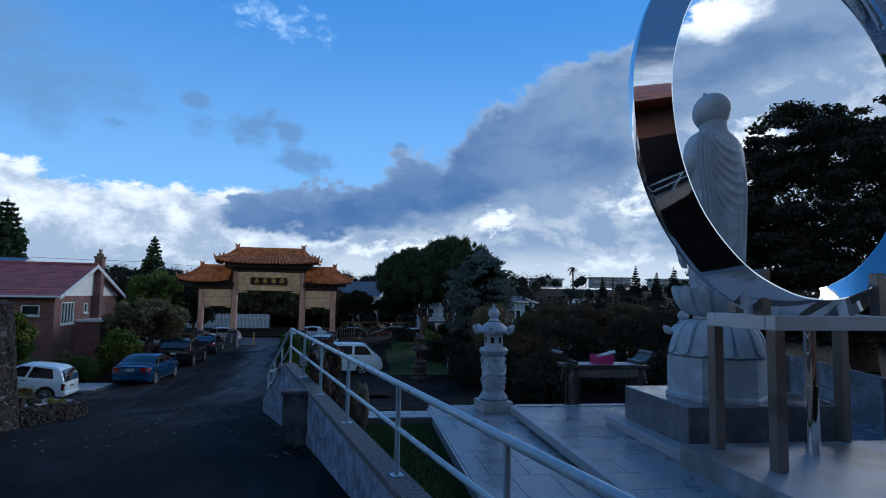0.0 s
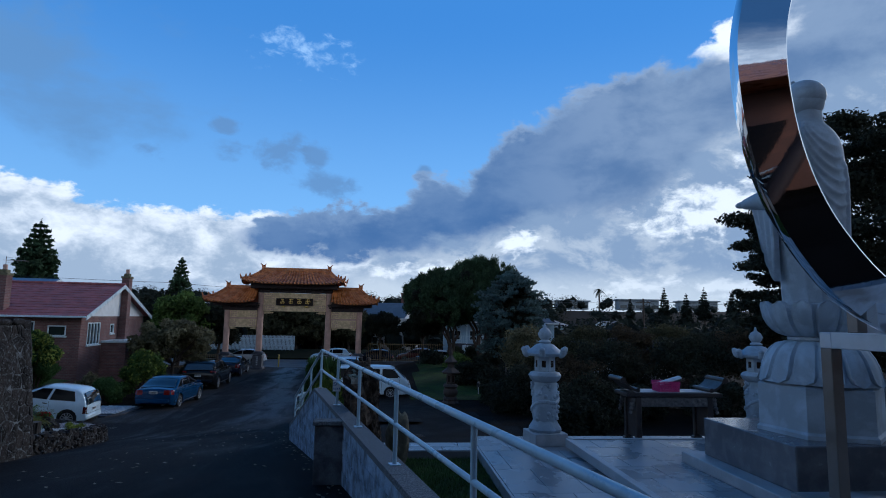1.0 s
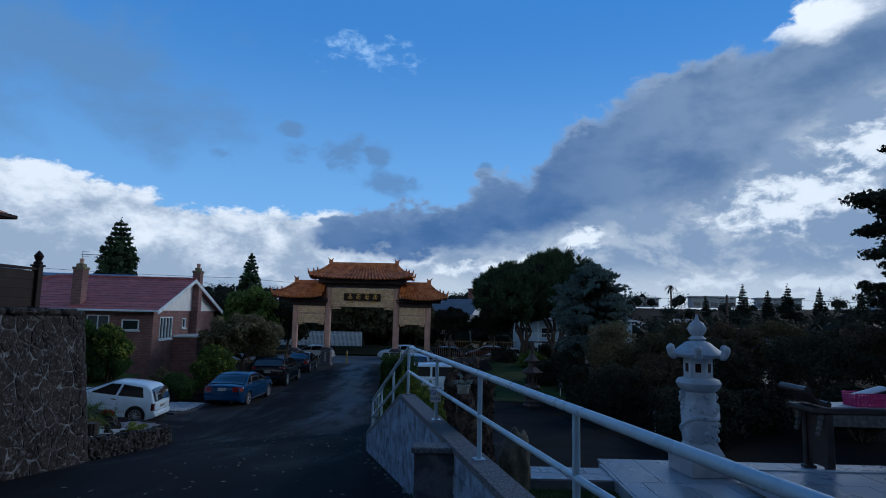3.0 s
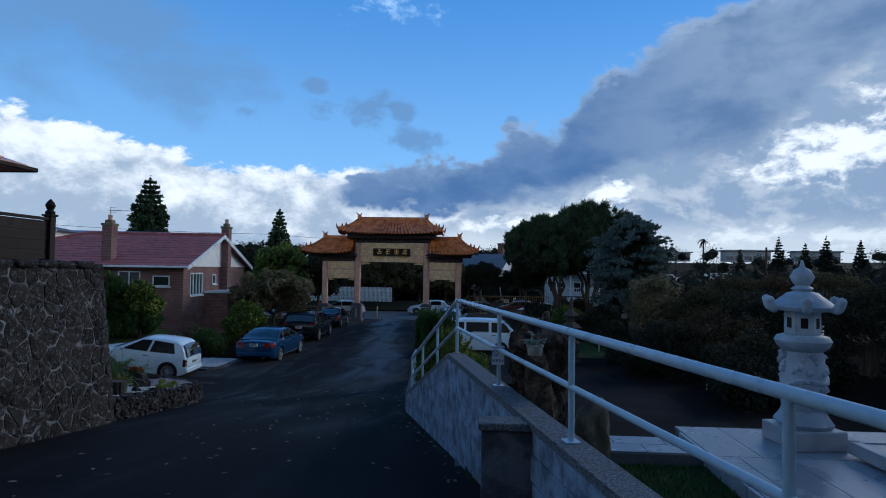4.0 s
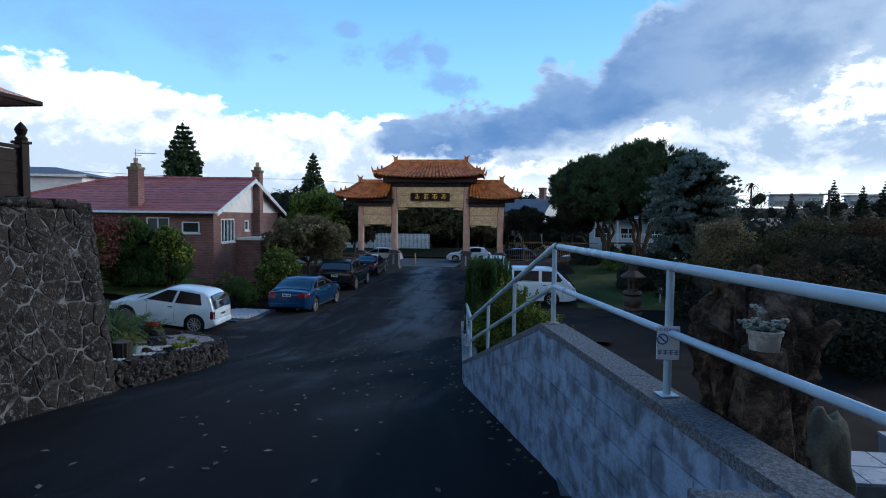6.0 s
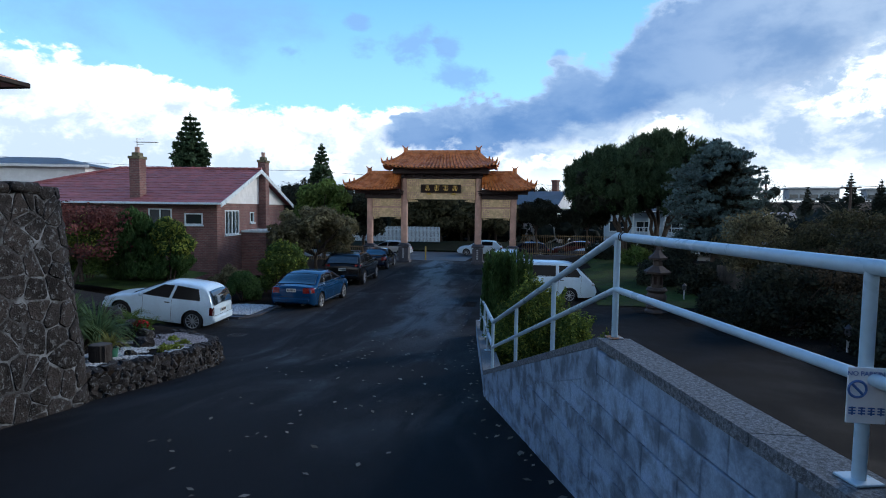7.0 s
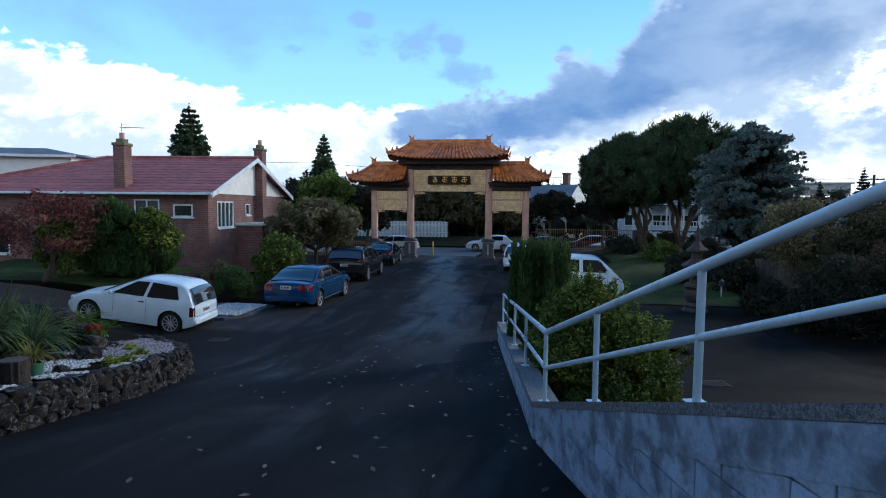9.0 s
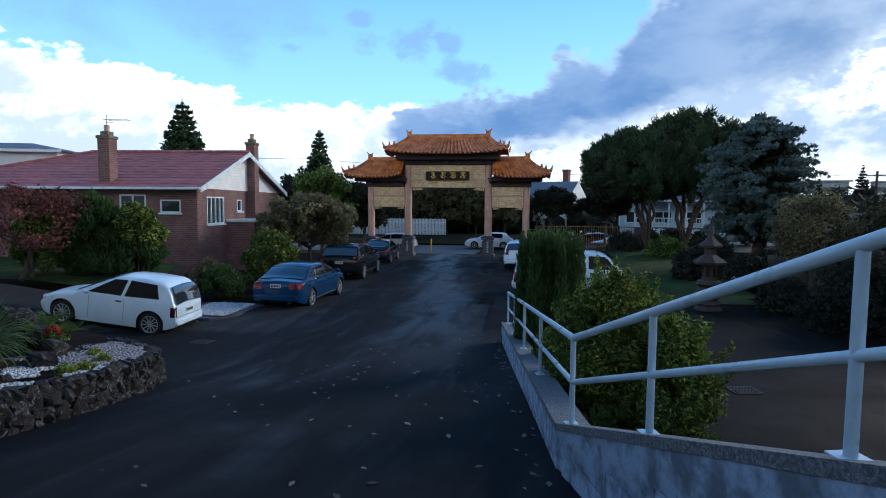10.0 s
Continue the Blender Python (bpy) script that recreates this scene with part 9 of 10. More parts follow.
def drain(x, y, zf, rz, up_):
    d = empty("drain_grate")
    tagged(d, "rusty iron drain grate set in the asphalt", "drain")
    m = Matrix.Translation((x, y, zf + 0.010)) @ up_.to_track_quat("Z", "Y").to_matrix().to_4x4() @ pose(0, 0, 0, 0, 0, rz) @ Matrix.Diagonal((0.74, 0.74, 1, 1))
    part("grate_frame", box(box(box(box(B(), (0, 0.24, 0), (0.62, 0.03, 0.008), m), (0, -0.24, 0), (0.62, 0.03, 0.008), m), (0.3, 0, 0), (0.03, 0.46, 0.008), m), (-0.3, 0, 0), (0.03, 0.46, 0.008), m), iron, d)
    part("pit", box(B(), (0, 0, -0.006), (0.58, 0.46, 0.012), m), pit_shade, d)
    for k in range(8):
        part("bar", box(B(), (-0.25 + 0.0714 * k, 0, 0.001), (0.026, 0.46, 0.004), m, rz=20), iron, d)
    settle(d, (x, y, zf))


drain(-7.2, 11.9, road_z(-7.2, 11.9), -12, Vector((road_z(-7.5, 11.9) - road_z(-6.9, 11.9), road_z(-7.2, 11.6) - road_z(-7.2, 12.2), 0.6)))
drain(3.95, 9.5, line(YARD, 9.5) + 0.012, 10, Vector((0, 0.01, 0.6)))


def pagoda():
    p = empty("stone_pagoda")
    tagged(p, "weathered brown stone garden pagoda with tiered roofs", "lantern")
    st = material("brown_stone", (0.07, 0.052, 0.046), 0.8, var=0.4, scale=6, fine=50, bump=0.5)
    x, y, z = 6.15, 18.6, -2.98
    m = Matrix.Translation((x, y, z)) @ Matrix.Diagonal((0.78, 0.78, 1.26, 1))
    part("base", lathe(B(), ((0.52, -0.1), (0.55, 0.06), (0.45, 0.14), (0.5, 0.2), (0.42, 0.28)), 8, m), st, p)
    part("bowl", lathe(B(), ((0.34, 0.27), (0.46, 0.4), (0.48, 0.52), (0.38, 0.62), (0.5, 0.7), (0.42, 0.78)), 16, m, ripple=8, amp=0.04), st, p, smooth=50)
    part("lower_box", lathe(B(), ((0.3, 0.76), (0.28, 1.2)), 6, m), st, p)
    for k in range(6):
        a = math.pi / 3 * k + math.pi / 3
        # opening is a black plate, coloured as the dark inside
        part("opening", box(B(), (0.265 * math.cos(a), 0.265 * math.sin(a), 1.0), (0.02, 0.14, 0.24), m, rz=math.degrees(a)), lacquer_hollow_black, p)
    part("lower_roof", lathe(B(), ((0.3, 1.18), (0.62, 1.2), (0.66, 1.26), (0.42, 1.36), (0.24, 1.44)), 6, m), st, p, smooth=30)
    part("upper_box", lathe(B(), ((0.24, 1.42), (0.22, 1.62)), 6, m), st, p)
    part("upper_roof", lathe(B(), ((0.24, 1.6), (0.44, 1.62), (0.47, 1.68), (0.26, 1.78), (0.12, 1.9)), 6, m), st, p, smooth=30)
    part("finial", lathe(B(), ((0.12, 1.88), (0.08, 1.96), (0.11, 2.03), (0.06, 2.10), (0.08, 2.16), (0.015, 2.34)), 10, m), st, p, smooth=50)
    settle(p, (x, y, z))


pagoda()
for x, y in ((8.6, 16.0), (8.2, 22.4), (9.6, 12.4)):
    l2 = empty("garden_light")
    z = ground_z(x, y)
    part("stake", tube(B(), (x, y, z - 0.1), (x, y, z + 0.45), 0.03, seg=8), granite, l2)
    part("head", lathe(B(), ((0.06, z + 0.44), (0.09, z + 0.5), (0.08, z + 0.62), (0.1, z + 0.64), (0.02, z + 0.74)), 12, Matrix.Translation((x, y, 0))), plinth_stone, l2, smooth=50)
    tagged(l2, "small pale stone garden light on a short post", "lamp", "garden lights along the border")
    settle(l2, (x, y, z))


def paling_fence(name, label, x0, y0, x1, y1, z, h, mat, w=0.14, gap=0.012):
    f = empty(name)
    tagged(f, label, "fence")
    d = Vector((x1 - x0, y1 - y0, 0))
    n = int(d.length / (w + gap))
    rz = math.degrees(math.atan2(d.y, d.x))
    me = None
    bm = box(B(), (0, 0, h / 2), (w, 0.02, h), bevel=0.004)
    me = bpy.data.meshes.new("paling")
    bm.to_mesh(me)
    bm.free()
    me.materials.append(mat)
    for i in range(n):
        p = Vector((x0, y0, z)) + d * ((i + 0.5) / n)
        ob = new("paling", me)
        ob.parent = f
        ob.matrix_local = pose(p.x, p.y, p.z + 0.03 * math.sin(i * 2.3), 0, 0, rz)
    for zz in (0.3, 0.78):
        c = Vector((x0, y0, z)) + d / 2
        nrm = Vector((-d.y, d.x, 0)).normalized() * 0.035
        part("rail", box(B(), (c.x + nrm.x, c.y + nrm.y, z + h * zz), (d.length, 0.04, 0.09), rz=rz), mat, f)
    settle(f, (x0, y0, z))


grey_paling = material("weathered_paling", (0.13, 0.115, 0.10), 0.9, var=0.4, scale=4, fine=40, island=0.3)
paling_fence("paling_fence", "weathered brown paling fence behind the garden", 10.2, 24.5, 19.5, 14.5, -3.1, 1.5, grey_paling)
paling_fence("picket_fence", "white picket fence across the street", -17.5, 56.0, -7.4, 56.4, -2.62, 1.6, white_paint, 0.11, 0.035)
paling_fence("white_fence", "solid white boundary fence behind the trees", 11.0, 50.3, 17.6, 48.6, -3.0, 1.5, white_paint, 0.2, 0.004)


def railing(x0, x1, y, z, h=1.25):
    f = empty("street_railing")
    tagged(f, "brown steel railings either side of the gate", "fence")
    brown = MATS.get("brown_steel") or material("brown_steel", (0.24, 0.155, 0.065), 0.5, var=0.2)
    bm = tube(B(), (0, 0, 0), (0, 0, h), 0.016, seg=6)
    me = bpy.data.meshes.new("baluster")
    bm.to_mesh(me)
    bm.free()
    me.materials.append(brown)
    n = int(abs(x1 - x0) / 0.16)
    for i in range(n):
        ob = new("baluster", me)
        ob.parent = f
        ob.location = (x0 + (x1 - x0) * i / n, y, z)
    for zz in (0.12, h - 0.1):
        part("rail", box(B(), ((x0 + x1) / 2, y, z + zz), (abs(x1 - x0), 0.035, 0.04)), brown, f)
    settle(f, ((x0 + x1) / 2, y, z))


railing(-16.5, -11.4, GY + 0.2, -3.38)
railing(1.2, 8.2, GY + 0.6, -2.62, 1.6)
kerb_wall = part("wall_under_railing", box(B(), (4.7, GY + 0.6, -3.1), (7.1, 0.22, 0.96), bevel=0.01), plinth_stone)
tagged(kerb_wall, "low dark stone wall under the street railings", "wall", kind="structure")

# street beyond the gate
street = part("road_street", slab(B(), [(-90, 44), (90, 44), (90, 53.6), (-90, 53.6)], -3.6, -3.46), street_asphalt)
tagged(street, "grey asphalt street crossing beyond the gate", "street", kind="structure")
verge = part("pavement_verge", slab(B(), [(-90, 53.6), (90, 53.6), (90, 58.5), (-90, 58.5)], -3.6, -3.3), material("rough_grass", (0.022, 0.026, 0.013), 0.95, var=0.4, scale=1.5, fine=40, bump=0.8, spec=0.05, col2=(0.012, 0.014, 0.008), depth=0.04))
for q in verge.data.vertices:
    if q.co.y > 57 and q.co.z > -3.4:
        q.co.z = -2.6
tagged(verge, "grass verge across the street", "verge", kind="structure")
bol = empty("yellow_bollard")
part("bollard_post", lathe(B(), ((0.06, -3.45), (0.06, -2.35), (0.03, -2.3)), 10, Matrix.Translation((-6.9, 44.0, 0))), material("yellow_paint", (0.5, 0.36, 0.06), 0.5, var=0.2), bol, smooth=40)
tagged(bol, "faded yellow steel bollard behind the gate", "bollard")
settle(bol, (-6.9, 44.0, -3.45))


# ---- houses in the distance ----
def house(name, label, cx, cy, zb, w, d, h, roof_h, rz, wall_mat, roof_mat, wins=3, hip=False, storeys=1, floor=2.6, sill=1.45, veranda=False):
    g = empty(name)
    tagged(g, label, "house")
    m = pose(cx, cy, zb, 0, 0, rz)
    part("wall", box(B(), (0, 0, h / 2), (w, d, h), m), wall_mat, g)
    bm = B()
    o = 0.45
    ins = d / 2 if hip else 0.0
    a = [m @ Vector(p) for p in ((-w / 2 - o, -d / 2 - o, h), (w / 2 + o, -d / 2 - o, h), (w / 2 + o, d / 2 + o, h), (-w / 2 - o, d / 2 + o, h))]
    r = [m @ Vector(p) for p in ((-w / 2 - o + ins, 0, h + roof_h), (w / 2 + o - ins, 0, h + roof_h))]
    va, vr = [bm.verts.new(p) for p in a], [bm.verts.new(p) for p in r]
    for f in ((va[0], va[1], vr[1], vr[0]), (va[2], va[3], vr[0], vr[1]), (va[1], va[2], vr[1]), (va[3], va[0], vr[0]), (va[3], va[2], va[1], va[0])):
        bm.faces.new(f)
    part("roof", bm, roof_mat, g)
    if not hip:
        for sx in (-1, 1):
            gb = B()
            gv = [gb.verts.new(m @ Vector((sx * (w / 2 + o + dx), yy, zz))) for dx in (0.01, 0.06) for yy, zz in ((-d / 2 - o + 0.1, h + 0.02), (d / 2 + o - 0.1, h + 0.02), (0, h + roof_h - 0.06))]
            for q in ((0, 1, 2), (5, 4, 3), (0, 3, 4, 1), (1, 4, 5, 2), (2, 5, 3, 0)):
                gb.faces.new([gv[k] for k in q])
            part("gable", gb, white_board, g)
    part("fascia", box(box(B(), (0, -d / 2 - o, h - 0.02), (w + 2 * o, 0.06, 0.16), m), (0, d / 2 + o, h - 0.02), (w + 2 * o, 0.06, 0.16), m), white_board, g)
    for s in range(storeys):
        for i in range(wins):
            for fy, sg in ((-d / 2, -1),):
                x = -w / 2 + (i + 0.5) * w / wins
                z = sill + floor * s
                wn = part("window", box(B(), (x, fy + sg * 0.03, z), (min(1.7, w / wins * 0.62), 0.08, 1.15), m), white_paint, g)
                for q in (-1, 1):
                    part("pane", box(B(), (x + q * min(1.7, w / wins * 0.62) * 0.235, fy + sg * 0.06, z), (min(1.7, w / wins * 0.62) * 0.42, 0.06, 0.98), m), window_glass, wn)
    for sx in (-1, 1):
        for k in range(2):
            part("window", box(B(), (sx * (w / 2 + 0.02), -d / 4 + k * d / 2, 1.45), (0.08, 1.2, 1.1), m), window_glass, g)
    if veranda:
        zf_ = sill - 0.95
        part("veranda_floor", box(B(), (0, -d / 2 - 0.8, zf_ / 2), (w * 0.8, 1.6, zf_), m), plinth_stone, g)
        part("veranda_roof", box(B(), (0, -d / 2 - 0.85, h - 0.12), (w * 0.84, 1.8, 0.14), m), roof_mat, g)
        for i in range(8):
            x = w * 0.8 * (i / 7 - 0.5)
            part("veranda_post", box(B(), (x, -d / 2 - 1.5, (zf_ + h - 0.2) / 2), (0.14, 0.14, h - 0.2 - zf_), m), white_paint, g)
        for zz in (0.12, 0.9):
            part("veranda_rail", box(B(), (0, -d / 2 - 1.5, zf_ + zz), (w * 0.8, 0.06, 0.08), m), white_paint, g)
        for i in range(42):
            part("baluster", box(B(), (w * 0.8 * ((i + 0.5) / 42 - 0.5), -d / 2 - 1.5, zf_ + 0.5), (0.05, 0.04, 0.78), m), white_paint, g)
    settle(g, (cx, cy, zb))
    return g


roof_slate = material("slate_blue_roof", (0.13, 0.17, 0.22), 0.6, var=0.25, scale=1.0, fine=20, bump=0.2)
roof_grey = material("grey_roof", (0.10, 0.11, 0.13), 0.6, var=0.25, scale=1.0, fine=20, bump=0.2)
roof_blue = material("blue_steel_roof", (0.10, 0.17, 0.28), 0.5, var=0.2, scale=1.0, fine=20, bump=0.1)
roof_brown = material("brown_roof", (0.2, 0.10, 0.08), 0.7, var=0.25, scale=1.0, fine=20)
cream = material("cream_wall", (0.55, 0.53, 0.46), 0.7, var=0.15, scale=1.0)
pale_blue = material("pale_blue_wall", (0.42, 0.58, 0.70), 0.7, var=0.12, scale=1.0)
house("neighbour_house", "white house with a dark grey roof", -32.2, 32.0, -2.6, 10, 8, 5.9, 0.8, 14, white_board, roof_grey, 3, True, 2)
house("neighbour_house", "cream house with a blue steel roof", -34, 46.0, -2.0, 11, 8, 5.1, 1.2, 8, cream, roof_blue, 3)
gh = house("neighbour_house", "white weatherboard house with a blue-grey roof behind the gate", 2.3, 71.5, -3.4, 9.0, 5.2, 4.5, 2.2, -28, white_board, roof_slate, 3)
ch = part("chimney", box(box(B(), (5.4, 70.6, 3.2), (0.7, 0.7, 3.0), rz=-28), (5.4, 70.6, 4.65), (0.85, 0.85, 0.2), rz=-28), brick_red, gh, "red brick chimney")
ch.matrix_parent_inverse = Matrix.Translation((2.3, 71.5, -3.4)).inverted()
house("neighbour_house", "pale blue weatherboard house with a white veranda behind the trees", 16.6, 60.0, -3.6, 13, 8, 4.5, 1.6, -8, pale_blue, roof_grey, 5, True, 1, 2.6, 2.95, True)
house("neighbour_house", "white house with a grey roof beyond the fence", 19.8, 29.6, -5.0, 6, 7, 3.6, 1.5, -35, white_board, roof_grey, 4)
house("neighbour_house", "low white garage beside the spruce", 17.6, 37.0, -4.4, 8, 5, 2.6, 0.9, -28, white_board, roof_grey, 3)
rngh = random.Random(12)
for i in range(34):
    a = radians(rngh.uniform(-6, 62) if i % 3 else rngh.uniform(-50, -18))
    dist = rngh.uniform(85, 260)
    x, y = dist * math.sin(a), dist * math.cos(a)
    zg = ground_z(x, y)
    house("distant_house", "distant suburban house among trees", x, y, zg - 0.3, rngh.uniform(9, 15), rngh.uniform(7, 9), rngh.uniform(2.8, 5.2), rngh.uniform(1.2, 2.2), rngh.uniform(-40, 40), rngh.choice((white_board, cream, pale_blue)), rngh.choice((roof_grey, roof_blue, roof_brown, roof_grey)), 3, rngh.random() < 0.5)


office_wall = material("pale_grey_render", (0.34, 0.38, 0.41), 0.7, var=0.2, scale=0.3)


def block_building(x, y, z, w, d, h, rz):
    g = empty("office_building")
    tagged(g, "pale modern flat-roofed building on the far ridge", "building")
    m = pose(x, y, z, 0, 0, rz)
    part("wall", box(B(), (0, 0, h / 2), (w, d, h), m), office_wall, g)
    part("roof_slab", box(B(), (0, 0, h + 0.4), (w + 3, d + 3, 0.8), m), office_wall, g)
    n = int(w / 5)
    for s in range(max(1, int(h / 4))):
        for i in range(n):
            part("window", box(B(), (-w / 2 + (i + 0.5) * w / n, -d / 2 - 0.1, 2.2 + 4 * s), (w / n * 0.8, 0.4, 2.2), m), window_glass, g)
    settle(g, (x, y, z))


for x, y, w, d, h, rz in ((176, 372, 26, 16, 6.6, -12), (216, 366, 24, 16, 6.2, -18), (136, 392, 22, 14, 5.6, -10), (262, 330, 20, 14, 6.2, -20)):
    block_building(x, y, ground_z(x, y) - 0.3, w, d, h, rz)

# ---- far woods, one mesh, and the tall far trees ----


def far_woods():
    rng = np.random.default_rng(17)
    blobs = []
    for i in range(2600):
        a = math.radians(rng.uniform(-62, 66))
        dist = 62 + 400 * rng.random() ** 1.5
        x, y = dist * math.sin(a), dist * math.cos(a)
        if abs(x + 5) < 22 and y < 66:
            continue
        if dist > 300 and 18 < math.degrees(a) < 38 and rng.random() < 0.8:
            continue
        r = (1.5 + 2.2 * rng.random()) * (0.8 + dist / 420)
        z = ground_z(x, y)
        blobs.append((x, y, z + r * 0.75, r * 1.15, r * 1.15, r))
    ico = B()
    bmesh.ops.create_icosphere(ico, subdivisions=1, radius=1.0)
    bv = np.array([q.co[:] for q in ico.verts])
    ico.verts.ensure_lookup_table()
    bf = np.array([[q.index for q in p.verts] + [p.verts[2].index] for p in ico.faces])
    ico.free()
    core_v, core_f = [], []
    for k, (x, y, z, a, b, c) in enumerate(blobs):
        core_v.append(bv * np.array([a, b, c]) * (0.42 + 0.26 * rng.random((len(bv), 1))) + np.array([x, y, z]))
        core_f.append(bf + k * len(bv))
    v, f = leaves(blobs, 240000, 0.55, 18, shell=0.5)
    core_v = np.concatenate(core_v)
    f = np.concatenate([np.concatenate(core_f), f + len(core_v)])
    v = np.concatenate([core_v, v])
    faces = [q[:3] if q[2] == q[3] else q for q in f.tolist()]
    me = bpy.data.meshes.new("far_woods")
    me.from_pydata(v.tolist(), [], faces)
    me.materials.append(L_far)
    tagged(new("far_woods", me), "dark belt of trees across the far suburb", "trees", kind="stuff")


far_woods()
for k in range(24):
    a = radians(-13 + 11.5 * (k / 23))
    x, y = 62 * math.sin(a) + 1.5, 62 * math.cos(a) + 2.0 * math.sin(k * 2.1)
    if k % 2 == 0:
        tree("street_tree", "dense dark tree across the street", (x, y + 4, -3.5), (x, y + 4, 0.0), (2.6, 2.4, 2.6 + 0.5 * math.sin(k)), (L_dark, L_olive, L_bronze)[k // 2 % 3], 200 + k, 4500, 0.3, 26, 0.9, 0.18)


def palm(x, y, z, h):
    t = empty("palm_tree")
    tagged(t, "tall slender palm on the skyline", "tree")
    part("trunk", tube(B(), (x, y, z), (x, y, z + h), 0.55, 0.4, 8), bark, t)
    bm = B()
    rng = random.Random(3)
    for k in range(26):
        a, up_ = rng.random() * 6.28, rng.uniform(-0.5, 1.0)
        prev = None
        for s in range(6):
            f = s / 5
            p = Vector((x + math.cos(a) * f * 3.6, y + math.sin(a) * f * 3.6, z + h + up_ * 3.0 * f - 3.2 * f * f))
            q = Vector((-math.sin(a), math.cos(a), 0)) * (0.45 * (1 - f * 0.8))
            cur = (bm.verts.new(p - q), bm.verts.new(p + q))
            if prev:
                bm.faces.new((prev[0], prev[1], cur[1], cur[0]))
            prev = cur
    part("fronds", bm, L_dark, t)
    settle(t, (x, y, z))


palm(121, 298, 1.0, 17.5)
for az_, d_, top_, r in ((27.0, 300, 0.0555, 4.2), (28.9, 280, 0.047, 3.6), (30.4, 300, 0.056, 4.2), (32.7, 290, 0.050, 4.0), (24.0, 260, 0.036, 3.4), (35.5, 270, 0.042, 4.0)):
    x, y = 2.5 + d_ * math.sin(radians(az_)), -9 + d_ * math.cos(radians(az_))
    zg = ground_z(x, y)
    conifer("norfolk_pine", "tall symmetrical pine on the skyline", (x, y, zg), 1.25 + d_ * top_ - zg, r, L_far, int(x), 12, 8, 3000, 0.6, -0.15, 0.4, 0.85, 0.2)

# ---- overhead wires and pole ----
pole = empty("power_pole")
part("mast", tube(B(), (45.0, 80.0, -6.0), (45.0, 80.0, 5.1), 0.20, 0.14, 10), bark, pole)
part("crossarm", box(B(), (45.0, 80.0, 4.5), (2.6, 0.12, 0.14)), bark, pole)
for k in range(4):
    part("insulator", lathe(B(), ((0.05, 4.57), (0.07, 4.65), (0.03, 4.75)), 8, Matrix.Translation((43.9 + 0.73 * k, 80.0, 0))), white_paint, pole)
tagged(pole, "wooden power pole with a crossarm in the street", "pole")
settle(pole, (45.0, 80.0, -6.0))
black_wire = material("black_wire", (0.02, 0.02, 0.02), 0.6, var=0.1, bump=0)


def wire(a, b, sag):
    a, b = Vector(a), Vector(b)
    bm = B()
    pts = [a.lerp(b, i / 24) - Vector((0, 0, sag * 4 * (i / 24) * (1 - i / 24))) for i in range(25)]
    for p, q in zip(pts, pts[1:]):
        tube(bm, p, q, 0.016, seg=4)
    tagged(part("overhead_wire", bm, black_wire), "thin black overhead wire along the street", "wire", "overhead wires along the street")


wire((-60, 44, 6.4), (-18, 46.5, 4.2), 0.5)
wire((-18, 46.5, 4.2), (44.0, 80, 4.7), 0.9)
wire((44.6, 80, 4.7), (120, 84, 6.0), 0.8)
wire((46.0, 80, 4.7), (120, 80, 5.6), 0.8)
house("neighbour_house", "small white gabled house in the valley", 49.5, 54.5, -6.5, 7, 6, 5.0, 2.2, 20, white_board, roof_grey, 2)

# ---- fallen leaves on the driveway ----


def fallen():
    rng = np.random.default_rng(8)
    pts = []
    while len(pts) < 300:
        x, y = rng.normal(-1.4, 1.3), rng.uniform(-3, 26)
        if rng.random() < 0.22:
            y = rng.uniform(-4, 12)
            x = wall_x(y) - 0.16 - abs(rng.normal(0, 0.2))
        if drive_left(y) + 0.3 < x < drive_right(y) - 0.15:
            pts.append((x, y, road_z(x, y) + 0.012))
    V = []
    for x, y, z in pts:
        a, s = rng.random() * 6.28, 0.022 + 0.034 * rng.random()
        c, q = math.cos(a), math.sin(a)
        V += [(x - c * s, y - q * s, z), (x + q * s * 0.5, y - c * s * 0.5, z + 0.006), (x + c * s, y + q * s, z + 0.01 * rng.random()), (x - q * s * 0.5, y + c * s * 0.5, z + 0.004)]
    me = bpy.data.meshes.new("fallen_leaves")
    me.from_pydata(V, [], np.arange(len(V)).reshape(-1, 4).tolist())
    me.materials.append(leaf_mat("fallen_leaf", (0.30, 0.27, 0.22)))
    tagged(new("fallen_leaves", me), "pale fallen leaves scattered over the damp driveway", "leaves", kind="stuff")


fallen()

# ---- block courses on the driveway side of the wall, and hedge against the fence ----


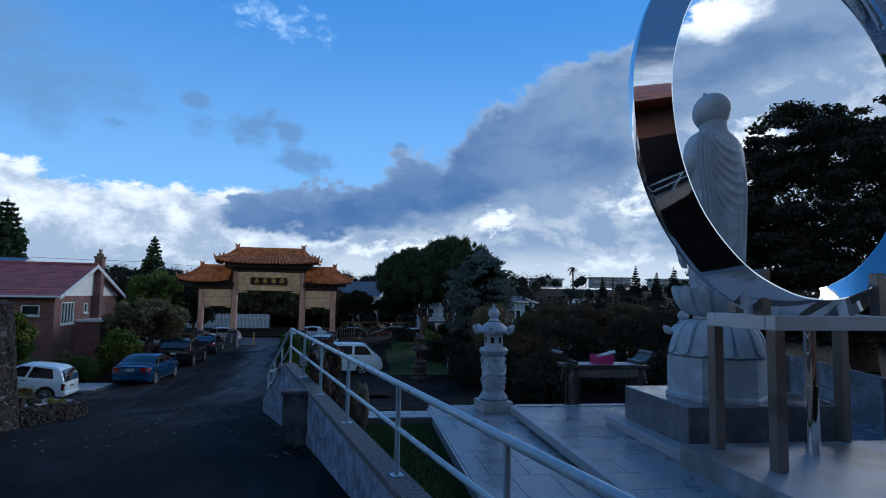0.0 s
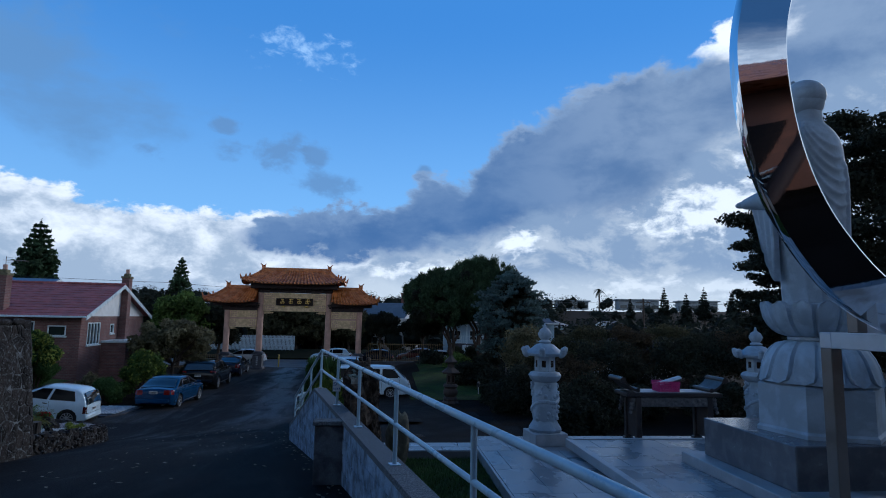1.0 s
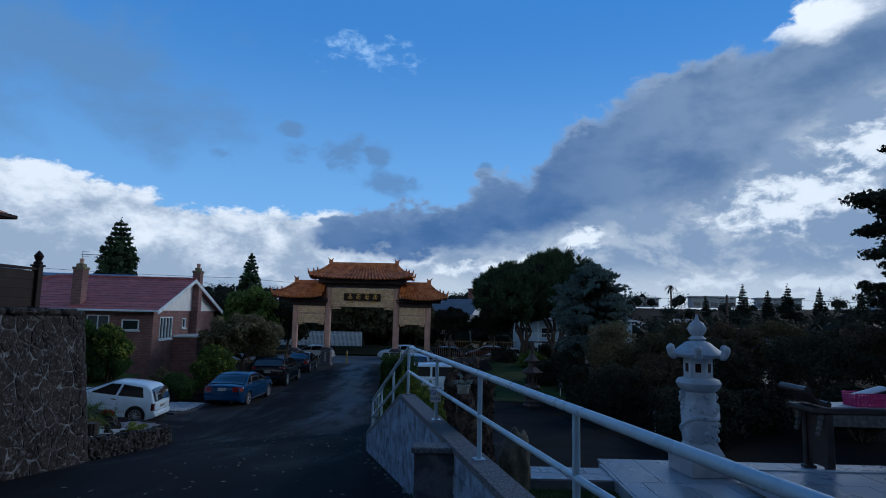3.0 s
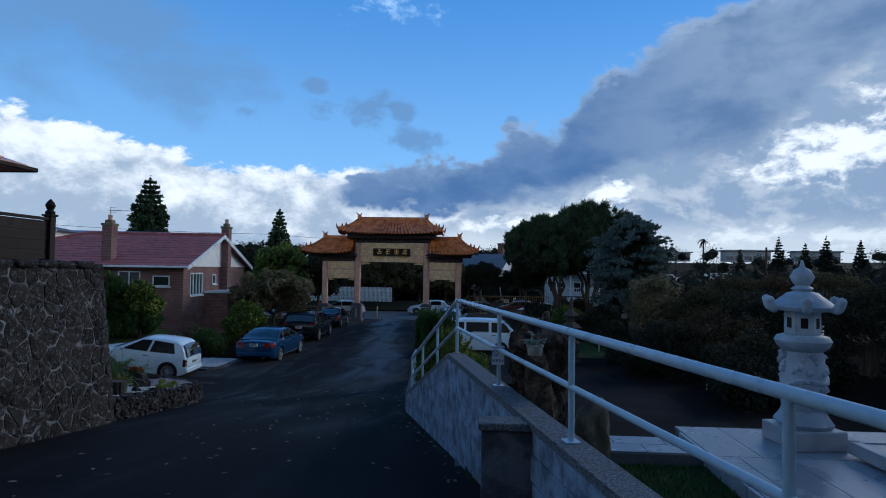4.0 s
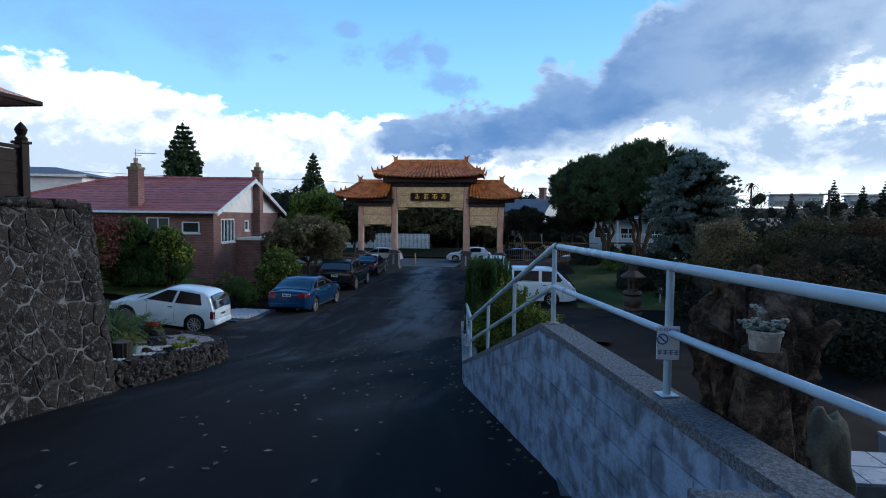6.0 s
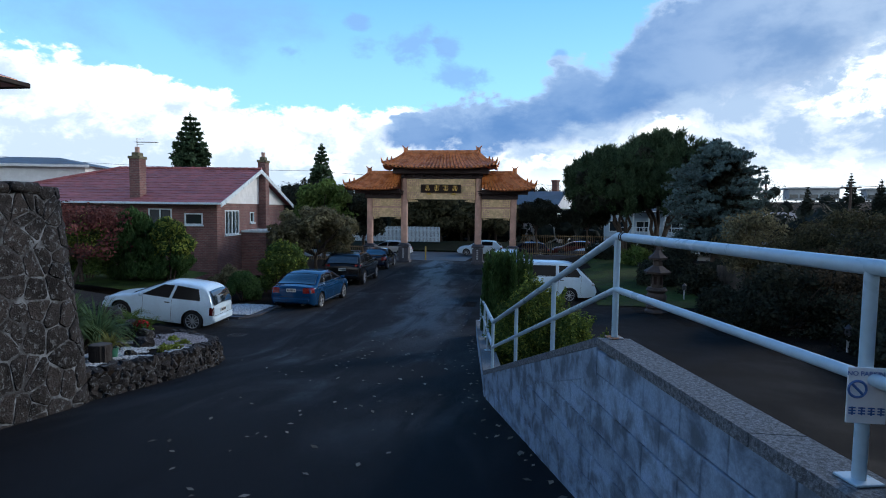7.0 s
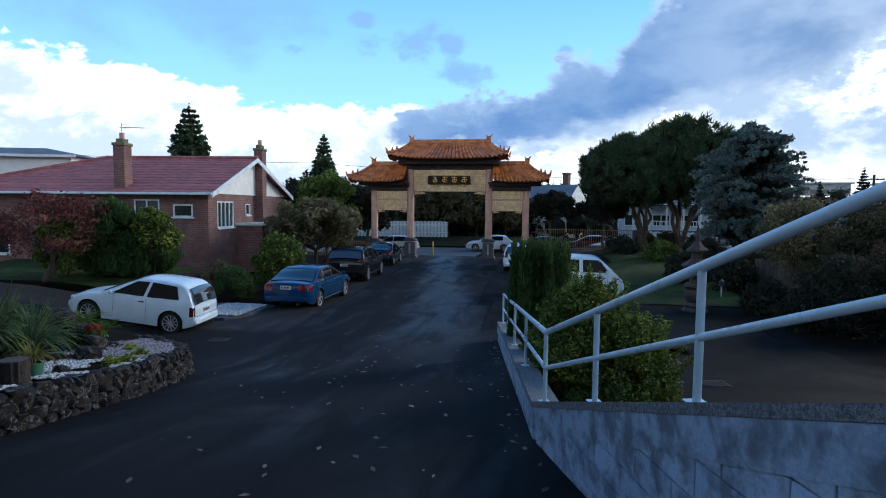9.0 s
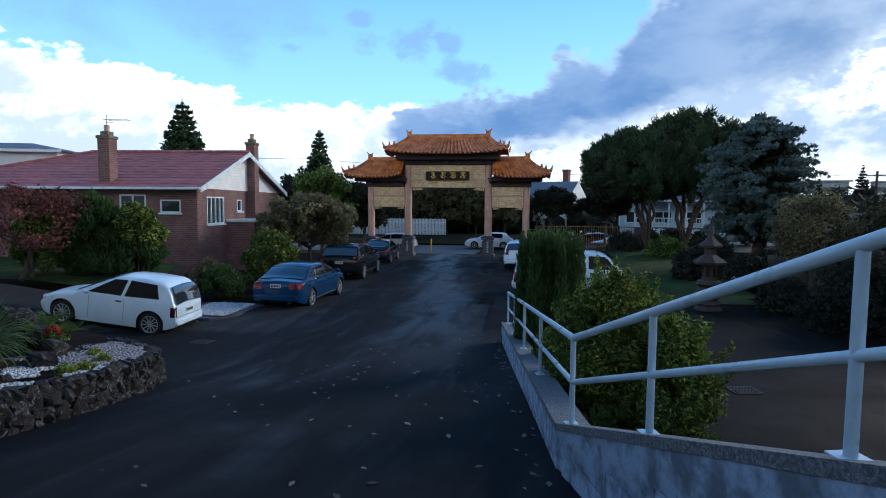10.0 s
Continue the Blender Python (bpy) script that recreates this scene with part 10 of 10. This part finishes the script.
def block_faces():
    cache = {}
    for a, b, o in ((-12.0, -3.03, -0.095), (-2.83, FOOT, -0.10), (FOOT, 12.0, -0.10)):
        d = Vector((wall_x(b) - wall_x(a), b - a, 0))
        rows = 13
        for r in range(rows):
            z = -0.06 - 0.2 * (r + 0.5)
            n = int(d.length / 0.4) + 1
            for i in range(n + 1):
                s = (i - (0.5 if r % 2 else 0.0)) * 0.4
                if s < -0.19 or s + 0.2 > d.length:
                    continue
                y = a + (s + 0.2) * d.y / d.length
                top = min(wall_z(y - 0.19), wall_z(y + 0.19)) - 0.055
                zt = min(z + 0.097, top)
                zb = z - 0.097
                floor = road_z(wall_x(y) - 0.3, y) - 0.1
                if zt - zb < 0.04 or zt < floor:
                    continue
                key = round(zt - zb, 2)
                if key not in cache:
                    bm = box(B(), (0, 0, 0), (0.393, 0.03, key - 0.001), bevel=0.004)
                    me = bpy.data.meshes.new("block")
                    bm.to_mesh(me)
                    bm.free()
                    me.materials.append(block)
                    cache[key] = me
                slope_x = (wall_x(y + 0.1) - wall_x(y - 0.1)) / 0.2
                ob = new("block", cache[key])
                ob.parent = drive_wall
                ob.matrix_local = pose(wall_x(y) + o + 0.008, y, (zt + zb) / 2, 0, 0, 90 - math.degrees(math.atan(slope_x)) * 1.0)


block_faces()


# ---- temple hall behind the starting point, seen only in the ring's reflections ----


def temple_hall():
    h = empty("temple_hall")
    tagged(h, "temple hall with red-brown walls and an orange tiled roof", "building")
    red = material("red_brown_render", (0.22, 0.09, 0.055), 0.8, var=0.25, scale=1.0)
    part("wall", box(B(), (8, -22, 2.9), (44, 10, 7.6)), red, h)
    bm = B()
    a = [(-17, -29, 6.3), (33, -29, 6.3), (33, -14.2, 6.3), (-17, -14.2, 6.3)]
    r = [(-9, -22, 10.8), (25, -22, 10.8)]
    va, vr = [bm.verts.new(p) for p in a], [bm.verts.new(p) for p in r]
    for q in ((va[0], va[1], vr[1], vr[0]), (va[2], va[3], vr[0], vr[1]), (va[1], va[2], vr[1]), (va[3], va[0], vr[0]), (va[3], va[2], va[1], va[0])):
        bm.faces.new(q)
    part("roof", bm, orange_tile, h, "orange tiled roof")
    for k in range(10):
        part("column", lathe(B(), ((0.3, -0.9), (0.28, 6.3)), 14, Matrix.Translation((-12 + 4.4 * k, -15.4, 0))), gate_dark, h, smooth=40)
    for k in range(9):
        part("doorway", box(B(), (-9.8 + 4.4 * k, -16.97, 1.6), (2.6, 0.1, 4.2)), dark_timber, h)
    settle(h, (8, -22, -0.9))


temple_hall()
